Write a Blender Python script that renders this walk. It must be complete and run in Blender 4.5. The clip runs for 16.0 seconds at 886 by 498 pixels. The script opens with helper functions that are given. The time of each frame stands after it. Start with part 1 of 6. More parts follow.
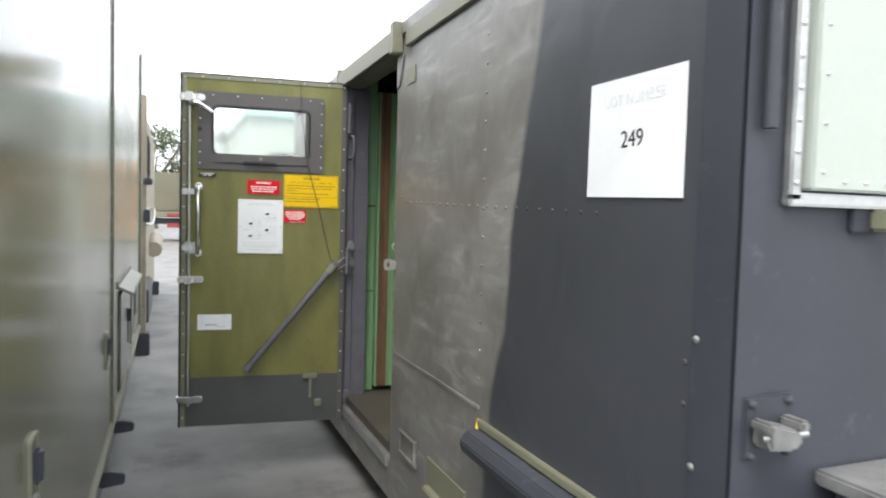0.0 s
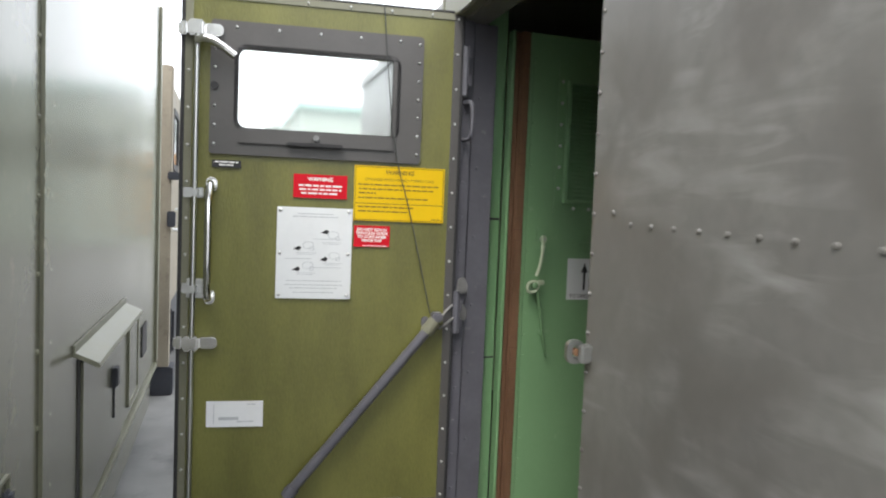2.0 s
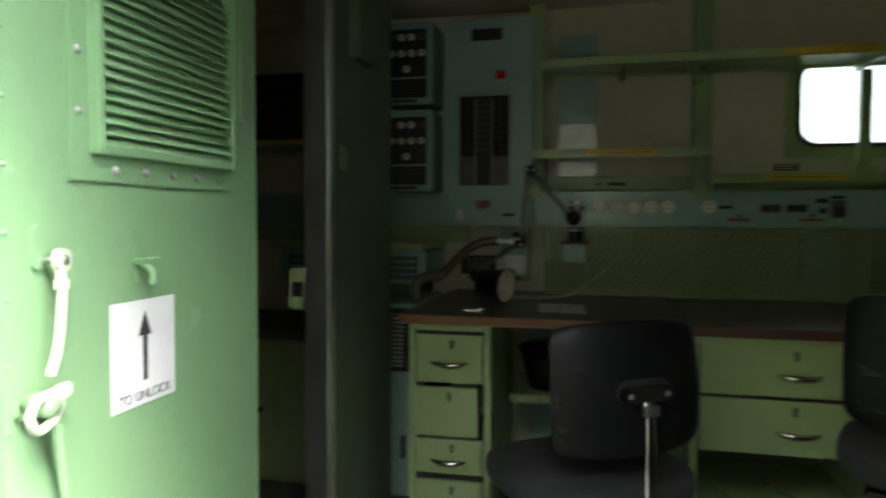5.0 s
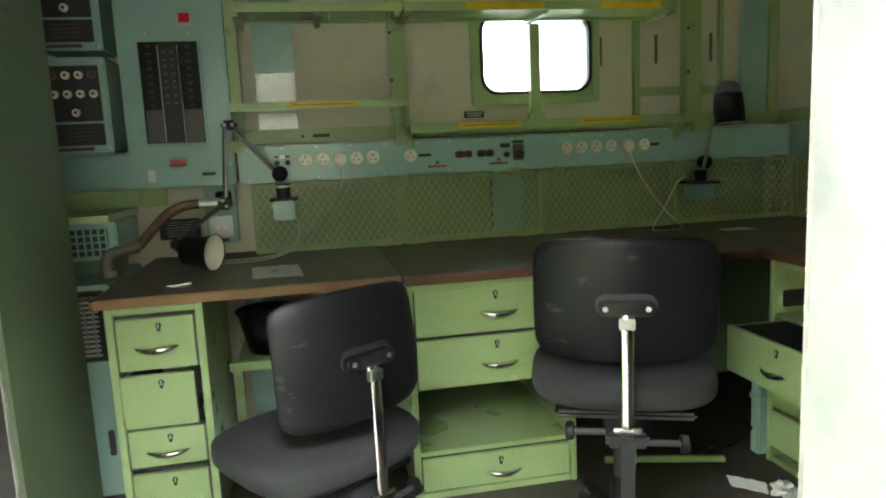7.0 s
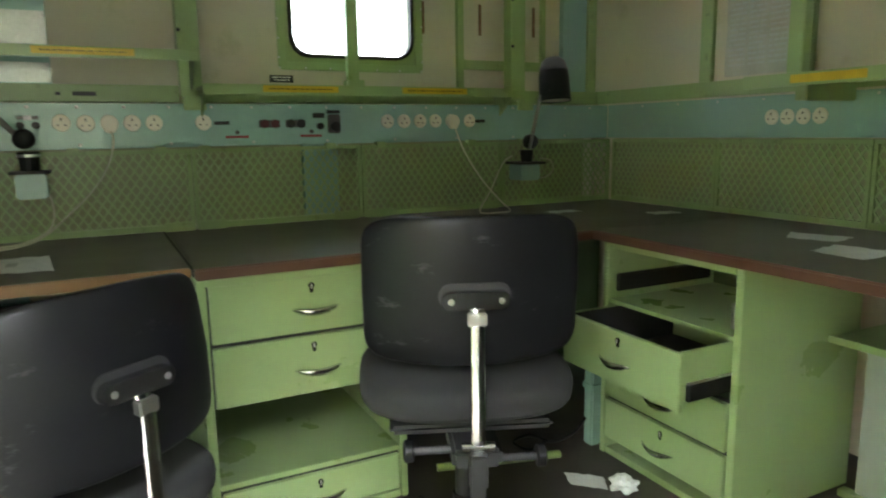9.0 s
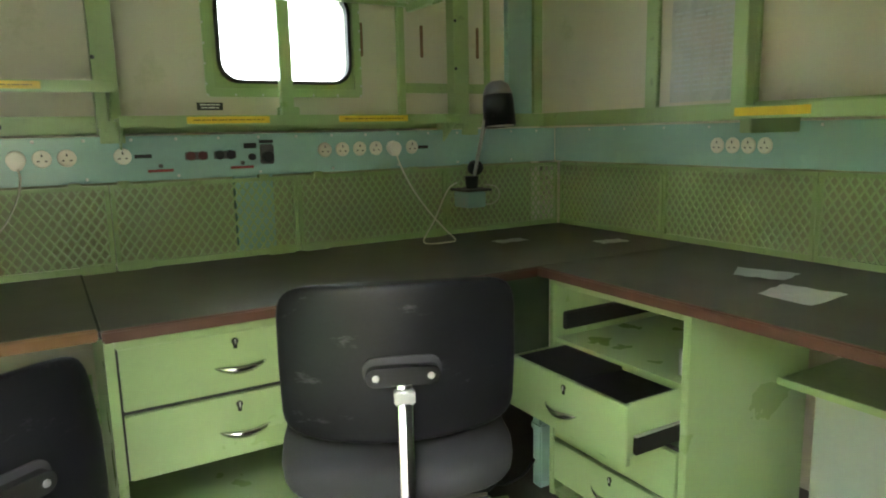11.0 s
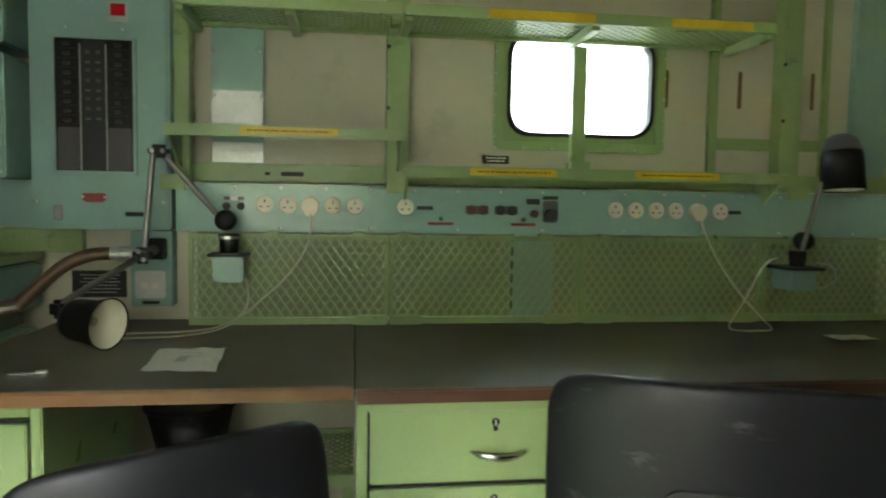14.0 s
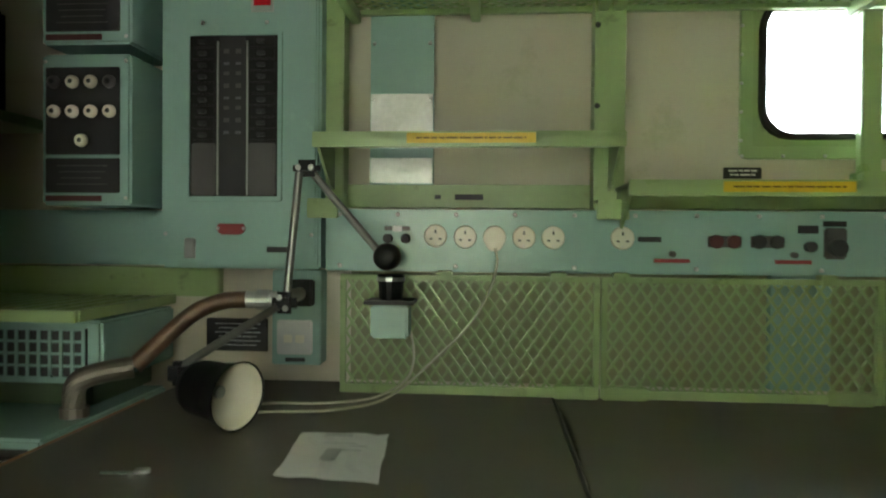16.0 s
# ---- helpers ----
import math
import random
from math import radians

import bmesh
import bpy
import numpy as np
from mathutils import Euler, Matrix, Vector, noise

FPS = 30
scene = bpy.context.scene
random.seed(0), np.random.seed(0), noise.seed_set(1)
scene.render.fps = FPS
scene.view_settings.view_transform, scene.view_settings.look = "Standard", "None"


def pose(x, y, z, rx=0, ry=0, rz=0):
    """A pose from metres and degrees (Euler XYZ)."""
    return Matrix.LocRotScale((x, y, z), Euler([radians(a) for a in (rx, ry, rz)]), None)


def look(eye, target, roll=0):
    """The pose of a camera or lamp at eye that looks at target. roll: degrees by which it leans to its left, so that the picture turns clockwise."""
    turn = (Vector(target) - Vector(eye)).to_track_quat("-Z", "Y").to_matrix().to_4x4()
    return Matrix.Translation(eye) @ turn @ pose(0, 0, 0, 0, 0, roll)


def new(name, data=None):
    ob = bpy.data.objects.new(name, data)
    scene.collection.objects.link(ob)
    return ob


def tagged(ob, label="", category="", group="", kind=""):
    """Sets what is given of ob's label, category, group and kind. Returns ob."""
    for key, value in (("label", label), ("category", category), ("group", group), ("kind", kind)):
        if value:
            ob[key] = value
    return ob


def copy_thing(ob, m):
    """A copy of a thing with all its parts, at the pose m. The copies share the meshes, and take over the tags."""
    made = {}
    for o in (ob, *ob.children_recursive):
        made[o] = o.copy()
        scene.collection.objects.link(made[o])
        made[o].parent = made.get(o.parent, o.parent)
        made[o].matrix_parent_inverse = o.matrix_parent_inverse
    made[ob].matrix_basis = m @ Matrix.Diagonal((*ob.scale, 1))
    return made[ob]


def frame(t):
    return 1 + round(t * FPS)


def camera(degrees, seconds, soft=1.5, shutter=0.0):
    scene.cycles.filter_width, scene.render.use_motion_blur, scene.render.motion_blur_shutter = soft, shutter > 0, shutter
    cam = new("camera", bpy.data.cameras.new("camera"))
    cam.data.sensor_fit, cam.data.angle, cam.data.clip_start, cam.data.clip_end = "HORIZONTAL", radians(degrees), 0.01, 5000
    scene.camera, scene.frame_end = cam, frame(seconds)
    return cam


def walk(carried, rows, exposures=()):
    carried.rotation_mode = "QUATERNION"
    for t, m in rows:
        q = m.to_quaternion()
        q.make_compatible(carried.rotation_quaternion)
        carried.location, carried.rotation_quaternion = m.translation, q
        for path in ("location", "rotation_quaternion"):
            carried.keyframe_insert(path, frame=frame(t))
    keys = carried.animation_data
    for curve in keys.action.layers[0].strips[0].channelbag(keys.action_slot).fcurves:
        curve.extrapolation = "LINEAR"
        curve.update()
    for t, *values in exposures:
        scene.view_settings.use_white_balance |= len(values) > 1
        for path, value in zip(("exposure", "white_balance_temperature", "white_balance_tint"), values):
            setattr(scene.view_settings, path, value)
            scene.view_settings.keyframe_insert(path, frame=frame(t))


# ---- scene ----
cam = camera(66.2, 16.0, soft=2.0, shutter=0.4)
PATH = [
    (0, (-0.342, 0.114, 1.437), (0.399, 1.969, 1.339), 1.5),
    (0.5, (-0.335, 0.505, 1.443), (0.476, 2.331, 1.341), 0.4),
    (1, (-0.257, 0.945, 1.447), (0.434, 2.819, 1.35), 1.0),
    (1.5, (-0.173, 1.307, 1.453), (0.366, 3.23, 1.354), 2.3),
    (2, (-0.165, 1.701, 1.501), (0.442, 3.603, 1.391), 2.3),
    (2.5, (-0.116, 2.001, 1.491), (0.48, 3.906, 1.359), 2.3),
    (3, (-0.055, 2.314, 1.484), (0.616, 4.191, 1.319), 1.9),
    (3.5, (-0.026, 2.592, 1.474), (1.054, 4.271, 1.344), 1.8),
    (4, (0.02, 2.861, 1.479), (1.5, 4.202, 1.369), 1.0),
    (4.5, (0.163, 3.079, 1.464), (1.891, 4.081, 1.364), 0.1),
    (5, (0.233, 3.261, 1.467), (2.178, 3.715, 1.378), 0.2),
    (5.2, (0.235, 3.343, 1.468), (2.224, 3.536, 1.379), -0.1),
    (7.3, (0.339, 3.24, 1.545), (2.278, 2.855, 1.241), -2.7),
    (7.5, (0.387, 3.227, 1.532), (2.319, 2.819, 1.218), -2.7),
    (8, (0.498, 3.211, 1.513), (2.382, 2.628, 1.182), -2.4),
    (8.5, (0.549, 3.225, 1.502), (2.386, 2.508, 1.168), -1.7),
    (9, (0.628, 3.189, 1.472), (2.386, 2.3, 1.134), -0.9),
    (9.2, (0.646, 3.175, 1.458), (2.385, 2.249, 1.114), -0.7),
    (11.3, (0.741, 3.054, 1.577), (2.443, 2.059, 1.24), -1.3),
    (11.5, (0.796, 3.04, 1.546), (2.532, 2.091, 1.247), -2.0),
    (12, (0.789, 3.005, 1.597), (2.592, 2.192, 1.299), -2.4),
    (12.5, (0.834, 2.972, 1.559), (2.698, 2.295, 1.3), -3.0),
    (13, (0.866, 2.953, 1.571), (2.789, 2.454, 1.34), -2.1),
    (13.5, (0.921, 2.974, 1.553), (2.874, 2.588, 1.366), -0.1),
    (14, (0.997, 3.002, 1.526), (2.976, 2.743, 1.397), 0.9),
    (14.5, (1.092, 3.032, 1.5), (3.088, 2.943, 1.396), 1.1),
    (15, (1.222, 3.036, 1.482), (3.215, 3.16, 1.387), 1.4),
    (15.5, (1.362, 3.051, 1.490), (3.352, 3.227, 1.402), 1.4),
    (16, (1.542, 3.135, 1.511), (3.535, 3.287, 1.484), 0.5),
]
EXPOSURES = [(0.0, 1.2), (3.0, 1.22), (3.8, 1.66), (4.4, 2.85), (5.2, 4.6), (7.3, 6.28), (9.0, 6.28), (11.5, 6.72), (12.5, 6.76), (14.5, 6.5), (16.0, 6.62)]
walk(cam, [(t, look(eye, target, roll)) for t, eye, target, roll in PATH], EXPOSURES)

# world and sun: bright overcast
world = bpy.data.worlds.new("overcast")
scene.world = world
world.use_nodes = True
wn = world.node_tree.nodes
sky = wn.new("ShaderNodeTexSky")
sky.sky_type, sky.sun_disc = "NISHITA", False
sky.sun_elevation, sky.sun_rotation = radians(57), radians(216)
sky.air_density, sky.dust_density, sky.ozone_density = 1.0, 6.0, 1.0
veil = wn.new("ShaderNodeMixRGB")
veil.inputs["Fac"].default_value = 0.75
veil.inputs["Color2"].default_value = (9.5, 9.8, 10.2, 1)
world.node_tree.links.new(sky.outputs[0], veil.inputs["Color1"])
world.node_tree.links.new(veil.outputs[0], wn["Background"].inputs["Color"])
wn["Background"].inputs["Strength"].default_value = 0.15
sun = new("sun", bpy.data.lights.new("sun", "SUN"))
sun.data.energy, sun.data.angle, sun.data.color = 1.1, radians(25), (1.0, 0.97, 0.92)
sun.matrix_world = look((0, 0, 8), (3.1, 4.2, 0), 0)


# ---- materials ----
def material(name, color, rough=0.5, metal=0.0, vary=0.12, scale=6.0, grain=60.0, bump=0.1, second=None, amount=0.0, spots=0.0, spec=0.5, coat=0.0, stretch=(1, 1, 1)):
    """Paint, metal or cloth: a base colour, broad mottling, fine grain, optional stains of a second colour, and relief."""
    m = bpy.data.materials.new(name)
    m.use_nodes = True
    nt = m.node_tree
    n, l = nt.nodes, nt.links
    b = n["Principled BSDF"]
    tex = n.new("ShaderNodeTexCoord")
    mp = n.new("ShaderNodeMapping")
    mp.inputs["Scale"].default_value = stretch
    l.new(tex.outputs["Object"], mp.inputs["Vector"])
    broad = n.new("ShaderNodeTexNoise")
    broad.inputs["Scale"].default_value, broad.inputs["Detail"].default_value = scale, 5
    fine = n.new("ShaderNodeTexNoise")
    fine.inputs["Scale"].default_value, fine.inputs["Detail"].default_value = grain, 3
    for t in (broad, fine):
        l.new(mp.outputs[0], t.inputs["Vector"])
    add = n.new("ShaderNodeMath")
    add.operation = "MULTIPLY_ADD"
    add.inputs[1].default_value = 0.35
    l.new(fine.outputs["Fac"], add.inputs[0])
    l.new(broad.outputs["Fac"], add.inputs[2])
    ramp = n.new("ShaderNodeMapRange")
    ramp.inputs["From Min"].default_value, ramp.inputs["From Max"].default_value = 0.35, 1.0
    ramp.inputs["To Min"].default_value, ramp.inputs["To Max"].default_value = 1 - vary, 1 + vary
    l.new(add.outputs[0], ramp.inputs["Value"])
    mul = n.new("ShaderNodeVectorMath")
    mul.operation = "SCALE"
    mul.inputs[0].default_value = color
    l.new(ramp.outputs[0], mul.inputs["Scale"])
    out = mul.outputs[0]
    if second:
        st = n.new("ShaderNodeTexNoise")
        st.inputs["Scale"].default_value, st.inputs["Detail"].default_value = spots or scale * 2.3, 8
        st.inputs["Roughness"].default_value = 0.7
        l.new(mp.outputs[0], st.inputs["Vector"])
        sr = n.new("ShaderNodeMapRange")
        sr.inputs["From Min"].default_value, sr.inputs["From Max"].default_value = 0.62 - amount * 0.4, 0.72 - amount * 0.2
        l.new(st.outputs["Fac"], sr.inputs["Value"])
        mix = n.new("ShaderNodeMixRGB")
        mix.inputs["Color2"].default_value = (*second, 1)
        l.new(sr.outputs[0], mix.inputs["Fac"])
        l.new(out, mix.inputs["Color1"])
        out = mix.outputs[0]
    l.new(out, b.inputs["Base Color"])
    rr = n.new("ShaderNodeMapRange")
    rr.inputs["To Min"].default_value, rr.inputs["To Max"].default_value = max(0.02, rough - 0.1), min(1, rough + 0.1)
    l.new(broad.outputs["Fac"], rr.inputs["Value"])
    l.new(rr.outputs[0], b.inputs["Roughness"])
    b.inputs["Metallic"].default_value = metal
    b.inputs["Specular IOR Level"].default_value = spec
    b.inputs["Coat Weight"].default_value = coat
    if bump:
        bp = n.new("ShaderNodeBump")
        bp.inputs["Strength"].default_value, bp.inputs["Distance"].default_value = bump, 0.004
        l.new(add.outputs[0], bp.inputs["Height"])
        l.new(bp.outputs[0], b.inputs["Normal"])
    return m


def glass_material(name, tint=(0.95, 1, 0.98), rough=0.0):
    m = bpy.data.materials.new(name)
    m.use_nodes = True
    b = m.node_tree.nodes["Principled BSDF"]
    b.inputs["Base Color"].default_value = (*tint, 1)
    b.inputs["Transmission Weight"].default_value = 1
    b.inputs["Roughness"].default_value = rough
    b.inputs["IOR"].default_value = 1.45
    return m


def tinted_pane(name, tint):
    """Sheet glass with a tint added to cut the light: it dims what passes and mirrors a little."""
    m = bpy.data.materials.new(name)
    m.use_nodes = True
    n, l = m.node_tree.nodes, m.node_tree.links
    clear = n.new("ShaderNodeBsdfTransparent")
    clear.inputs["Color"].default_value = (*tint, 1)
    gloss = n.new("ShaderNodeBsdfGlossy")
    gloss.inputs["Roughness"].default_value = 0.05
    mix = n.new("ShaderNodeMixShader")
    mix.inputs["Fac"].default_value = 0.06
    l.new(clear.outputs[0], mix.inputs[1])
    l.new(gloss.outputs[0], mix.inputs[2])
    l.new(mix.outputs[0], n["Material Output"].inputs["Surface"])
    return m


ASPHALT = material("asphalt", (0.17, 0.17, 0.165), 0.85, vary=0.35, scale=2.5, grain=260, bump=0.5, second=(0.10, 0.10, 0.10), amount=0.2, spots=1.6)
OLIVE_BODY = material("olive_body_paint", (0.13, 0.13, 0.09), 0.20, vary=0.10, scale=1.2, grain=40, bump=0.04, second=(0.17, 0.16, 0.11), amount=0.12, spots=9)
OLIVE_TRIM = material("olive_trim_paint", (0.17, 0.17, 0.12), 0.45, vary=0.15, scale=8, grain=60, bump=0.08)
TAN_BODY = material("faded_tan_paint", (0.25, 0.22, 0.17), 0.6, vary=0.2, scale=3, grain=50, bump=0.1, second=(0.16, 0.13, 0.1), amount=0.15)
DOOR_OLIVE = material("door_olive_vinyl", (0.135, 0.135, 0.034), 0.40, vary=0.34, scale=7, grain=190, bump=0.55, stretch=(1, 1, 0.35))
DOOR_DARK = material("door_kick_plate", (0.055, 0.06, 0.058), 0.5, vary=0.15, scale=5, grain=80, bump=0.12)
FRAME_GREY = material("jamb_grey_paint", (0.105, 0.105, 0.122), 0.38, vary=0.2, scale=9, grain=60, bump=0.15, second=(0.2, 0.2, 0.2), amount=0.0, spots=30)
WINDOW_GREY = material("window_frame_grey", (0.075, 0.072, 0.07), 0.45, vary=0.12, scale=9, grain=80, bump=0.1)
GREEN = material("cabinet_green_enamel", (0.30, 0.405, 0.19), 0.30, vary=0.06, scale=4, grain=50, bump=0.03)
GREEN_DOOR = material("inner_door_green_enamel", (0.20, 0.36, 0.185), 0.35, vary=0.07, scale=3, grain=50, bump=0.04, second=(0.27, 0.42, 0.24), amount=0.05, spots=14)
RAIL_GREEN = material("rail_green_enamel", (0.27, 0.365, 0.165), 0.4, vary=0.12, scale=6, grain=60, bump=0.06, second=(0.17, 0.22, 0.1), amount=0.08, spots=20)
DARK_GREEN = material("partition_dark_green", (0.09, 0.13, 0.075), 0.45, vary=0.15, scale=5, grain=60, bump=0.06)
CREAM = material("cream_wall_panel", (0.53, 0.50, 0.39), 0.6, vary=0.06, scale=3, grain=140, bump=0.05, second=(0.44, 0.43, 0.30), amount=0.08, spots=5)
TEAL = material("teal_panel_enamel", (0.275, 0.43, 0.385), 0.20, vary=0.06, scale=4, grain=50, bump=0.03, second=(0.3, 0.48, 0.42), amount=0.05, spots=16)
LINO = material("desk_brown_lino", (0.090, 0.079, 0.060), 0.45, spec=0.9, vary=0.18, scale=5, grain=90, bump=0.05, second=(0.085, 0.075, 0.055), amount=0.06, spots=7)
WOOD = material("desk_wood_lipping", (0.24, 0.12, 0.05), 0.5, vary=0.3, scale=5, grain=40, bump=0.12, stretch=(1, 0.15, 1))
DARK_WOOD = material("desk_dark_lipping", (0.10, 0.045, 0.03), 0.45, vary=0.3, scale=5, grain=40, bump=0.12, stretch=(1, 0.15, 1))
BROWN_SEAL = material("brown_door_seal", (0.16, 0.085, 0.045), 0.7, vary=0.35, scale=14, grain=60, bump=0.5, stretch=(1, 1, 0.25))
FLOOR = material("cabin_floor_lino", (0.06, 0.052, 0.042), 0.5, vary=0.3, scale=4, grain=70, bump=0.1, second=(0.09, 0.08, 0.06), amount=0.1, spots=8)
BLACK = material("black_plastic", (0.0075, 0.0075, 0.0085), 0.46, vary=0.25, scale=8, grain=120, bump=0.05, second=(0.035, 0.035, 0.036), amount=0.03, spots=19, spec=0.22)
SHELL = material("scuffed_black_shell", (0.0075, 0.0077, 0.009), 0.42, vary=0.3, scale=5, grain=150, bump=0.06, second=(0.05, 0.05, 0.052), amount=0.02, spots=13, spec=0.18, stretch=(1, 0.5, 1.6))
GLOSS_BLACK = material("gloss_black_plastic", (0.012, 0.012, 0.012), 0.22, vary=0.2, scale=8, grain=120, bump=0.02)
FABRIC = material("charcoal_fabric", (0.017, 0.017, 0.018), 0.95, vary=0.35, scale=9, grain=420, bump=0.5)
CHROME = material("chrome", (0.75, 0.75, 0.74), 0.14, 1.0, vary=0.06, scale=10, grain=60, bump=0.02)
STEEL = material("brushed_steel", (0.55, 0.56, 0.55), 0.35, 1.0, vary=0.12, scale=10, grain=80, bump=0.05)
GALV = material("aluminium_sill", (0.5, 0.51, 0.5), 0.45, 0.9, vary=0.2, scale=10, grain=80, bump=0.15)
WHITE = material("white_plate", (0.70, 0.73, 0.74), 0.5, vary=0.05, scale=6, grain=60, bump=0.02)
FLEX = material("dull_grey_green_flex", (0.46, 0.45, 0.34), 0.5, vary=0.15, scale=20, grain=60, bump=0.02)
PAPER = material("paper", (0.72, 0.74, 0.75), 0.8, vary=0.05, scale=9, grain=60, bump=0.1)
IVORY = material("ivory_bakelite", (0.66, 0.63, 0.52), 0.35, vary=0.04, scale=9, grain=60, bump=0.01)
YELLOW = material("yellow_sign", (0.72, 0.48, 0.003), 0.5, spec=0.2, vary=0.05, scale=9, grain=60, bump=0.02)
YELLOW_STRIP = material("yellow_strip", (0.60, 0.42, 0.02), 0.4, vary=0.15, scale=20, grain=60, bump=0.03)
RED = material("red_sign", (0.56, 0.008, 0.02), 0.5, spec=0.15, vary=0.06, scale=9, grain=60, bump=0.02)
MAROON = material("dark_maroon_plastic", (0.085, 0.022, 0.024), 0.45, vary=0.1)
LABEL_RED = material("dull_red_label", (0.24, 0.035, 0.038), 0.5, vary=0.1)
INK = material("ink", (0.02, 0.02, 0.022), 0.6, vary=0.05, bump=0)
WHITE_INK = material("white_ink", (0.8, 0.8, 0.78), 0.6, vary=0.03, bump=0)
YELLOW_INK = material("brown_ink", (0.16, 0.10, 0.005), 0.6, vary=0.03, bump=0)
GREY_LIGHT = material("pale_grey_panel", (0.36, 0.40, 0.36), 0.5, vary=0.08, scale=3, grain=60, bump=0.05)
# tint added to weaken the window light on the end wall
GLASS = tinted_pane("dimming_window_glass", (0.34, 0.36, 0.35))
FROST = glass_material("dusty_glass", (0.92, 0.97, 0.95), 0.08)


def brushed(m):
    """Sweeping pale brush strokes and shallow dents over the base paint."""
    n, l = m.node_tree.nodes, m.node_tree.links
    b = n["Principled BSDF"]
    base = b.inputs["Base Color"].links[0].from_socket
    tex = n.new("ShaderNodeTexCoord")
    mp = n.new("ShaderNodeMapping")
    mp.inputs["Scale"].default_value = (1, 1.6, 7.5)
    mp.inputs["Rotation"].default_value = (radians(14), 0, 0)
    l.new(tex.outputs["Object"], mp.inputs["Vector"])
    st = n.new("ShaderNodeTexNoise")
    st.inputs["Scale"].default_value, st.inputs["Detail"].default_value, st.inputs["Distortion"].default_value = 2.6, 7, 0.7
    l.new(mp.outputs[0], st.inputs["Vector"])
    patch = n.new("ShaderNodeTexNoise")
    patch.inputs["Scale"].default_value, patch.inputs["Detail"].default_value, patch.inputs["Distortion"].default_value = 3.2, 2, 0.6
    l.new(tex.outputs["Object"], patch.inputs["Vector"])
    r1 = n.new("ShaderNodeMapRange")
    r1.inputs["From Min"].default_value, r1.inputs["From Max"].default_value = 0.47, 0.72
    l.new(st.outputs["Fac"], r1.inputs["Value"])
    r2 = n.new("ShaderNodeMapRange")
    r2.inputs["From Min"].default_value, r2.inputs["From Max"].default_value, r2.inputs["To Max"].default_value = 0.42, 0.62, 0.75
    l.new(patch.outputs["Fac"], r2.inputs["Value"])
    mul = n.new("ShaderNodeMath")
    mul.operation = "MULTIPLY"
    l.new(r1.outputs[0], mul.inputs[0])
    l.new(r2.outputs[0], mul.inputs[1])
    mix = n.new("ShaderNodeMixRGB")
    mix.inputs["Color2"].default_value = (0.34, 0.34, 0.33, 1)
    l.new(mul.outputs[0], mix.inputs["Fac"])
    l.new(base, mix.inputs["Color1"])
    r3 = n.new("ShaderNodeMapRange")
    r3.inputs["From Min"].default_value, r3.inputs["From Max"].default_value, r3.inputs["To Max"].default_value = 0.50, 0.40, 0.45
    l.new(patch.outputs["Fac"], r3.inputs["Value"])
    mix2 = n.new("ShaderNodeMixRGB")
    mix2.inputs["Color2"].default_value = (0.115, 0.108, 0.095, 1)
    l.new(r3.outputs[0], mix2.inputs["Fac"])
    l.new(mix.outputs[0], mix2.inputs["Color1"])
    l.new(mix2.outputs[0], b.inputs["Base Color"])
    bp = n.new("ShaderNodeBump")
    bp.inputs["Strength"].default_value, bp.inputs["Distance"].default_value = 0.35, 0.02
    l.new(patch.outputs["Fac"], bp.inputs["Height"])
    old = b.inputs["Normal"].links[0].from_node
    l.new(bp.outputs[0], old.inputs["Normal"])
    return m


def camo_material():
    """Hand-brushed grey-brown paint with a wavy edge to a blue-black field."""
    m = material("camouflage_paint", (0.172, 0.168, 0.158), 0.36, vary=0.30, scale=2.2, grain=34, bump=0.10, second=(0.215, 0.21, 0.197), amount=0.13, spots=4.2, stretch=(1, 1, 0.8))
    brushed(m)
    nt = m.node_tree
    n, l = nt.nodes, nt.links
    b = n["Principled BSDF"]
    base = b.inputs["Base Color"].links[0].from_socket
    geo = n.new("ShaderNodeNewGeometry")
    sep = n.new("ShaderNodeSeparateXYZ")
    l.new(geo.outputs["Position"], sep.inputs[0])
    wav = n.new("ShaderNodeTexNoise")
    wav.inputs["Scale"].default_value = 2.0
    l.new(geo.outputs["Position"], wav.inputs["Vector"])
    # edge: y = 2.13 - 0.19 * z + small waver
    k = n.new("ShaderNodeMath")
    k.operation = "MULTIPLY_ADD"
    k.inputs[1].default_value, k.inputs[2].default_value = 0.22, -2.165
    l.new(sep.outputs["Z"], k.inputs[0])
    s = n.new("ShaderNodeMath")
    s.operation = "ADD"
    l.new(sep.outputs["Y"], s.inputs[0])
    l.new(k.outputs[0], s.inputs[1])
    w = n.new("ShaderNodeMath")
    w.operation = "MULTIPLY_ADD"
    w.inputs[1].default_value = 0.16
    l.new(wav.outputs["Fac"], w.inputs[0])
    l.new(s.outputs[0], w.inputs[2])
    r = n.new("ShaderNodeMapRange")
    r.inputs["From Min"].default_value, r.inputs["From Max"].default_value = 0.055, 0.085
    l.new(w.outputs[0], r.inputs["Value"])
    mix = n.new("ShaderNodeMixRGB")
    dark = n.new("ShaderNodeMixRGB")
    dark.inputs["Color1"].default_value, dark.inputs["Color2"].default_value = (0.036, 0.039, 0.046, 1), (0.060, 0.063, 0.072, 1)
    l.new(wav.outputs["Fac"], dark.inputs["Fac"])
    l.new(dark.outputs[0], mix.inputs["Color1"])
    l.new(base, mix.inputs["Color2"])
    l.new(r.outputs[0], mix.inputs["Fac"])
    l.new(mix.outputs[0], b.inputs["Base Color"])
    return m


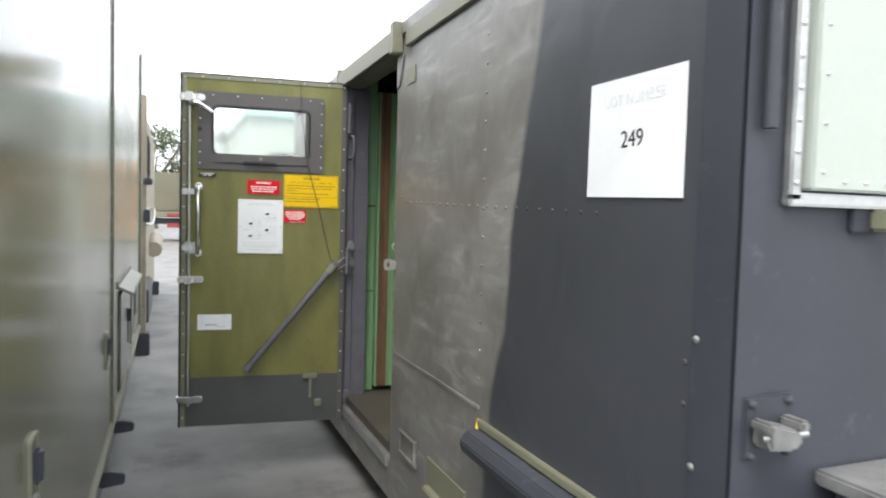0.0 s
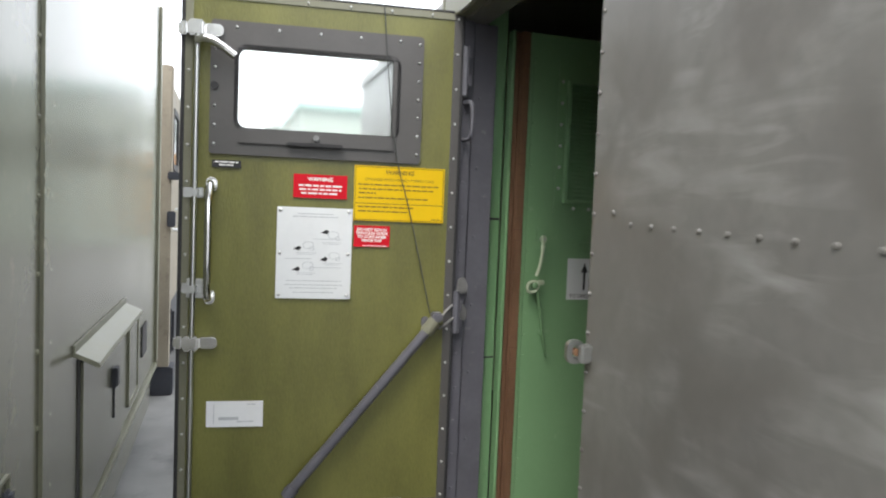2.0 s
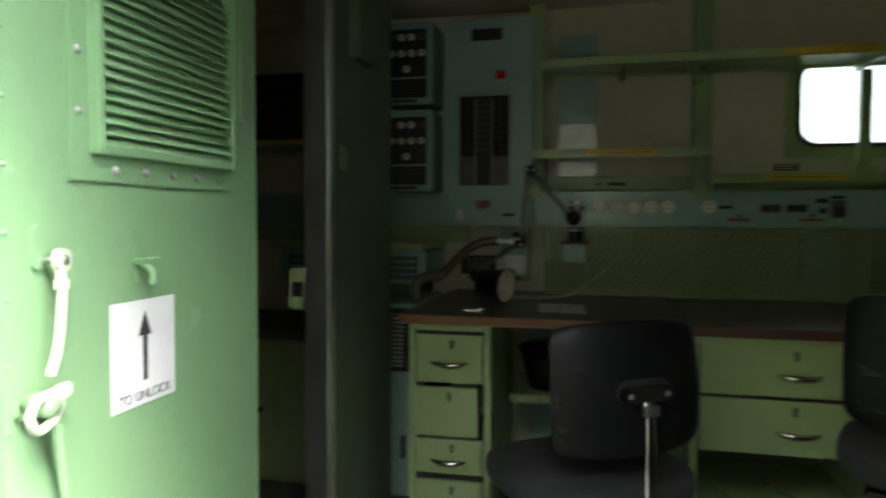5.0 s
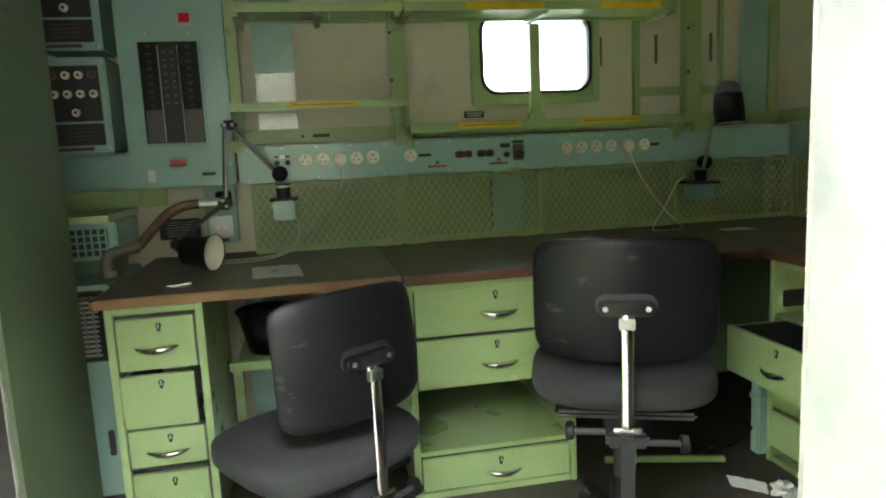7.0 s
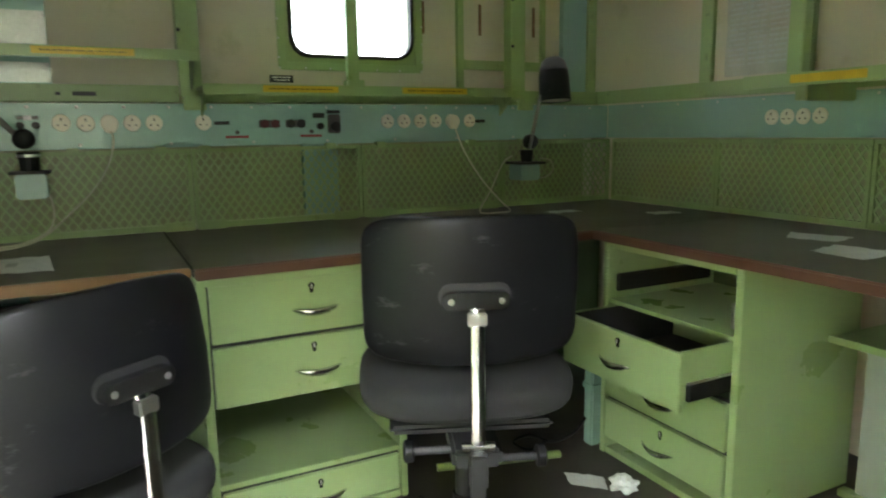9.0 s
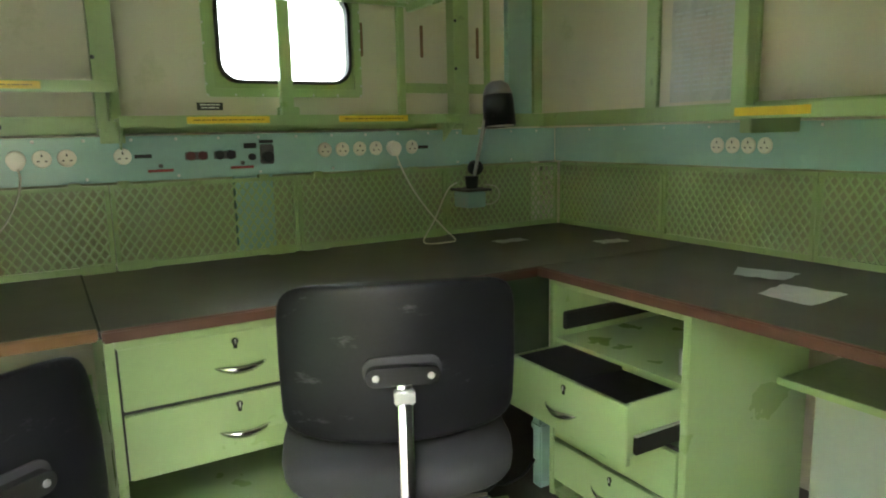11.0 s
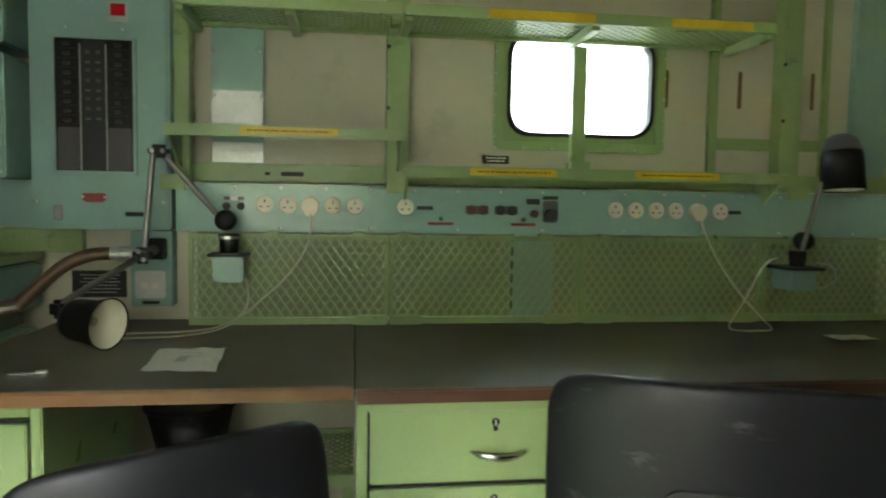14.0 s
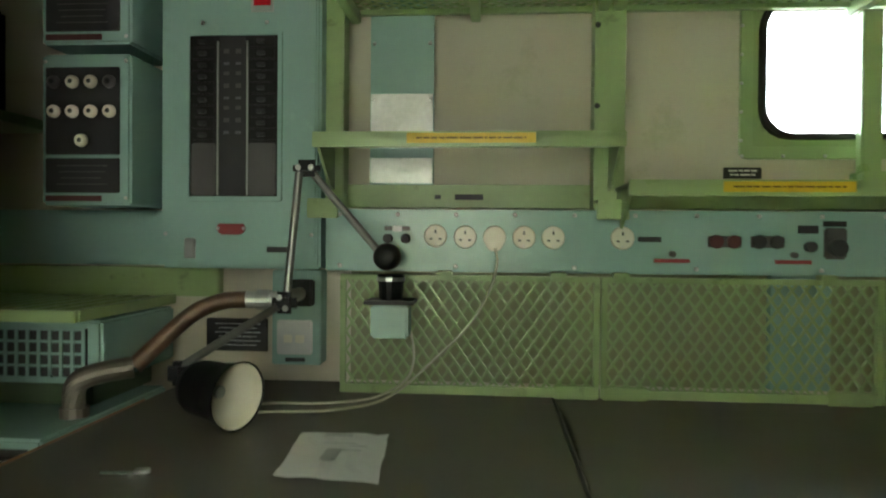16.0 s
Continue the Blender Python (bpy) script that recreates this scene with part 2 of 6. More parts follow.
CAMO = camo_material()
LAMP_GREY = material("dull_lamp_steel", (0.20, 0.20, 0.195), 0.38, 0.85, vary=0.2, scale=14, grain=80, bump=0.1)
BREAKER = material("dark_breaker_plastic", (0.014, 0.0135, 0.013), 0.6, spec=0.25, vary=0.15, scale=20, grain=80, bump=0.03)
GALV_DULL = material("weathered_steel", (0.28, 0.28, 0.275), 0.5, 0.7, vary=0.3, scale=12, grain=70, bump=0.2)
SLATE = material("blue_black_paint", (0.040, 0.043, 0.053), 0.5, spec=0.3, vary=0.2, scale=3, grain=40, bump=0.08, second=(0.08, 0.085, 0.095), amount=0.05, spots=7)


# ---- building helpers ----
def base_of(ob):
    while ob.parent:
        ob = ob.parent
    return ob.location


def part(name, bm, mat, parent=None, label="", smooth=False):
    """Link a bmesh, given in the world's coordinates, as one mesh under a thing or part."""
    if parent is not None:
        bmesh.ops.translate(bm, verts=bm.verts, vec=-base_of(parent))
    me = bpy.data.meshes.new(name)
    if smooth:
        for f in bm.faces:
            f.smooth = True
    bm.to_mesh(me)
    bm.free()
    me.materials.append(mat)
    ob = new(name, me)
    if parent is not None:
        ob.parent = parent
    if "rivet" in name or "screw" in name:
        tagged(ob, kind="stuff")
    return tagged(ob, label)


def thing(name, at, label, category, group=""):
    ob = new(name)
    ob.empty_display_size = 0.05
    ob.location = at
    return tagged(ob, label, category, group)


def structure(name, bm, mat, label="", smooth=False):
    ob = part(name, bm, mat, None, label, smooth)
    return tagged(ob, kind="structure")


def box(*sizes, bevel=0.0, bm=None, seg=2):
    """One or more boxes (x0, y0, z0, x1, y1, z1) in one bmesh."""
    bm = bm or bmesh.new()
    made = []
    for x0, y0, z0, x1, y1, z1 in sizes:
        r = bmesh.ops.create_cube(bm, size=1, matrix=Matrix.Translation(((x0 + x1) / 2, (y0 + y1) / 2, (z0 + z1) / 2)) @ Matrix.Diagonal((abs(x1 - x0), abs(y1 - y0), abs(z1 - z0), 1)))
        made += r["verts"]
    if bevel:
        edges = {e for v in made for e in v.link_edges}
        bmesh.ops.bevel(bm, geom=list(edges), offset=bevel, segments=seg, affect="EDGES", clamp_overlap=True)
    return bm


def rod(a, b, r, r2=None, seg=14, bm=None):
    """A round bar or cone from a to b."""
    bm = bm or bmesh.new()
    a, b = Vector(a), Vector(b)
    d = b - a
    m = Matrix.Translation((a + b) / 2) @ d.to_track_quat("Z", "Y").to_matrix().to_4x4()
    bmesh.ops.create_cone(bm, cap_ends=True, segments=seg, radius1=r, radius2=r if r2 is None else r2, depth=d.length, matrix=m)
    return bm


def pipe(points, r, seg=10, smooth_steps=6, bm=None):
    """A bent tube along points, softened by a spline."""
    bm = bm or bmesh.new()
    P = [Vector(p) for p in points]
    path = []
    for i in range(len(P) - 1):
        p0, p1, p2, p3 = P[max(i - 1, 0)], P[i], P[i + 1], P[min(i + 2, len(P) - 1)]
        for k in range(smooth_steps):
            t = k / smooth_steps
            path.append(0.5 * ((2 * p1) + (p2 - p0) * t + (2 * p0 - 5 * p1 + 4 * p2 - p3) * t * t + (3 * p1 - p0 - 3 * p2 + p3) * t ** 3))
    path.append(P[-1])
    rings = []
    up = Vector((0.31, 0.17, 0.93))
    for i, p in enumerate(path):
        d = (path[min(i + 1, len(path) - 1)] - path[max(i - 1, 0)]).normalized()
        u = d.cross(up).normalized()
        v = d.cross(u)
        rings.append([bm.verts.new(p + r * (math.cos(a) * u + math.sin(a) * v)) for a in (2 * math.pi * k / seg for k in range(seg))])
    for a, b in zip(rings, rings[1:]):
        for k in range(seg):
            bm.faces.new((a[k], a[(k + 1) % seg], b[(k + 1) % seg], b[k]))
    bm.faces.new(rings[0][::-1])
    bm.faces.new(rings[-1])
    bmesh.ops.recalc_face_normals(bm, faces=bm.faces)
    return bm


def lathe(profile, m, seg=28, bm=None, caps=True):
    """A turned shape: (radius, height) pairs round the local z axis, placed by the matrix m."""
    bm = bm or bmesh.new()
    rings = [[bm.verts.new(m @ Vector((r * math.cos(a), r * math.sin(a), h))) for a in (2 * math.pi * k / seg for k in range(seg))] for r, h in profile]
    for a, b in zip(rings, rings[1:]):
        for k in range(seg):
            bm.faces.new((a[k], a[(k + 1) % seg], b[(k + 1) % seg], b[k]))
    if caps:
        bm.faces.new(rings[0][::-1])
    bm.faces.new(rings[-1])
    bmesh.ops.recalc_face_normals(bm, faces=bm.faces)
    return bm


def outline(points, depth, m, bevel=0.0):
    """A flat outline (local x, y) given a depth along local z, placed by m."""
    bm = bmesh.new()
    f = bm.faces.new([bm.verts.new((x, y, 0)) for x, y in points])
    r = bmesh.ops.extrude_face_region(bm, geom=[f])
    bmesh.ops.translate(bm, verts=[v for v in r["geom"] if isinstance(v, bmesh.types.BMVert)], vec=(0, 0, depth))
    bmesh.ops.recalc_face_normals(bm, faces=bm.faces)
    if bevel:
        bmesh.ops.bevel(bm, geom=bm.edges[:], offset=bevel, segments=2, affect="EDGES", clamp_overlap=True)
    bm.transform(m)
    return bm


def rounded(w, h, r, seg=5):
    """A rounded rectangle about the origin."""
    pts = []
    for cx, cy, a0 in ((w / 2 - r, h / 2 - r, 0), (-w / 2 + r, h / 2 - r, 90), (-w / 2 + r, -h / 2 + r, 180), (w / 2 - r, -h / 2 + r, 270)):
        pts += [(cx + r * math.cos(radians(a0 + 90 * k / seg)), cy + r * math.sin(radians(a0 + 90 * k / seg))) for k in range(seg + 1)]
    return pts


def ring(w, h, r, edge, depth, m):
    """A rounded frame with an opening."""
    bm = bmesh.new()
    outer, inner = rounded(w, h, r), rounded(w - 2 * edge, h - 2 * edge, max(r - edge * 0.6, 0.004))
    vs = [[bm.verts.new((x, y, z)) for x, y in loop] for loop, z in ((outer, 0), (outer, depth), (inner, depth), (inner, 0))]
    k = len(outer)
    for a, b in zip(vs, vs[1:] + vs[:1]):
        for i in range(k):
            bm.faces.new((a[i], a[(i + 1) % k], b[(i + 1) % k], b[i]))
    bmesh.ops.recalc_face_normals(bm, faces=bm.faces)
    bm.transform(m)
    return bm


# frames for flat work: local x runs to the viewer's right, y up, z out of the surface
def facing_in(x, y, z):
    """On the far wall, seen from the door: right is -y."""
    return Matrix(((0, 0, -1, x), (-1, 0, 0, y), (0, 1, 0, z), (0, 0, 0, 1)))


def facing_back(x, y, z):
    """On a face seen while looking along +y: right is +x."""
    return Matrix(((1, 0, 0, x), (0, 0, -1, y), (0, 1, 0, z), (0, 0, 0, 1)))


def facing_north(x, y, z):
    """On the wing wall, seen while looking along -y: right is -x."""
    return Matrix(((-1, 0, 0, x), (0, 0, 1, y), (0, 1, 0, z), (0, 0, 0, 1)))


def facing_west(x, y, z):
    """On the outer wall, seen while looking along +x: right is -y."""
    return facing_in(x, y, z)


def text(name, words, size, m, mat, parent, align="CENTER", thick=0.0004, spacing=1.0, bold=0.0):
    c = bpy.data.curves.new(name, "FONT")
    c.body, c.size, c.align_x, c.align_y, c.extrude, c.space_line, c.offset = words, size, align, "CENTER", thick, spacing, bold
    tmp = bpy.data.objects.new(name, c)
    scene.collection.objects.link(tmp)
    bpy.context.view_layer.update()
    me = bpy.data.meshes.new_from_object(tmp.evaluated_get(bpy.context.evaluated_depsgraph_get()))
    bpy.data.objects.remove(tmp)
    bm = bmesh.new()
    bm.from_mesh(me)
    bm.transform(m)
    return part(name, bm, mat, parent)


def bars(spots, m, depth=0.0006):
    """Flat strokes (x, y, width, height) for writing too small to read."""
    bm = bmesh.new()
    for x, y, w, h in spots:
        a, end_x = x - w / 2, x + w / 2
        if w < 7 * h or w > 100 * h:
            box((a, y - h / 2, 0, end_x, y + h / 2, depth), bm=bm)
            continue
        rnd = random.Random(int(x * 9973) + int(y * 7919))
        while a < end_x - h:
            # one word, then a gap
            b = min(a + h * rnd.uniform(1.5, 6.5), end_x)
            box((a, y - h / 2, 0, b, y + h / 2, depth), bm=bm)
            a = b + h * 0.8
    bm.transform(m)
    return bm


def heads(spots, r, m, h=0.004):
    """Domed rivet or screw heads at local (x, y)."""
    bm = bmesh.new()
    for x, y in spots:
        lathe([(r, 0), (r * 0.92, h * 0.5), (r * 0.55, h * 0.9), (0.0006, h)], m @ Matrix.Translation((x, y, 0)), 8, bm)
    return bm


# ---- the setting ----
WALL_X, IN_X = 0.57, 0.65            # entry side of the cabin
FAR_IN, FAR_OUT = 3.27, 3.35         # far side
END_OUT, END_IN = 1.02, 1.04         # wing end
BACK_IN, BACK_OUT = 5.60, 5.68       # other end
FLOOR_Z, CEIL_Z = 0.40, 2.38
DESK_Z = 1.15
DOOR_Y0, DOOR_Y1, SILL_Z, HEAD_Z = 2.976, 3.84, 0.33, 2.13

structure("ground", box((-400, -400, -0.2, 400, 400, 0.0)), ASPHALT, "worn grey asphalt yard")
structure("cabin_floor", box((WALL_X + 0.01, END_OUT + 0.01, 0.165, FAR_OUT - 0.01, BACK_OUT - 0.01, FLOOR_Z)), FLOOR, "dark brown lino floor inside the cabin")
# entry wall round the doorway
structure("wall_entry", box((WALL_X, END_OUT, 0.16, IN_X, DOOR_Y0, 2.24), (WALL_X, DOOR_Y1 + 0.14, 0.16, IN_X, BACK_OUT, 2.24), (WALL_X, DOOR_Y0, HEAD_Z, IN_X, DOOR_Y1 + 0.14, 2.24), (WALL_X, DOOR_Y0, 0.16, IN_X, DOOR_Y1 + 0.14, SILL_Z)), CAMO, "camouflage-painted cabin side wall")
WIN_Y0, WIN_Y1, WIN_Z0, WIN_Z1 = 1.99, 2.49, 1.77, 2.10
structure("wall_window", box((FAR_IN, END_OUT, 0.16, FAR_OUT, WIN_Y0, CEIL_Z), (FAR_IN, WIN_Y1, 0.16, FAR_OUT, BACK_OUT, CEIL_Z), (FAR_IN, WIN_Y0, WIN_Z1, FAR_OUT, WIN_Y1, CEIL_Z), (FAR_IN, WIN_Y0, 0.16, FAR_OUT, WIN_Y1, WIN_Z0)), CREAM, "cream panelled cabin wall")
structure("wall_wing", box((IN_X, END_OUT, 0.16, FAR_IN, END_IN, CEIL_Z)), CREAM, "cream panelled end wall")
structure("wall_back", box((IN_X, BACK_IN, 0.16, FAR_IN, BACK_OUT, CEIL_Z)), CREAM, "cream panelled end wall")
structure("ceiling", box((IN_X + 0.15, END_OUT, CEIL_Z, FAR_OUT, BACK_OUT, CEIL_Z + 0.02)), CREAM, "cream cabin ceiling")
# roof skin with a chamfered eave
bm = bmesh.new()
prof = [(WALL_X - 0.012, 2.20), (WALL_X - 0.012, 2.25), (0.82, 2.44), (3.15, 2.44), (FAR_OUT + 0.02, 2.40), (FAR_OUT + 0.02, 2.36), (3.15, 2.41), (0.82, 2.41), (IN_X, 2.27), (IN_X, 2.2405), (WALL_X - 0.002, 2.2405), (WALL_X - 0.002, 2.20)]
rows = [[bm.verts.new((x, y, z)) for x, z in prof] for y in (END_OUT - 0.01, BACK_OUT + 0.01)]
for k in range(len(prof)):
    bm.faces.new((rows[0][k], rows[0][(k + 1) % len(prof)], rows[1][(k + 1) % len(prof)], rows[1][k]))
bm.faces.new(rows[0])
bm.faces.new(rows[1][::-1])
bmesh.ops.recalc_face_normals(bm, faces=bm.faces)
structure("roof", bm, CAMO, "grey-brown painted cabin roof")
# ---- cabin outside: doorway, jamb, skin details ----
structure("doorway_jamb", box((0.552, 3.845, SILL_Z, 0.60, 3.97, HEAD_Z), (0.604, 3.862, SILL_Z, 0.690, 3.97, HEAD_Z), bevel=0.004), FRAME_GREY, "blue-grey painted steel door jamb")
structure("doorway_jamb_lock_side", box((WALL_X + 0.012, DOOR_Y0 + 0.0005, SILL_Z, 0.642, DOOR_Y0 + 0.004, HEAD_Z - 0.002), bevel=0.001), GALV, "pale aluminium door jamb")
structure("door_sill", box((0.555, DOOR_Y0 + 0.02, SILL_Z - 0.03, 0.70, DOOR_Y1 + 0.02, SILL_Z + 0.025), (0.60, DOOR_Y0 + 0.02, SILL_Z + 0.025, 0.64, DOOR_Y1 + 0.02, SILL_Z + 0.05), bevel=0.004), GALV, "worn aluminium threshold")
gutter = structure("door_gutter", box((0.535, DOOR_Y0 - 0.02, HEAD_Z + 0.004, 0.568, DOOR_Y1 + 0.10, HEAD_Z + 0.016), (0.522, DOOR_Y0 - 0.02, HEAD_Z + 0.004, 0.534, DOOR_Y1 + 0.10, HEAD_Z + 0.090), bevel=0.003), OLIVE_TRIM, "weathered rain gutter over the doorway")
part("gutter_end", box((0.520, DOOR_Y0 - 0.075, HEAD_Z - 0.012, 0.568, DOOR_Y0 - 0.0205, HEAD_Z + 0.125), bevel=0.006), OLIVE_TRIM, gutter)
part("gutter_end", box((0.520, DOOR_Y1 + 0.1005, HEAD_Z - 0.012, 0.568, DOOR_Y1 + 0.135, HEAD_Z + 0.115), bevel=0.006), OLIVE_TRIM, gutter)
part("down_strip", outline([(0, 0), (0.085, 0), (0.085, -0.010), (0.03, -0.125), (0, -0.135)], 0.006, facing_west(0.5695, DOOR_Y0 - 0.005, HEAD_Z - 0.014)), CAMO, gutter)
structure("trim_eave", box((WALL_X - 0.016, END_OUT, 2.135, WALL_X - 0.001, 2.84, 2.205), bevel=0.004), OLIVE_TRIM, "riveted eave strip")
lining = structure("doorway_lining", box((0.6905, 3.945, FLOOR_Z, 0.759, 4.02, HEAD_Z + 0.1), bevel=0.003), GREEN_DOOR, "green painted door lining")
part("joint_strip", box((0.700, 3.9425, 1.478, 0.756, 3.9445, 1.486), (0.700, 3.9425, 0.985, 0.756, 3.9445, 0.990)), INK, lining)
part("lining_latch", box((0.6905, 3.928, 1.37, 0.708, 3.9445, 1.45), (0.6905, 3.928, 1.03, 0.708, 3.9445, 1.11), bevel=0.003), DARK_GREEN, lining)
# hinges and fittings on the jamb
jf = thing("jamb_fittings", (0.575, 3.84, 1.2), "grey painted hinge and stay fittings on the door jamb", "hinge")
for z in (2.02, 1.93, 1.19, 1.13, 0.42):
    part("hinge_lug", box((0.556, 3.815, z - 0.022, 0.585, 3.845, z + 0.022), bevel=0.005), FRAME_GREY, jf)
part("hinge_eye", rod((0.565, 3.822, 1.10), (0.565, 3.822, 1.24), 0.012), FRAME_GREY, jf)
part("hinge_eye", rod((0.565, 3.822, 1.88), (0.565, 3.822, 2.04), 0.011), FRAME_GREY, jf)
part("grab_loop", pipe([(0.57, 3.84, 1.86), (0.585, 3.80, 1.85), (0.585, 3.80, 1.75), (0.57, 3.84, 1.74)], 0.007, 8), FRAME_GREY, jf)
for z in (1.165, 1.255):
    part("link_bracket", outline([(-0.018, -0.026), (0.020, -0.026), (0.024, 0.004), (0.010, 0.030), (-0.012, 0.024)], 0.012, facing_back(0.585, 3.8445, z), 0.003), GALV_DULL, jf)
part("link_wire", pipe([(0.500, 3.795, 1.150), (0.540, 3.815, 1.185), (0.580, 3.836, 1.205)], 0.004, 8), GALV_DULL, jf)
part("link_wire", pipe([(0.500, 3.792, 1.120), (0.545, 3.812, 1.145), (0.582, 3.834, 1.165)], 0.004, 8), GALV_DULL, jf)
part("rivet", heads([(0.578, 0.45 + 0.115 * k) for k in range(14)] + [(0.626, 0.50 + 0.23 * k) for k in range(7)], 0.0045, facing_back(0, 3.845, 0)), FRAME_GREY, jf)

skin = thing("wall_rivets", (0.57, 2.4, 1.4), "painted rivet rows on the cabin side", "rivet")
W = facing_west(WALL_X - 0.0005, 0, 0)
for k in range(13):
    part("rivet", heads([(-2.06, 0.92 + 0.0905 * k)], 0.0058, W, 0.0035), CAMO, skin)
for k in range(22):
    part("rivet", heads([(-2.83 + 0.066 * k, 1.490 - 0.0018 * k)], 0.0055, W, 0.0035), CAMO, skin)
for k in range(18):
    part("rivet", heads([(-2.968, 0.50 + 0.084 * k)], 0.0055, W, 0.0045), CAMO, skin)
for u, v in ((-2.893, 1.512), (-2.06, 1.372), (-1.135, 1.17), (-1.135, 1.09)):
    part("rivet", heads([(u, v)], 0.0062, W, 0.004), CAMO, skin)
plates = thing("wall_plates", (0.57, 2.5, 0.6), "painted access plates and lap seams on the cabin side", "panel")
part("lap_seam", box((WALL_X - 0.004, 2.05, 0.822, WALL_X - 0.0005, 2.955, 0.836), bevel=0.001), CAMO, plates)
part("access_plate", box((WALL_X - 0.008, 2.61, 0.42, WALL_X - 0.0005, 2.83, 0.54), bevel=0.004), CAMO, plates)
part("access_frame", ring(0.20, 0.10, 0.008, 0.012, 0.008, facing_west(WALL_X - 0.008, 2.72, 0.48)), CAMO, plates)
part("folding_step", box((WALL_X - 0.04, 2.14, 0.40, WALL_X - 0.0005, 2.46, 0.425), (WALL_X - 0.012, 2.12, 0.40, WALL_X - 0.001, 2.48, 0.53), bevel=0.005), OLIVE_TRIM, plates)
part("maker_plate", box((WALL_X - 0.004, 2.74, 1.975, WALL_X - 0.0005, 2.85, 2.045), bevel=0.002), OLIVE_TRIM, plates)
catch = thing("door_catch", (0.54, 2.97, 1.21), "round steel door catch with a bolt hole", "catch")
part("eye_plate", ring(0.040, 0.052, 0.018, 0.012, 0.012, facing_back(0.545, 2.985, 1.215)), STEEL, catch)
part("catch_arm", box((0.545, 2.945, 1.195, 0.570, 2.965, 1.235), bevel=0.004), STEEL, catch)
part("catch_bolt", rod((0.545, 2.968, 1.215), (0.545, 2.984, 1.215), 0.008), BROWN_SEAL, catch)

rub = thing("rubbing_rail", (0.53, 1.5, 0.7), "dark angled rubbing rail along the cabin side", "rail")
part("rail_body", outline([(0.569, 0.70), (0.505, 0.70), (0.495, 0.735), (0.515, 0.765), (0.569, 0.775)], 1.02, Matrix(((1, 0, 0, 0), (0, 0, -1, 2.035), (0, 1, 0, 0), (0, 0, 0, 1))), 0.004), SLATE, rub)
part("rail_lip", box((0.552, END_OUT, 0.776, 0.5695, 2.03, 0.80), bevel=0.003), OLIVE_TRIM, rub)
part("cord_end", pipe([(0.56, 2.03, 0.80), (0.54, 2.02, 0.74), (0.53, 2.05, 0.69)], 0.006, 6), YELLOW_STRIP, rub)

lot = thing("lot_sign", (0.566, 1.32, 1.6), "white paper lot number sheet taped to the dark paint", "sign")
part("sheet", outline([(-0.162, -0.128), (0.162, -0.135), (0.162, 0.125), (-0.158, 0.13)], 0.002, facing_west(0.568, 1.32, 1.618)), PAPER, lot)
text("heading", "LOT NUMBER", 0.034, facing_west(0.5655, 1.315, 1.697), material("faint_ink", (0.60, 0.62, 0.63), 0.7, bump=0), lot)
text("number", "249", 0.052, facing_west(0.5655, 1.32, 1.61), INK, lot)

# near end of the cabin
end = structure("end_skin", box((WALL_X - 0.004, END_OUT - 0.008, 0.16, FAR_OUT, END_OUT - 0.0005, 2.24)), SLATE, "blue-black painted end of the cabin")
E = facing_back(0, END_OUT - 0.008, 0)
part("corner_angle", box((WALL_X - 0.008, END_OUT - 0.014, 0.16, 0.62, END_OUT - 0.0085, 2.2), bevel=0.003), SLATE, end)
part("corner_cover", box((WALL_X - 0.0075, END_OUT - 0.006, 0.16, WALL_X - 0.0045, 1.112, 2.13), bevel=0.001), SLATE, end)
for z in (0.74, 0.98, 1.22, 1.95):
    part("cover_bolt", heads([(-1.10, z)], 0.008, facing_west(WALL_X - 0.0075, 0, 0), 0.006), GALV_DULL, end)
part("edge_channel", box((0.655, END_OUT - 0.03, 1.478, 0.682, END_OUT - 0.0085, 2.2), (0.655, END_OUT - 0.03, 1.470, 0.985, END_OUT - 0.0085, 1.494), bevel=0.004), GALV, end)
part("channel_rivet", heads([(0.668, 1.51 + 0.055 * k) for k in range(12)], 0.006, facing_back(0, END_OUT - 0.03, 0)), STEEL, end)
part("upright_tube", rod((0.600, END_OUT - 0.03, 1.60), (0.600, END_OUT - 0.03, 2.2), 0.012), SLATE, end)
hatch = thing("pale_hatch", (0.82, 1.0, 1.5), "pale grey riveted hatch on the dark end wall", "hatch")
part("hatch_panel", box((0.688, END_OUT - 0.045, 1.498, 0.945, END_OUT - 0.0085, 2.18), bevel=0.004), GREY_LIGHT, hatch)
part("hatch_rivet", heads([(0.712, 1.53 + 0.085 * k) for k in range(8)] + [(0.925, 1.53 + 0.085 * k) for k in range(8)] + [(0.765, 1.515), (0.82, 1.515), (0.875, 1.515)], 0.0045, facing_back(0, END_OUT - 0.045, 0)), STEEL, hatch)
hatch2 = thing("upper_hatch", (1.2, 1.0, 1.5), "pale grey upper hatch on the dark end wall", "hatch")
part("panel_sheet", box((0.95, END_OUT - 0.02, 1.51, 1.9, END_OUT - 0.0085, 2.18), bevel=0.003), GREY_LIGHT, hatch2)
lampbox = thing("marker_lamp", (0.9, 0.98, 1.46), "small dull brass marker lamp on a bracket", "lamp")
part("bracket", box((0.825, END_OUT - 0.02, 1.425, 0.90, END_OUT - 0.0085, 1.472), bevel=0.003), SLATE, lampbox)
part("lamp_body", box((0.865, END_OUT - 0.085, 1.428, 0.93, END_OUT - 0.02, 1.470), bevel=0.006), OLIVE_TRIM, lampbox)
part("lens", rod((0.93, END_OUT - 0.052, 1.449), (0.942, END_OUT - 0.052, 1.449), 0.016), IVORY, lampbox)
lug = thing("tie_down_lug", (0.68, 0.98, 1.04), "worn steel tie-down lug bolted to the cabin corner", "lug")
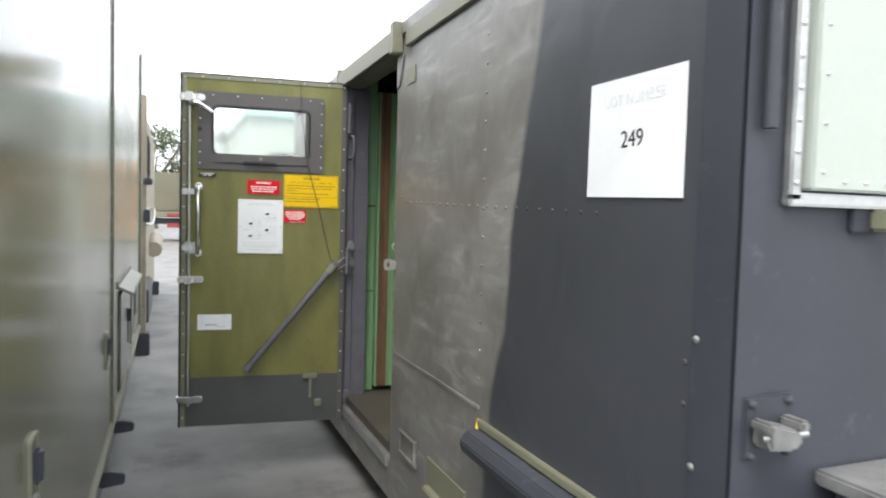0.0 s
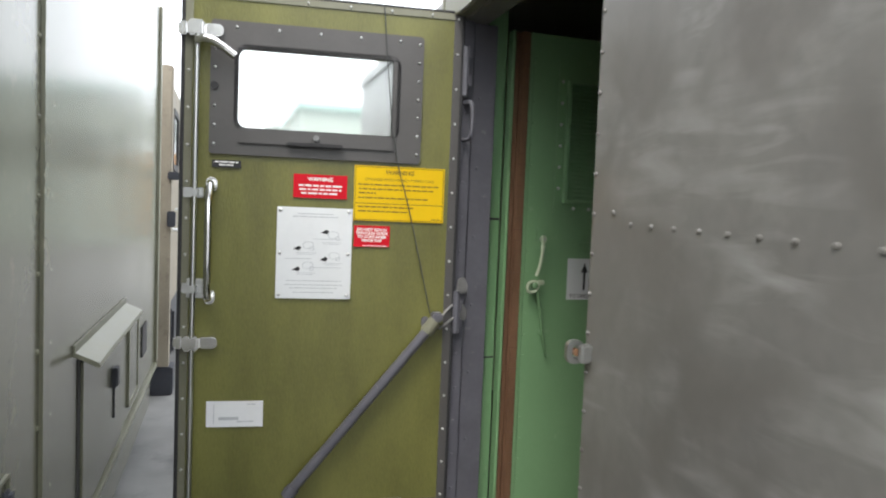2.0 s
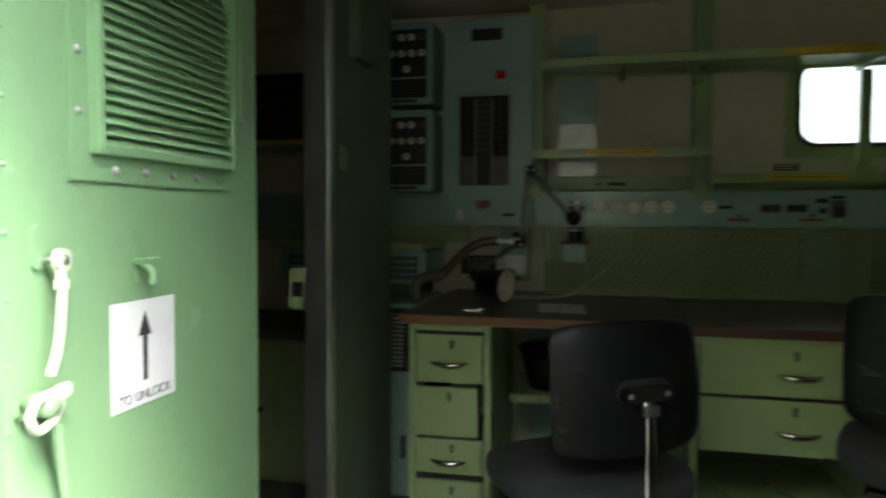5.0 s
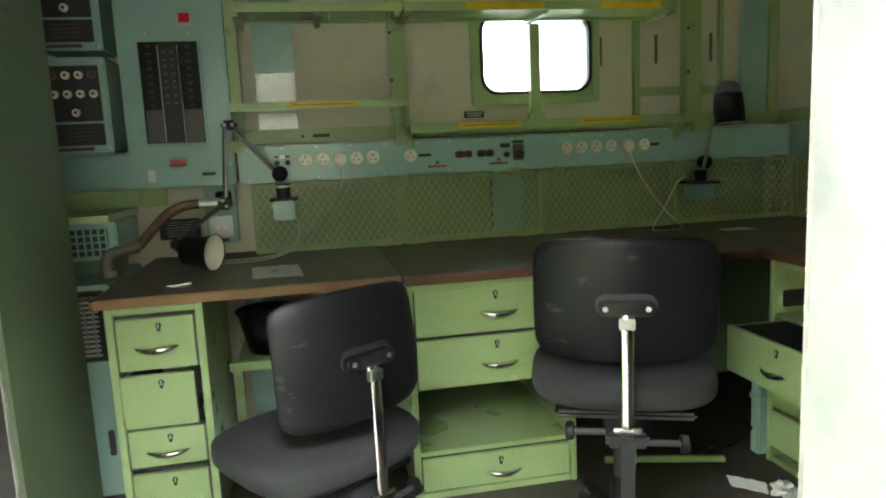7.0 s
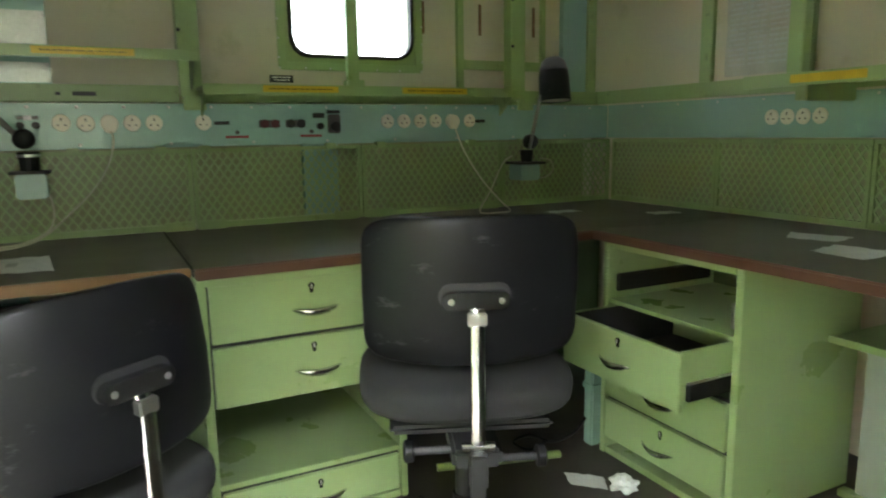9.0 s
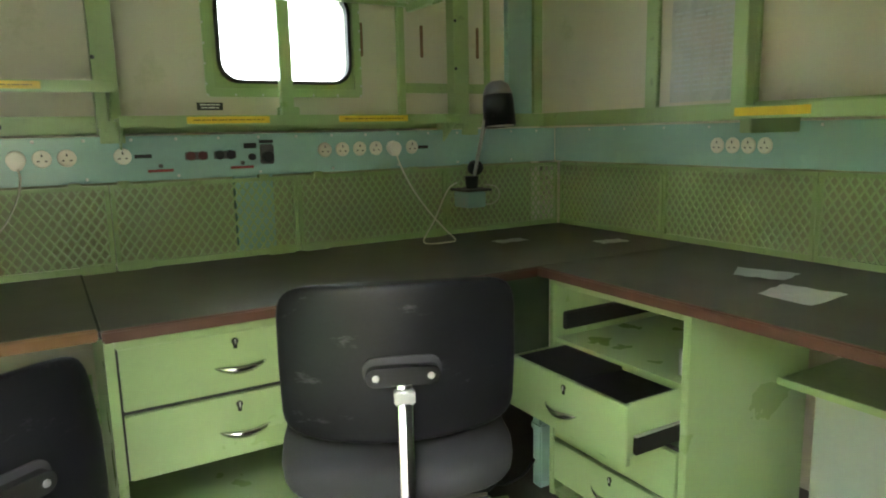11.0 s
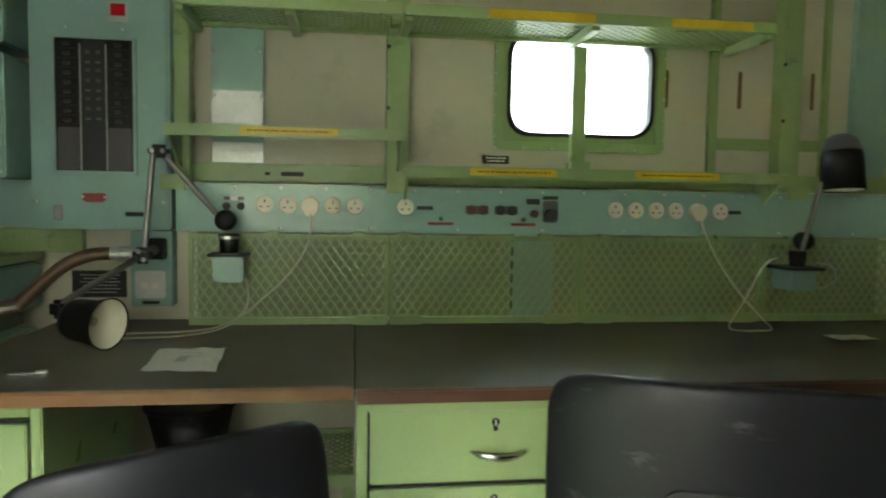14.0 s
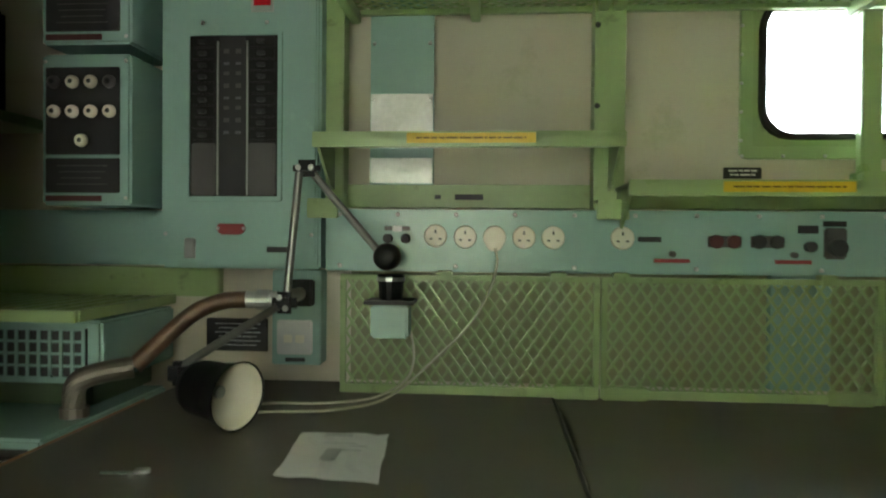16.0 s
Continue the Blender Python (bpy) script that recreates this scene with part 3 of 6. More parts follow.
part("lug_plate", box((0.585, END_OUT - 0.02, 1.02, 0.70, END_OUT - 0.0085, 1.135), bevel=0.004), SLATE, lug)
part("lug_block", outline([(0, 0.006), (0.062, 0.0), (0.078, 0.014), (0.078, 0.034), (0.060, 0.040), (0.022, 0.050), (0, 0.042)], 0.044, facing_back(0.600, END_OUT - 0.02, 1.045), 0.006), GALV_DULL, lug)
for xa, xb in ((0.594, 0.612), (0.664, 0.686)):
    part("lug_ear", box((xa, END_OUT - 0.070, 1.080, xb, END_OUT - 0.021, 1.100), bevel=0.005), GALV_DULL, lug)
part("lug_pin", rod((0.590, END_OUT - 0.052, 1.072), (0.694, END_OUT - 0.052, 1.072), 0.007), STEEL, lug)
for bx, bz in ((0.600, 1.122), (0.686, 1.124), (0.600, 1.030), (0.684, 1.031)):
    part("lug_bolt", heads([(bx, bz)], 0.009, facing_back(0, END_OUT - 0.02, 0), 0.010), SLATE, lug)
guard = thing("wheel_guard", (1.1, 0.9, 0.4), "dark sloping mudguard with a pale dusty edge", "mudguard")
part("guard_lip", box((0.77, END_OUT - 0.20, 0.955, 2.6, END_OUT - 0.009, 0.985), bevel=0.006), GALV_DULL, guard)
part("guard_skirt", box((0.77, END_OUT - 0.20, 0.86, 2.6, END_OUT - 0.17, 0.953), (0.80, END_OUT - 0.16, 0.0, 2.6, END_OUT - 0.03, 0.953), bevel=0.006), SLATE, guard)
part("guard_stay", rod((0.79, END_OUT - 0.18, 0.88), (0.79, END_OUT - 0.02, 0.84), 0.022), SLATE, guard)
skid = thing("cabin_skids", (1.9, 3.3, 0), "dark steel skids under the cabin", "skid")
for y in (1.5, 3.3, 5.2):
    part("skid_beam", box((0.70, y - 0.1, 0.0, 3.25, y + 0.1, 0.159), bevel=0.01), SLATE, skid)

# ---- the open outer door (built at the origin, then hung) ----
door = thing("outer_door", (0, 0, 0), "olive green steel cabin door standing open, with warning signs", "door")
DW, DH = 0.85, 1.86
F = facing_back
part("leaf", box((-DW, 0.004, 0, 0, 0.052, 1.45), (-DW, 0.004, 1.70, 0, 0.052, DH), (-DW, 0.004, 1.45, -0.70, 0.052, 1.70), (-0.20, 0.004, 1.45, 0, 0.052, 1.70)), DOOR_OLIVE, door)
part("edge_seal", box((-DW - 0.012, 0.0, -0.004, -DW, 0.056, DH + 0.008), (0.0, 0.0, -0.004, 0.010, 0.056, DH + 0.008), (-DW, 0.0, DH, 0, 0.056, DH + 0.008), bevel=0.003), INK, door)
part("edge_strip", box((-DW, 0.0, 0.0, -0.828, 0.0045, DH), (-0.828, 0.0, DH - 0.022, -0.026, 0.0045, DH), bevel=0.001), OLIVE_TRIM, door)
part("hinge_strip", box((-0.026, 0.0, 0.0, 0.0, 0.0045, DH), bevel=0.001), WINDOW_GREY, door, "dark grey hinge-side strip")
part("kick_plate", box((-0.828, 0.001, 0.0, -0.026, 0.0047, 0.262), bevel=0.001), DOOR_DARK, door)
for u, v in [(x, 0.05 + 0.112 * k) for x in (-0.013, -0.839) for k in range(17)] + [(-0.75 + 0.13 * k, DH - 0.011) for k in range(6)]:
    part("edge_rivet", heads([(u, v)], 0.0045, F(0, 0, 0)), STEEL, door)
wf = part("window_frame", ring(0.652, 0.404, 0.012, 0.080, 0.010, F(-0.450, 0.004, 1.572)), WINDOW_GREY, door)
part("gasket", ring(0.512, 0.264, 0.034, 0.012, 0.018, F(-0.450, 0.012, 1.574)), INK, wf)
part("sliding_rail", box((-0.69, -0.014, 1.405, -0.215, -0.005, 1.452), (-0.222, -0.010, 1.452, -0.205, -0.004, 1.69), bevel=0.003), WINDOW_GREY, wf)
part("frame_screw", heads([(-0.762, 1.40 + 0.058 * k) for k in range(7)] + [(-0.137, 1.40 + 0.058 * k) for k in range(7)] + [(-0.70 + 0.125 * k, 1.755) for k in range(5)], 0.0048, F(0, -0.006, 0)), STEEL, wf)
pane = part("pane", box((-0.70, 0.022, 1.448, -0.20, 0.026, 1.702)), FROST, wf)
pane.visible_shadow = False
part("window_latch", box((-0.545, -0.028, 1.402, -0.372, -0.014, 1.416), bevel=0.004), INK, door)
part("latch_knob", rod((-0.455, -0.030, 1.432), (-0.455, -0.010, 1.432), 0.009), LAMP_GREY, door)
part("vent_plug", rod((-0.762, -0.012, 1.575), (-0.762, -0.004, 1.575), 0.012), INK, door)
lr = part("lock_rod", rod((-0.811, -0.030, 0.12), (-0.811, -0.030, 1.74), 0.0075), STEEL, door)
for z in (1.738, 0.788, 0.150):
    part("latch_block", box((-0.838, -0.040, z - 0.024, -0.790, 0.0, z + 0.024), (-0.868, -0.022, z - 0.020, -0.838, 0.03, z + 0.020), bevel=0.006), CHROME, door)
    part("latch_pawl", outline(rounded(0.056, 0.036, 0.014), 0.020, F(-0.766, 0.0, z), 0.004), CHROME, door)
for z in (1.249, 0.955):
    part("rod_guide", box((-0.848, -0.006, z - 0.016, -0.788, 0.0, z + 0.016), (-0.822, -0.042, z - 0.012, -0.800, -0.006, z + 0.012), bevel=0.004), STEEL, door)
part("lever", pipe([(-0.811, -0.035, 1.700), (-0.78, -0.05, 1.703), (-0.745, -0.052, 1.690), (-0.700, -0.045, 1.660)], 0.013, 10), CHROME, door)
part("guide_plate", box((-0.833, -0.004, 0.925, -0.775, -0.0005, 0.985), bevel=0.001), GALV, door)
part("grab_handle", pipe([(-0.765, 0.0, 1.275), (-0.765, -0.05, 1.262), (-0.766, -0.058, 1.10), (-0.766, -0.05, 0.945), (-0.766, 0.0, 0.930)], 0.0115, 12), CHROME, door)
for z in (1.275, 0.930):
    part("handle_foot", outline(rounded(0.034, 0.046, 0.015), 0.010, F(-0.765, 0.0, z), 0.003), CHROME, door)
lab = part("black_label", box((-0.766, -0.003, 1.329, -0.680, 0.0, 1.352)), INK, door)
part("label_text", bars([(-0.723, 1.346, 0.07, 0.004), (-0.723, 1.337, 0.045, 0.004)], F(0, -0.003, 0)), WHITE_INK, lab)
r1 = part("red_notice", box((-0.521, -0.0015, 1.247, -0.354, 0.002, 1.321)), RED, door, "red notice with white writing")
text("words", "WARNING", 0.016, F(-0.4375, -0.0018, 1.306), WHITE_INK, r1, bold=0.0006)
part("small_print", bars([(-0.4375, 1.286, 0.135, 0.0055), (-0.4375, 1.274, 0.130, 0.0055), (-0.4375, 1.262, 0.118, 0.0055)], F(0, -0.0015, 0)), WHITE_INK, r1)
yl = part("yellow_notice", box((-0.332, -0.0015, 1.182, -0.040, 0.002, 1.358)), YELLOW, door, "yellow warning notice with black writing")
text("words", "WARNING", 0.019, F(-0.186, -0.0018, 1.338), YELLOW_INK, yl, bold=0.0004)
text("words", "ENCLOSED VEHICLE IN HIGH TEMPERATURES", 0.0108, F(-0.186, -0.0018, 1.315), YELLOW_INK, yl)
part("small_print", bars([(-0.186, 1.298, 0.265, 0.0042), (-0.196, 1.284, 0.240, 0.0042), (-0.290, 1.271, 0.055, 0.0042), (-0.206, 1.256, 0.225, 0.0042), (-0.186, 1.238, 0.285, 0.0022), (-0.226, 1.227, 0.185, 0.0042), (-0.236, 1.213, 0.165, 0.0042), (-0.065, 1.192, 0.03, 0.003)], F(0, -0.0015, 0)), YELLOW_INK, yl)
part("border", ring(0.286, 0.170, 0.002, 0.0018, 0.0006, F(-0.186, -0.0015, 1.270)), YELLOW_INK, yl)
r2 = part("red_label", box((-0.328, -0.0015, 1.098, -0.213, 0.002, 1.166)), RED, door, "small red label about the hinge gap")
text("words", "DO NOT REACH\nTHROUGH DOOR\nTO CONTAINER\nHINGE GAP", 0.0125, F(-0.2705, -0.0018, 1.136), WHITE_INK, r2, spacing=0.92, bold=0.0005)
part("small_print", bars([(-0.26, 1.102, 0.08, 0.0025)], F(0, -0.0015, 0)), WHITE_INK, r2)
pl = part("instruction_plate", box((-0.568, -0.004, 0.928, -0.334, 0.001, 1.217), bevel=0.001), WHITE, door, "white instruction plate fixed with screws")
part("plate_screw", heads([(x, z) for x in (-0.557, -0.345) for z in (0.940, 1.072, 1.206)], 0.006, F(0, -0.004, 0)), STEEL, pl)
faint = material("pale_print", (0.45, 0.48, 0.50), 0.6, bump=0)
part("small_print", bars([(-0.45, 1.197, 0.11, 0.003), (-0.45, 1.188, 0.14, 0.003), (-0.45, 0.985, 0.17, 0.0025), (-0.45, 0.972, 0.18, 0.0025), (-0.45, 0.962, 0.15, 0.0025), (-0.45, 0.948, 0.13, 0.0025), (-0.41, 1.118, 0.09, 0.002), (-0.50, 1.055, 0.08, 0.002), (-0.41, 1.028, 0.09, 0.002)], F(0, -0.004, 0)), faint, pl)
for x, z in ((-0.418, 1.141), (-0.503, 1.088), (-0.420, 1.055), (-0.505, 1.022)):
    part("pictogram", outline([(-0.014, -0.003), (0.006, -0.007), (0.012, 0.002), (0.004, 0.008), (-0.004, 0.003)], 0.0006, F(x, -0.004, z)), INK, pl)
for x, z in ((-0.392, 1.132), (-0.470, 1.098), (-0.388, 1.066), (-0.470, 1.034)):
    part("line_drawing", ring(0.034, 0.022, 0.010, 0.0016, 0.0005, F(x, -0.004, z)), faint, pl)
    part("line_drawing", ring(0.014, 0.014, 0.006, 0.0014, 0.0005, F(x + 0.012, -0.004, z - 0.010)), faint, pl)
    part("caption", bars([(x - 0.005, z - 0.024, 0.060, 0.0016), (x - 0.008, z - 0.029, 0.050, 0.0016)], F(0, -0.004, 0)), faint, pl)
pp = part("paper_notice", box((-0.768, -0.0015, 0.518, -0.596, 0.001, 0.600)), PAPER, door, "worn white paper notice")
part("small_print", bars([(-0.63, 0.590, 0.03, 0.003), (-0.70, 0.545, 0.06, 0.010), (-0.65, 0.535, 0.05, 0.004), (-0.745, 0.56, 0.002, 0.06)], F(0, -0.0015, 0)), faint, pp)
st = part("stay_tube", rod((-0.505, -0.034, 0.315), (-0.060, -0.034, 0.862), 0.0165, seg=18), FRAME_GREY, door)
part("tube_end", rod((-0.515, -0.034, 0.300), (-0.495, -0.034, 0.327), 0.021), FRAME_GREY, st)
part("tube_collar", rod((-0.088, -0.034, 0.828), (-0.058, -0.034, 0.866), 0.023), OLIVE_TRIM, st)
part("stay_fitting", box((-0.07, -0.045, 0.862, -0.035, 0.0, 0.892), (-0.10, -0.02, 0.84, -0.075, 0.0, 0.875), bevel=0.005), FRAME_GREY, door)
part("stay_foot", box((-0.525, -0.020, 0.285, -0.495, 0.0, 0.320), bevel=0.004), FRAME_GREY, door)
part("cord", pipe([(-0.255, -0.006, 1.858), (-0.215, -0.030, 1.45), (-0.150, -0.022, 1.20), (-0.075, -0.02, 0.89)], 0.0018, 6), DOOR_DARK, door)
part("stop_bracket", box((-0.215, -0.020, 0.242, -0.140, 0.0, 0.270), (-0.182, -0.012, 0.13, -0.168, 0.0, 0.242), (-0.15, -0.018, 0.085, -0.115, 0.0, 0.125), bevel=0.004), OLIVE_TRIM, door)
door.matrix_world = pose(0.548, 3.82, 0.28, 0, 0, -6.77)

# ---- neighbouring box body ----
nb = thing("box_body_vehicle", (-1.8, 1.0, 0), "olive green painted steel box body parked alongside", "container")
LX = -0.60
part("side", box((-2.95, 1.0, 0.43, LX, 3.62, 2.74), bevel=0.02), OLIVE_BODY, nb)
part("rear_side", box((-2.95, 3.625, 0.43, LX - 0.004, 6.55, 2.74), bevel=0.02), OLIVE_BODY, nb)
part("skirt", box((-2.9, 1.05, 0.14, LX - 0.03, 6.5, 0.428), bevel=0.01), OLIVE_BODY, nb)
part("base_frame", box((-2.8, 1.1, 0.0, LX - 0.15, 6.4, 0.139)), SLATE, nb)
part("ledge", box((LX - 0.028, 1.03, 0.405, LX + 0.014, 6.5, 0.432), bevel=0.005), OLIVE_TRIM, nb)
part("seam_strip", box((LX - 0.001, 3.575, 0.435, LX + 0.010, 3.655, 2.73), bevel=0.003), OLIVE_BODY, nb)
part("end_strip", box((LX - 0.005, 6.48, 0.435, LX + 0.012, 6.56, 2.74), bevel=0.003), OLIVE_TRIM, nb)
east = Matrix(((0, 0, 1, 0), (1, 0, 0, 0), (0, 1, 0, 0), (0, 0, 0, 1)))    # local x is +y, z is +x
part("seam_rivet", heads([(3.680, 0.55 + 0.19 * k) for k in range(12)] + [(3.560, 0.55 + 0.19 * k) for k in range(12)], 0.007, Matrix.Translation((LX - 0.001, 0, 0)) @ east, 0.006), OLIVE_TRIM, nb)
hood = part("locker_door", box((LX - 0.003, 4.09, 0.46, LX + 0.008, 4.95, 0.975), bevel=0.003), OLIVE_BODY, nb)
part("locker_gap", box((LX - 0.003, 4.055, 0.455, LX - 0.0005, 4.985, 0.99)), INK, nb)
part("rain_hood", outline([(0, 0), (0.075, -0.035), (0.078, -0.05), (0.070, -0.05), (0.0, -0.014)], 1.10, Matrix(((1, 0, 0, LX - 0.003), (0, 0, 1, 3.98), (0, 1, 0, 1.03), (0, 0, 0, 1))), 0.002), OLIVE_TRIM, nb)
part("hood_flange", box((LX - 0.003, 3.98, 1.012, LX + 0.004, 5.08, 1.05), bevel=0.001), OLIVE_TRIM, nb)
part("locker_catch", box((LX + 0.004, 4.66, 0.74, LX + 0.030, 4.72, 0.82), (LX + 0.004, 4.70, 0.60, LX + 0.014, 4.715, 0.74), bevel=0.005), SLATE, hood)
small = part("small_hatch", ring(0.36, 0.40, 0.02, 0.022, 0.010, Matrix.Translation((LX - 0.004, 5.38, 0.70)) @ east), OLIVE_TRIM, nb)
part("hatch_sheet", box((LX - 0.004, 5.21, 0.52, LX + 0.002, 5.55, 0.88)), OLIVE_BODY, small)
part("vent", box((LX - 0.004, 5.75, 0.62, LX + 0.003, 5.98, 0.80), bevel=0.01), INK, nb)
for y, z in ((3.29, 0.83), (1.65, 0.90)):
    lk = part("recessed_catch", ring(0.075, 0.16, 0.012, 0.008, 0.008, Matrix.Translation((LX - 0.0005, y, z)) @ east), OLIVE_TRIM, nb)
    part("catch_pull", box((LX, y - 0.016, z - 0.02, LX + 0.022, y + 0.016, z + 0.055), bevel=0.008), SLATE, lk)
    part("keeper", box((LX, y - 0.026, z - 0.07, LX + 0.010, y + 0.026, z - 0.045), bevel=0.004), GALV, lk)
for y in (2.55, 3.37, 4.15):
    part("tie_hook", outline([(0, 0), (0.10, 0.012), (0.10, 0.058), (0.03, 0.075), (0, 0.06)], 0.05, Matrix(((1, 0, 0, LX - 0.03), (0, 0, 1, y), (0, 1, 0, 0.20), (0, 0, 0, 1))), 0.006), SLATE, nb)

# ---- tan box body beyond ----
tb = thing("tan_box_body", (-1.8, 9.5, 0), "faded tan shelter body with two round-cornered windows", "container")
part("side", box((-2.95, 7.3, 0.22, -0.62, 12.6, 2.50), bevel=0.03), TAN_BODY, tb)
part("corner_post", box((-0.66, 7.27, 0.12, -0.575, 7.42, 2.52), bevel=0.01), TAN_BODY, tb)
part("post_lug", box((-0.60, 7.24, 1.66, -0.52, 7.34, 1.72), bevel=0.008), SLATE, tb)
part("post_lug", box((-0.60, 7.24, 1.30, -0.54, 7.30, 1.42), bevel=0.008), SLATE, tb)
for x, y in ((-0.70, 7.25), (-0.70, 12.3), (-2.8, 7.25), (-2.8, 12.3)):
    part("foot", box((x, y, 0.0, x + 0.16, y + 0.2, 0.22), bevel=0.01), SLATE, tb)
for y in (8.15, 9.1):
    wfr = part("window", ring(0.62, 0.52, 0.09, 0.05, 0.02, Matrix.Translation((-0.621, y, 2.02)) @ east), INK, tb)
    part("pane", box((-0.622, y - 0.27, 1.79, -0.612, y + 0.27, 2.25)), material("dark_pane", (0.03, 0.04, 0.045), 0.08, vary=0.05, bump=0), wfr)
part("grab_rail", pipe([(-0.62, 7.55, 1.28), (-0.53, 7.6, 1.28), (-0.53, 8.3, 1.42), (-0.62, 8.35, 1.42)], 0.013, 8), GALV, tb)
part("side_locker", box((-0.70, 7.6, 0.25, -0.56, 9.0, 0.62), bevel=0.02), SLATE, tb)
part("canvas_roll", rod((-0.56, 9.7, 0.9), (-0.56, 10.6, 1.0), 0.10), TAN_BODY, tb)

# ---- far yard ----
fb = thing("warehouse", (6.0, 29, 0), "pale blue-grey warehouse beyond the yard", "building")
part("wall", box((2.2, 26, 0, 12, 34, 4.9)), GREY_LIGHT, fb)
part("roof", box((2.0, 25.8, 4.9, 12.2, 34.2, 5.15)), TEAL, fb)
for k in range(3):
    part("window", box((3.0 + 2.6 * k, 25.96, 2.4, 4.4 + 2.6 * k, 25.995, 3.6), bevel=0.02), INK, fb)
tk = thing("parked_truck", (-0.6, 33, 0), "grey-green flatbed truck parked across the yard", "truck")
part("chassis", box((-4.2, 32.2, 0.75, 3.0, 32.4, 1.0), (-4.2, 33.6, 0.75, 3.0, 33.8, 1.0)), SLATE, tk)
part("bed", box((-4.3, 31.9, 1.05, 1.3, 34.1, 1.30), bevel=0.03), OLIVE_TRIM, tk)
part("load_box", box((-4.2, 32.0, 1.31, 1.2, 34.0, 3.0), bevel=0.05), OLIVE_BODY, tk)
cabm = part("cab", box((1.4, 31.95, 0.9, 3.3, 34.05, 2.9), bevel=0.12), OLIVE_BODY, tk)
part("side_window", box((1.9, 31.93, 2.0, 2.9, 31.955, 2.6), bevel=0.01), INK, cabm)
for x in (-3.2, -1.9, 2.4):
    for y in (32.1, 33.9):
        w = part("wheel", rod((x, y - 0.15, 0.5), (x, y + 0.15, 0.5), 0.5, seg=24), INK, tk)
        part("rim", rod((x, y - 0.16, 0.5), (x, y + 0.16, 0.5), 0.24, seg=18), OLIVE_TRIM, w)
for z0, z1 in ((0.62, 0.80), (1.10, 1.22)):
    part("tail_lamp", box((-0.55, 31.80, z0, -0.05, 31.90, z1), bevel=0.01), LABEL_RED, tk)
ORANGE = material("faded_orange_paint", (0.50, 0.24, 0.07), 0.55, vary=0.15, scale=2, grain=30, bump=0.1)
oc = thing("freight_container", (1.2, 31, 0), "faded orange freight container across the yard", "container")
part("shell", box((0.35, 30, 0.12, 1.45, 33, 3.3), bevel=0.03), ORANGE, oc)
for k in range(5):
    part("corrugation", box((0.42 + 0.2 * k, 29.96, 0.25, 0.52 + 0.2 * k, 29.999, 3.15), bevel=0.008), ORANGE, oc)
for x in (0.35, 1.3):
    part("foot", box((x, 30, 0.0, x + 0.15, 33, 0.119)), SLATE, oc)
BARK = material("bark", (0.12, 0.10, 0.08), 0.9, vary=0.3, scale=4, grain=30, bump=0.6)
LEAF = material("leaves", (0.055, 0.075, 0.03), 0.7, vary=0.5, scale=1.5, grain=8, bump=0)


def tree(x, y, h, r):
    rnd = random.Random(int(x * 17 + y))
    t = thing("tree", (x, y, 0), "leafy dark green tree behind the yard", "tree", "trees behind the yard")
    bm = rod((x, y, 0), (x, y, h * 0.55), 0.28, 0.14, 10)
    for k in range(7):
        a = k * 2.4
        pipe([(x, y, h * (0.3 + 0.03 * k)), (x + math.cos(a) * r * 0.4, y + math.sin(a) * r * 0.4, h * (0.5 + 0.03 * k)), (x + math.cos(a) * r * 0.8, y + math.sin(a) * r * 0.8, h * (0.6 + 0.05 * k))], 0.07, 6, 4, bm)
    part("trunk", bm, BARK, t)
    verts, faces = [], []
    clumps = [(x + rnd.gauss(0, r * 0.5), y + rnd.gauss(0, r * 0.5), h * rnd.uniform(0.42, 0.98), r * rnd.uniform(0.18, 0.36)) for _ in range(34)]
    for cx, cy, cz, cr in clumps:
        for _ in range(90):
            p = Vector((cx, cy, cz)) + Vector((rnd.gauss(0, cr * 0.6), rnd.gauss(0, cr * 0.6), rnd.gauss(0, cr * 0.5)))
            u = Vector((rnd.gauss(0, 1), rnd.gauss(0, 1), rnd.gauss(0, 1))).normalized() * 0.13
            v = u.orthogonal().normalized() * 0.07
            i = len(verts)
            verts += [p - u, p + v, p + u, p - v]
            faces.append((i, i + 1, i + 2, i + 3))
    me = bpy.data.meshes.new("crown")
    me.from_pydata([tuple(v - Vector((x, y, 0))) for v in verts], [], faces)
    me.materials.append(LEAF)
    c = new("crown", me)
    c.parent = t


tree(-1.5, 52, 7.0, 2.6)
tree(4.5, 58, 8.0, 3.0)
tree(-8, 60, 8.5, 3.2)
# ---- inner door beside the entrance ----
NY = 3.90
inner = thing("inner_door", (1.1, NY, FLOOR_Z), "pale green enamelled inner door folded back, with a louvred vent", "door")
part("leaf", box((0.838, NY, FLOOR_Z + 0.03, 1.415, NY + 0.04, 2.135), bevel=0.004), GREEN_DOOR, inner)
part("edge_seal", box((0.792, NY - 0.006, FLOOR_Z + 0.03, 0.828, NY + 0.04, 2.135), (0.770, NY + 0.006, FLOOR_Z + 0.03, 0.792, NY + 0.04, 2.135), bevel=0.006), BROWN_SEAL, inner, "cracked brown sealing strip")
for k in range(44):
    part("seal_cut", box((0.790, NY - 0.0068, 0.46 + 0.038 * k, 0.829, NY - 0.0055, 0.4612 + 0.038 * k)), DARK_WOOD, inner)
part("edge_bead", box((0.760, NY - 0.004, FLOOR_Z + 0.03, 0.770, NY + 0.04, 2.135), (0.828, NY - 0.004, FLOOR_Z + 0.03, 0.838, NY + 0.04, 2.135), bevel=0.002), GREEN_DOOR, inner)
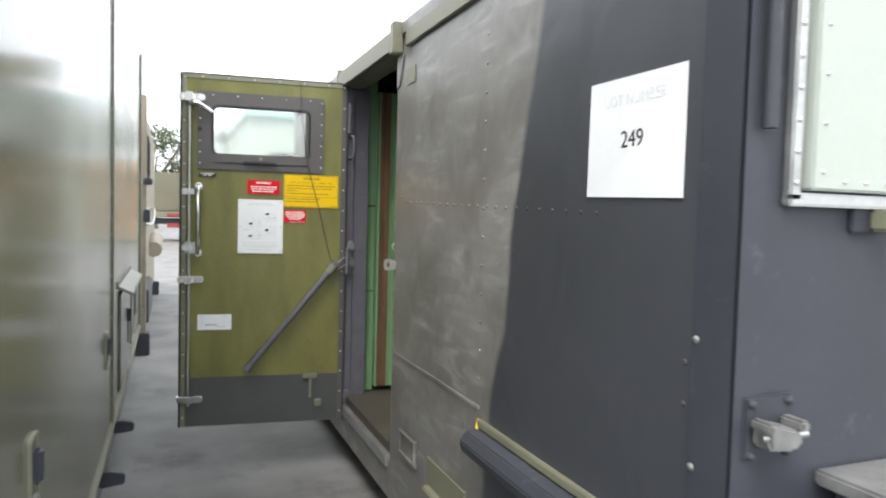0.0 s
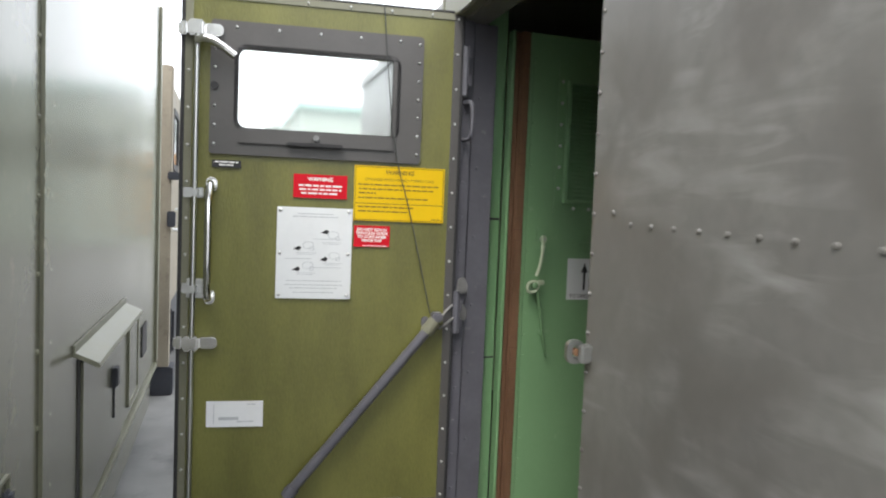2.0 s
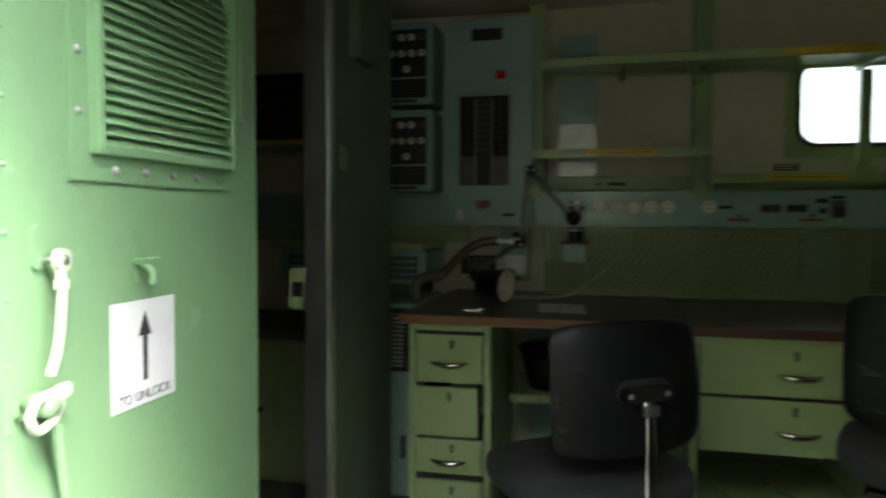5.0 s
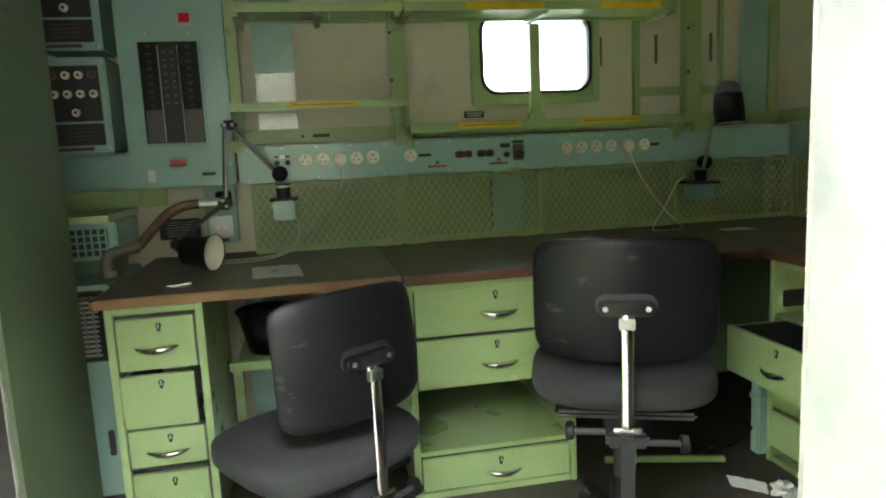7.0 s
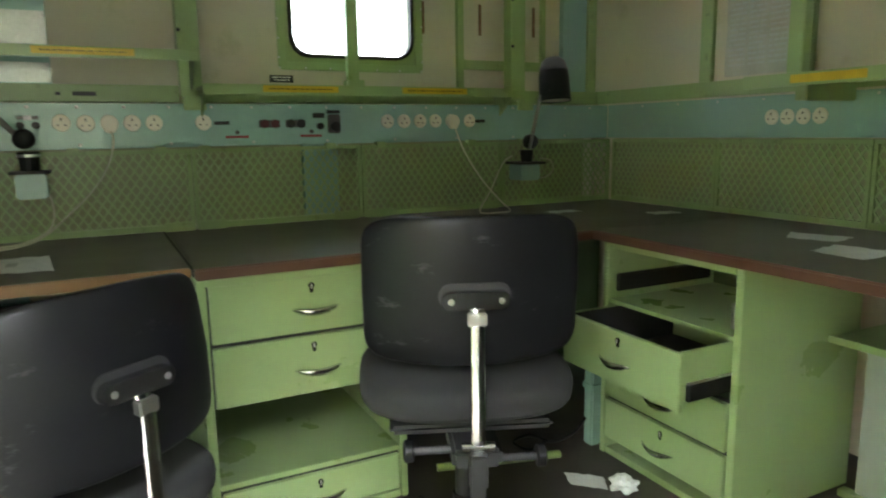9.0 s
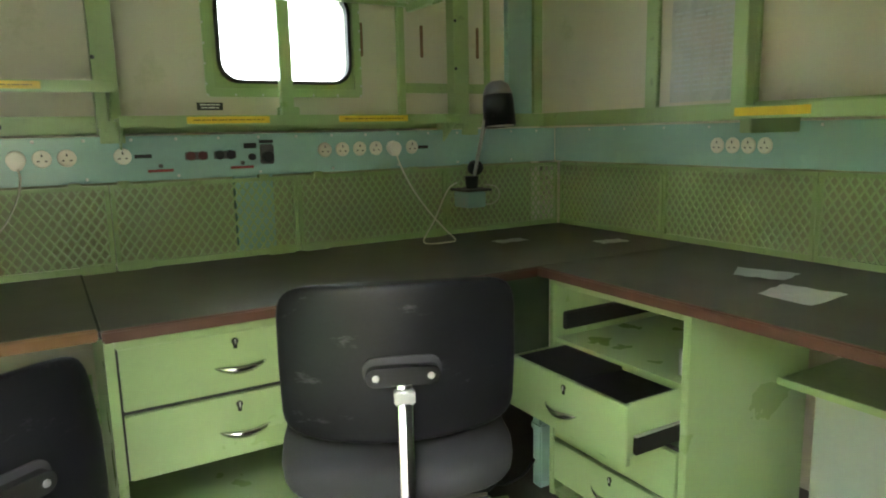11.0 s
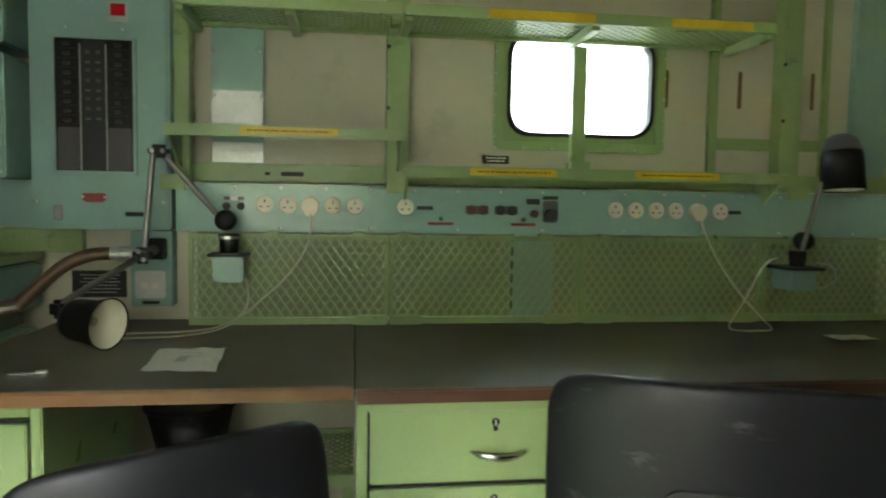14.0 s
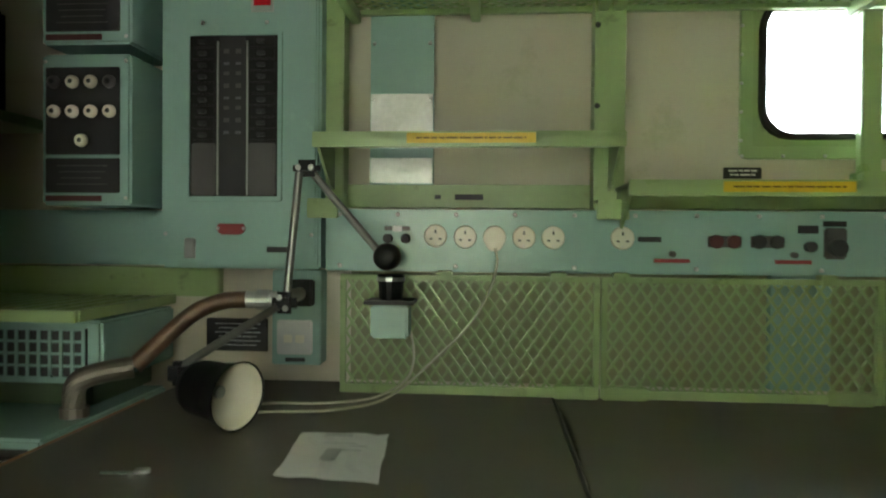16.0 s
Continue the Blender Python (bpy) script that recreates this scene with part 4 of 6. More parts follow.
part("bead_rivet", heads([(0.850, 0.55 + 0.075 * k) for k in range(22)], 0.0035, facing_back(0, NY, 0)), GREEN_DOOR, inner)
vf = part("vent_frame", box((0.940, NY - 0.006, 1.512, 1.322, NY, 2.05), bevel=0.002), GREEN_DOOR, inner)
part("vent_box", box((0.972, NY - 0.024, 1.548, 0.984, NY - 0.006, 1.98), (1.288, NY - 0.024, 1.548, 1.300, NY - 0.006, 1.98), (0.984, NY - 0.024, 1.548, 1.288, NY - 0.006, 1.560), (0.984, NY - 0.024, 1.968, 1.288, NY - 0.006, 1.980), bevel=0.002), GREEN_DOOR, vf)
for k in range(27):
    z = 1.565 + 0.0149 * k
    bm = box((0.985, -0.0095, -0.0010, 1.287, 0.0095, 0.0010))
    bm.transform(Matrix.Translation((0, NY - 0.015, z)) @ Matrix.Rotation(radians(48), 4, "X"))
    part("slat", bm, GREEN_DOOR, vf)
part("vent_screw", heads([(0.956, 1.60 + 0.075 * k) for k in range(6)] + [(1.02 + 0.062 * k, 1.530) for k in range(5)], 0.0062, facing_back(0, NY - 0.006, 0), 0.005), STEEL, vf)
part("side_flange", box((1.335, NY - 0.012, 1.64, 1.36, NY, 2.135), bevel=0.002), GREEN_DOOR, inner)
lb = part("unlock_label", box((1.012, NY - 0.0015, 1.200, 1.150, NY + 0.001, 1.350)), PAPER, inner, "white paper label with a black arrow")
part("arrow", outline([(-0.0045, -0.045), (0.0045, -0.045), (0.0045, 0.020), (0.014, 0.020), (0, 0.055), (-0.014, 0.020), (-0.0045, 0.020)], 0.0006, facing_back(1.081, NY - 0.0015, 1.279)), INK, lb)
text("words", "TO UNLOCK", 0.0195, facing_back(1.081, NY - 0.0018, 1.213), INK, lb)
hk = part("coat_hook", box((1.058, NY - 0.004, 1.372, 1.076, NY, 1.450), bevel=0.002), GREEN_DOOR, inner)
part("hook_bar", box((1.050, NY - 0.022, 1.402, 1.096, NY - 0.0045, 1.410), bevel=0.002), GREEN_DOOR, hk)
part("hook_tongue", pipe([(1.066, NY - 0.012, 1.402), (1.068, NY - 0.026, 1.390), (1.070, NY - 0.024, 1.374)], 0.005, 8), GREEN_DOOR, hk)
PALE_STEEL = material("worn_pale_green_lever", (0.50, 0.58, 0.42), 0.35, vary=0.2, scale=20, grain=80, bump=0.08)
strap = part("handle_arm", pipe([(0.896, NY - 0.030, 1.410), (0.893, NY - 0.034, 1.37), (0.884, NY - 0.036, 1.32), (0.874, NY - 0.034, 1.288)], 0.0058, 10), PALE_STEEL, inner, "pale worn lever rod")
part("arm_collar", rod((0.896, NY - 0.031, 1.395), (0.895, NY - 0.032, 1.384), 0.0085), PALE_STEEL, strap)
part("arm_eye", ring(0.020, 0.026, 0.009, 0.006, 0.010, facing_back(0.897, NY - 0.026, 1.418)), PALE_STEEL, strap)
part("arm_pin", rod((0.897, NY - 0.040, 1.418), (0.897, NY, 1.418), 0.004), STEEL, strap)
part("anchor", outline(rounded(0.022, 0.052, 0.010), 0.005, facing_back(0.892, NY, 1.432), 0.002), GREEN_DOOR, strap)
part("latch_foot", box((0.852, NY - 0.014, 1.238, 0.896, NY, 1.262), bevel=0.005), GREEN_DOOR, strap)
part("latch_boss", lathe([(0.014, 0), (0.014, 0.030), (0.010, 0.036), (0.0005, 0.037)], facing_back(0.868, NY - 0.010, 1.256), 18), GREEN_DOOR, strap, smooth=True)
part("latch_loop", pipe([(0.868, NY - 0.040, 1.270), (0.846, NY - 0.042, 1.266), (0.838, NY - 0.040, 1.248), (0.850, NY - 0.038, 1.232), (0.872, NY - 0.036, 1.236), (0.880, NY - 0.040, 1.254), (0.868, NY - 0.040, 1.270)], 0.0055, 8), PALE_STEEL, strap)
part("latch_tab", box((0.880, NY - 0.036, 1.256, 0.908, NY - 0.024, 1.274), bevel=0.004), PALE_STEEL, strap)
part("handle_tail", pipe([(0.878, NY - 0.036, 1.250), (0.893, NY - 0.030, 1.18), (0.914, NY - 0.020, 1.08), (0.938, NY - 0.010, 0.995)], 0.0060, 8), GREEN_DOOR, strap)
part("tail_clip", box((0.905, NY - 0.018, 1.075, 0.922, NY, 1.090), bevel=0.003), GREEN_DOOR, strap)

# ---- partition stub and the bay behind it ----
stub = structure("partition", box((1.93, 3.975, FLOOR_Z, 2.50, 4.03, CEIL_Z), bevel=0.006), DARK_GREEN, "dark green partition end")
# bright strip paints the partition's edge as lit from the doorway
part("edge_cover", box((1.922, 3.965, FLOOR_Z, 1.962, 4.04, CEIL_Z), bevel=0.006), STEEL, stub)
part("bracket", box((2.10, 3.945, 1.93, 2.24, 3.975, 2.31), (2.02, 3.955, 1.60, 2.06, 3.975, 1.67), bevel=0.004), DARK_GREEN, stub)
sw = thing("light_switch", (1.925, 4.06, 1.28), "pale green light switch box on the partition", "switch")
part("switch_box", box((1.93, 4.03, 1.22, 1.99, 4.09, 1.33), bevel=0.006), GREEN, sw)
part("rocker", box((1.924, 4.045, 1.255, 1.931, 4.075, 1.295), bevel=0.002), INK, sw)
bay = thing("bay_cupboard", (2.8, 4.7, FLOOR_Z), "green steel cupboard with a closed door", "cupboard")
part("carcass", box((2.72, 4.30, FLOOR_Z, 3.24, 5.20, 0.985), bevel=0.004), GREEN, bay)
dm = part("door", box((2.704, 4.325, 0.44, 2.719, 4.62, 0.965), bevel=0.003), GREEN, bay)
part("knob", rod((2.685, 4.585, 0.70), (2.704, 4.585, 0.70), 0.012), INK, dm)
dm2 = part("door", box((2.704, 4.63, 0.44, 2.719, 5.16, 0.965), bevel=0.003), GREEN, bay)
part("knob", rod((2.685, 4.66, 0.70), (2.704, 4.66, 0.70), 0.012), INK, dm2)
bt = thing("bay_worktop", (2.8, 4.7, 0.99), "dark brown worktop over the green cupboard", "worktop")
part("top", box((2.68, 4.28, 0.987, 3.26, 5.25, 1.022), bevel=0.003), LINO, bt)
bs = thing("bay_shelf", (3.0, 4.9, 1.80), "green wall shelf with a yellow edge strip", "shelf")
part("board", box((2.98, 4.30, 1.785, 3.268, 5.3, 1.81), bevel=0.002), GREEN, bs)
part("edge_strip", box((2.976, 4.36, 1.788, 2.9795, 4.9, 1.808)), YELLOW_STRIP, bs)
be = thing("equipment_case", (3.0, 4.6, 1.75), "black equipment case on the shelf", "case")
part("case", box((3.0, 4.42, 1.811, 3.25, 5.0, 2.1), bevel=0.012), BLACK, be)
part("case_lid", box((2.992, 4.44, 1.85, 2.999, 4.98, 2.06), bevel=0.003), INK, be)
structure("bay_wall_strip", box((3.22, 3.84, 1.44, 3.268, 5.55, 1.58), bevel=0.003), TEAL, "teal wiring strip on the wall")
structure("bay_wall_rail", box((3.235, 3.84, 1.36, 3.268, 5.55, 1.435), bevel=0.003), RAIL_GREEN, "green wall rail")

# ---- desk ----
desk = thing("desk_top_end", (2.7, 3.45, DESK_Z), "brown lino desk top with a pale wooden edge", "desk")
part("top", box((2.394, 3.002, DESK_Z - 0.027, 3.235, 3.905, DESK_Z), bevel=0.002), LINO, desk)
part("edging", box((2.380, 3.002, DESK_Z - 0.029, 2.3935, 3.905, DESK_Z + 0.0005), bevel=0.004), WOOD, desk, "chipped light wood edging")
part("end_edging", box((2.380, 3.9055, DESK_Z - 0.029, 3.0, 3.915, DESK_Z + 0.0005), bevel=0.003), WOOD, desk)
desk2 = thing("desk_top_corner", (2.7, 2.0, DESK_Z), "brown lino corner desk top with a dark edge", "desk")
part("top", box((2.366, END_IN + 0.002, DESK_Z - 0.027, 3.235, 2.996, DESK_Z), bevel=0.002), LINO, desk2)
part("wing_top", box((0.98, END_IN + 0.002, DESK_Z - 0.027, 2.3655, 1.756, DESK_Z), bevel=0.002), LINO, desk2)
part("edging", box((2.352, 1.770, DESK_Z - 0.029, 2.3655, 2.996, DESK_Z + 0.0005), bevel=0.004), DARK_WOOD, desk2)
part("wing_edging", box((0.98, 1.7565, DESK_Z - 0.029, 2.3655, 1.770, DESK_Z + 0.0005), bevel=0.004), DARK_WOOD, desk2)
part("seam_strip", box((2.366, 2.9965, DESK_Z - 0.02, 3.235, 3.0015, DESK_Z - 0.001)), INK, desk2)


def bow_handle(x, y, z, w, mat, parent):
    """A flat bowed pull, at the front y of a drawer that faces -y."""
    bm = bmesh.new()
    rows = []
    for k in range(13):
        s = -1 + k / 6
        px, out, half = x + s * w / 2, 0.002 + 0.022 * (1 - s * s), 0.0095 * math.sqrt(max(1 - abs(s) ** 3, 0.05))
        zc = z - 0.006 + 0.006 * s * s
        rows.append([bm.verts.new((px, y - out, zc + half)), bm.verts.new((px, y - out - 0.004, zc)), bm.verts.new((px, y - out, zc - half)), bm.verts.new((px, y - out + 0.003, zc))])
    for a, b in zip(rows, rows[1:]):
        for k in range(4):
            bm.faces.new((a[k], a[(k + 1) % 4], b[(k + 1) % 4], b[k]))
    bm.faces.new(rows[0])
    bm.faces.new(rows[-1][::-1])
    bmesh.ops.recalc_face_normals(bm, faces=bm.faces)
    return part("handle", bm, mat, parent, smooth=True)


def drawer_unit(label, w, d, h, fronts, m, opens=()):
    """A steel pedestal, front at y=0 facing -y, from x=0 to w and z=0 to h. fronts: z0, z1, handle, lock, pulled out, inset on the free side."""
    u = thing("drawer_unit", (0, 0, 0), label, "drawer unit", "green steel drawer units")
    part("side_panel", box((0, 0, 0, 0.022, d, h), bevel=0.003), GREEN, u)
    part("side_panel", box((w - 0.022, 0, 0, w, d, h), bevel=0.003), GREEN, u)
    part("back_panel", box((0.023, d - 0.015, 0.01, w - 0.023, d, h - 0.02)), GREEN, u)
    part("top_rail", box((0.023, 0.001, h - 0.020, w - 0.023, d - 0.016, h - 0.001), bevel=0.002), GREEN, u)
    part("bottom_panel", box((0.023, 0.006, 0.0, w - 0.023, d - 0.016, 0.022), bevel=0.002), GREEN, u)
    part("inner_liner", box((0.0235, d - 0.03, 0.024, w - 0.0235, d - 0.016, h - 0.022)), DARK_GREEN, u)
    for z0, z1, handle, lock, out, inset in fronts:
        y = -out
        a, b = 0.028, w - 0.028 - inset
        dr = part("drawer", box((a, y - 0.003, z0 + 0.0025, b, y + 0.014, z1 - 0.0045), bevel=0.0025), GREEN, u)
        if not out:
            # black sheet added behind the front, painting the gap's shade
            part("shadow_gap", box((a - 0.0045, y + 0.0145, z0 - 0.001, b + 0.0045, y + 0.019, z1 + 0.003)), INK, dr, "black sheet standing in for shade round the drawer front")
        zc = (z0 + z1) / 2
        if out or handle is None:
            dd = min(d - 0.05, 0.45)
            part("drawer_side", box((a + 0.012, y + 0.0145, z0 + 0.02, a + 0.018, y + dd, z1 - 0.004), (b - 0.018, y + 0.0145, z0 + 0.02, b - 0.012, y + dd, z1 - 0.004), (a + 0.0185, y + dd - 0.006, z0 + 0.02, b - 0.0185, y + dd, z1 - 0.004)), GREEN, dr)
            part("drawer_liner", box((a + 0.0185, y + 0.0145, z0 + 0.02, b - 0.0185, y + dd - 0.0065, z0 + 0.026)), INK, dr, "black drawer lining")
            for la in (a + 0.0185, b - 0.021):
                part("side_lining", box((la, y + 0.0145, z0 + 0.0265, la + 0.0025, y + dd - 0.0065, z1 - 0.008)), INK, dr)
            for ra in (a - 0.003, b - 0.0115):
                part("runner", box((ra, y + 0.03, z0 + 0.025, ra + 0.0145, y + dd + 0.05, z0 + 0.07), bevel=0.003), BREAKER, dr, "dark greasy drawer runner")
                part("runner_rail", box((ra + 0.003, y + 0.032, z0 + 0.0705, ra + 0.0115, y + dd, z0 + 0.074)), STEEL, dr)
        if handle:
            bow_handle((a + b) / 2 + (0.02 if handle > 1 else 0), y - 0.003, zc - 0.012, min(0.125, (b - a) * 0.62), CHROME, dr)
        if lock:
            lk = part("lock", outline([(0.0085 * math.cos(q * 0.4488), 0.003 + 0.0085 * math.sin(q * 0.4488)) for q in range(-2, 10)] + [(-0.0045, -0.016), (0.0045, -0.016)], 0.003, Matrix(((1, 0, 0, (a + b) / 2 + 0.01), (0, 0, -1, y - 0.003), (0, 1, 0, z1 - 0.032), (0, 0, 0, 1))), 0.0008), BREAKER, dr)
            part("keyhole", box(((a + b) / 2 + 0.0085, y - 0.0070, z1 - 0.037, (a + b) / 2 + 0.0115, y - 0.0062, z1 - 0.024)), STEEL, lk)
    u.matrix_world = m
    return u


R90 = lambda x, y, z: pose(x, y, z, 0, 0, -90)      # faces -x
Z0 = FLOOR_Z + 0.001
H = DESK_Z - 0.030 - Z0
u1 = drawer_unit("narrow green steel drawer unit under the desk end", 0.275, 0.55, H, [(0.525, 0.690, 1, 1, 0, 0), (0.350, 0.520, 0, 1, 0.012, 0.012), (0.222, 0.345, 1, 1, 0, 0), (0.030, 0.205, 1, 1, 0, 0)], R90(2.390, 3.880, Z0))
u2 = drawer_unit("green steel drawer unit with an open lower bay", 0.555, 0.60, H, [(0.548, 0.706, 2, 1, 0, 0), (0.376, 0.543, 2, 1, 0, 0), (0.030, 0.145, 2, 1, 0, 0)], R90(2.362, 2.995, Z0))
lo = part("bay_shelf", box((2.366, 2.464, Z0 + 0.150, 2.95, 2.972, Z0 + 0.165), bevel=0.002), GREEN, None)
lo.parent = u2
lo.matrix_parent_inverse = pose(2.362, 2.995, Z0, 0, 0, -90).inverted()
u3 = drawer_unit("green steel drawer unit with one drawer standing open and one missing", 0.535, 0.51, H, [(0.355, 0.518, 1, 1, 0.175, 0), (0.205, 0.350, 1, 1, 0, 0), (0.060, 0.200, 1, 1, 0, 0)], pose(2.322, 1.750, Z0, 0, 0, 180))
plate3 = part("shelf_plate", box((1.812, 1.27, Z0 + 0.520, 2.298, 1.743, Z0 + 0.532)), GREEN, None)
run3 = part("runner", box((1.811, 1.30, Z0 + 0.555, 1.826, 1.718, Z0 + 0.612), bevel=0.004), BREAKER, None)
run4 = part("runner", box((2.284, 1.30, Z0 + 0.555, 2.299, 1.718, Z0 + 0.612), bevel=0.004), BREAKER, None)
end3 = part("runner_end", box((1.8265, 1.68, Z0 + 0.545, 1.842, 1.724, Z0 + 0.615), bevel=0.003), STEEL, None)
for o in (plate3, run3, run4, end3):
    o.parent = u3
    o.matrix_parent_inverse = pose(2.322, 1.750, Z0, 0, 0, 180).inverted()

us = thing("under_desk_shelf", (2.95, 3.3, 0.79), "grey-green mesh shelf under the desk", "shelf")
part("front_lip", box((2.78, 3.0, 0.772, 2.795, 3.595, 0.806), bevel=0.002), GREEN, us)
part("back_lip", box((3.155, 3.0, 0.772, 3.17, 3.595, 0.806), bevel=0.002), GREEN, us)
UNDER_MESH = (2.796, 3.154, 3.004, 3.592, 0.790)
for y in (3.0, 3.565):
    part("leg", box((2.90, y, FLOOR_Z, 2.93, y + 0.03, 0.771)), GREEN, us)
bowl = thing("waste_bin", (2.95, 3.47, 0.795), "black plastic bin on the under-desk shelf", "bin")
part("bin", lathe([(0.075, 0.0), (0.085, 0.01), (0.118, 0.155), (0.110, 0.155), (0.078, 0.012), (0.0005, 0.010)], Matrix.Translation((2.955, 3.455, 0.795)), 28), BLACK, bowl, smooth=True)
part("rim", lathe([(0.118, 0.1555), (0.126, 0.158), (0.126, 0.166), (0.116, 0.168), (0.110, 0.1555)], Matrix.Translation((2.955, 3.455, 0.795)), 28, caps=False), BLACK, bowl, "rolled bin rim", smooth=True)
structure("under_desk_panel", box((3.18, 2.45, FLOOR_Z, 3.268, 3.6, 1.10)), CREAM, "cream panelling under the desk")
structure("under_desk_strip", box((3.174, 3.42, FLOOR_Z, 3.1795, 3.56, 1.10)), TEAL, "teal strip under the desk")
# dark board: the gloom under the desk corner is put into its colour
structure("under_desk_void", box((3.18, END_IN + 0.01, FLOOR_Z, 3.268, 2.449, 1.10)), DARK_GREEN, "dark green board standing in for the shade under the desk corner")
uw = thing("wing_under_shelf", (1.4, 1.25, 0.9), "green framed shelf under the wing desk", "shelf")
part("board", box((0.98, END_IN + 0.01, 0.885, 1.76, 1.42, 0.90), bevel=0.002), RAIL_GREEN, uw)
part("front_lip", box((0.98, 1.421, 0.885, 1.76, 1.432, 0.905), bevel=0.002), GREEN, uw)
for x in (0.98, 1.25):
    part("leg", box((x, 1.40, FLOOR_Z, x + 0.03, 1.43, 0.875)), GREEN, uw)
uwp = thing("leaning_board", (1.4, 1.3, FLOOR_Z), "pale grey board leaning under the wing desk", "board")
part("board", box((1.02, 1.300, FLOOR_Z + 0.02, 1.72, 1.312, 0.87), bevel=0.003), GREY_LIGHT, uwp)
part("bottom_rail", box((0.98, 1.295, FLOOR_Z, 1.76, 1.33, FLOOR_Z + 0.022), bevel=0.002), GREEN, uwp)

# ---- wall fittings ----
trunk = structure("wiring_trunk", box((3.125, END_IN + 0.025, 1.436, 3.268, 3.535, 1.582), bevel=0.003), TEAL, "teal enamelled socket trunking")
trunk2 = structure("wiring_trunk_wing", box((0.98, END_IN + 0.0005, 1.436, 3.1245, 1.066, 1.582), bevel=0.003), TEAL, "teal enamelled socket trunking")
T = facing_in(3.125, 0, 0)
part("trunk_screw", heads([(-3.50 + 0.137 * k, 1.570) for k in range(18)] + [(-3.50 + 0.274 * k, 1.449) for k in range(9)], 0.0055, T, 0.003), STEEL, trunk)
part("trunk_screw", heads([(-2.9 + 0.2 * k, 1.570) for k in range(10)], 0.005, facing_north(0, 1.066, 0), 0.003), STEEL, trunk2)


def socket(m, group="round ivory sockets"):
    s = thing("socket", m.translation, "round ivory thirteen-amp socket on teal trunking", "socket", group)
    part("plate", lathe([(0.0265, 0), (0.0265, 0.003), (0.0245, 0.0055), (0.001, 0.006)], m, 26), IVORY, s)
    part("pin_hole", bars([(0, 0.0105, 0.0045, 0.0085), (-0.0105, -0.007, 0.007, 0.0042), (0.0105, -0.007, 0.007, 0.0042)], m @ Matrix.Translation((0, 0, 0.0058)), 0.0008), INK, s)
    part("screw", heads([(0, 0.0195), (0, -0.0195)], 0.0022, m @ Matrix.Translation((0, 0, 0.0055)), 0.0012), STEEL, s)
    return s


first = socket(facing_in(3.125, 3.273, 1.520))
for y in (3.204, 3.068, 3.001, 2.844, 2.160, 2.090, 2.020, 1.952, 1.795):
    copy_thing(first, Matrix.Translation((3.125, y, 1.518)))
sr = socket(facing_north(2.262, 1.066, 1.507))
for x in (2.202, 2.142, 2.082):
    copy_thing(sr, Matrix.Translation((x, 1.066, 1.507)))
copy_thing(first, Matrix.Translation((3.125, 3.136, 1.518)))
copy_thing(first, Matrix.Translation((3.125, 1.880, 1.518)))
for y, pts in ((3.136, [(3.092, 3.134, 1.492), (3.085, 3.130, 1.46), (3.088, 3.145, 1.40), (3.085, 3.19, 1.32), (3.06, 3.27, 1.24), (2.99, 3.36, 1.172), (2.93, 3.46, 1.156), (2.90, 3.60, 1.155), (2.86, 3.68, 1.157)]), (1.880, [(3.092, 1.878, 1.492), (3.085, 1.872, 1.46), (3.08, 1.835, 1.38), (3.07, 1.77, 1.28), (3.02, 1.71, 1.19), (2.96, 1.70, 1.156), (2.93, 1.76, 1.155), (2.98, 1.83, 1.156), (3.05, 1.74, 1.23), (3.08, 1.66, 1.34), (3.07, 1.62, 1.37)])):
    pg = thing("plug", (3.10, y, 1.515), "white plug with a pale flex in a round socket", "plug", "white plugs")
    m = facing_in(3.119, y, 1.516)
    part("plug_body", outline([(0.026 * math.cos(radians(a)), 0.026 * math.sin(radians(a))) for a in range(-40, 221, 13)] + [(-0.012, -0.030), (0.012, -0.030)], 0.024, m, 0.004), IVORY, pg)
    part("flex", pipe(pts, 0.0030, 7, 7), FLEX if y > 3 else IVORY, pg)
sp = thing("terminal_block", (3.12, 3.37, 1.52), "black terminals and small red label on teal trunking", "terminal")
for y in (3.385, 3.343):
    part("terminal", rod((3.110, y, 1.513), (3.1248, y, 1.513), 0.011), INK, sp)
    part("tag", box((3.1235, y - 0.009, 1.532, 3.1248, y + 0.009, 1.542)), WINDOW_GREY, sp)
part("white_tag", box((3.1235, 3.353, 1.530, 3.1247, 3.375, 1.543)), WHITE, sp)
for y in (2.783, 1.748):
    lb2 = thing("trunk_label", (3.124, y, 1.516), "small black engraved label on the trunking", "label", "black labels")
    part("label", box((3.1232, y - 0.026, 1.510, 3.1248, y + 0.026, 1.522)), INK, lb2)
for y, mat in ((2.617, MAROON), (2.523, INK)):
    s2 = thing("round_connector", (3.12, y, 1.512), "pair of round flush connectors on the trunking", "connector", "round connectors")
    part("bezel", box((3.1215, y - 0.037, 1.499, 3.1248, y + 0.037, 1.525), bevel=0.003), WINDOW_GREY, s2)
    for o in (-0.019, 0.019):
        part("insert", rod((3.1155, y + o, 1.512), (3.1214, y + o, 1.512), 0.0155), mat, s2)
dial = thing("rotary_switch", (3.12, 2.378, 1.51), "black rotary switch with labels on the trunking", "switch")
part("switch_body", box((3.116, 2.353, 1.475, 3.1248, 2.403, 1.545), bevel=0.006), WINDOW_GREY, dial)
part("knob", rod((3.098, 2.378, 1.500), (3.116, 2.378, 1.500), 0.019), INK, dial)
part("plate", box((3.1225, 2.413, 1.532, 3.1248, 2.457, 1.550), (3.1225, 2.353, 1.548, 3.1248, 2.403, 1.560)), INK, dial)
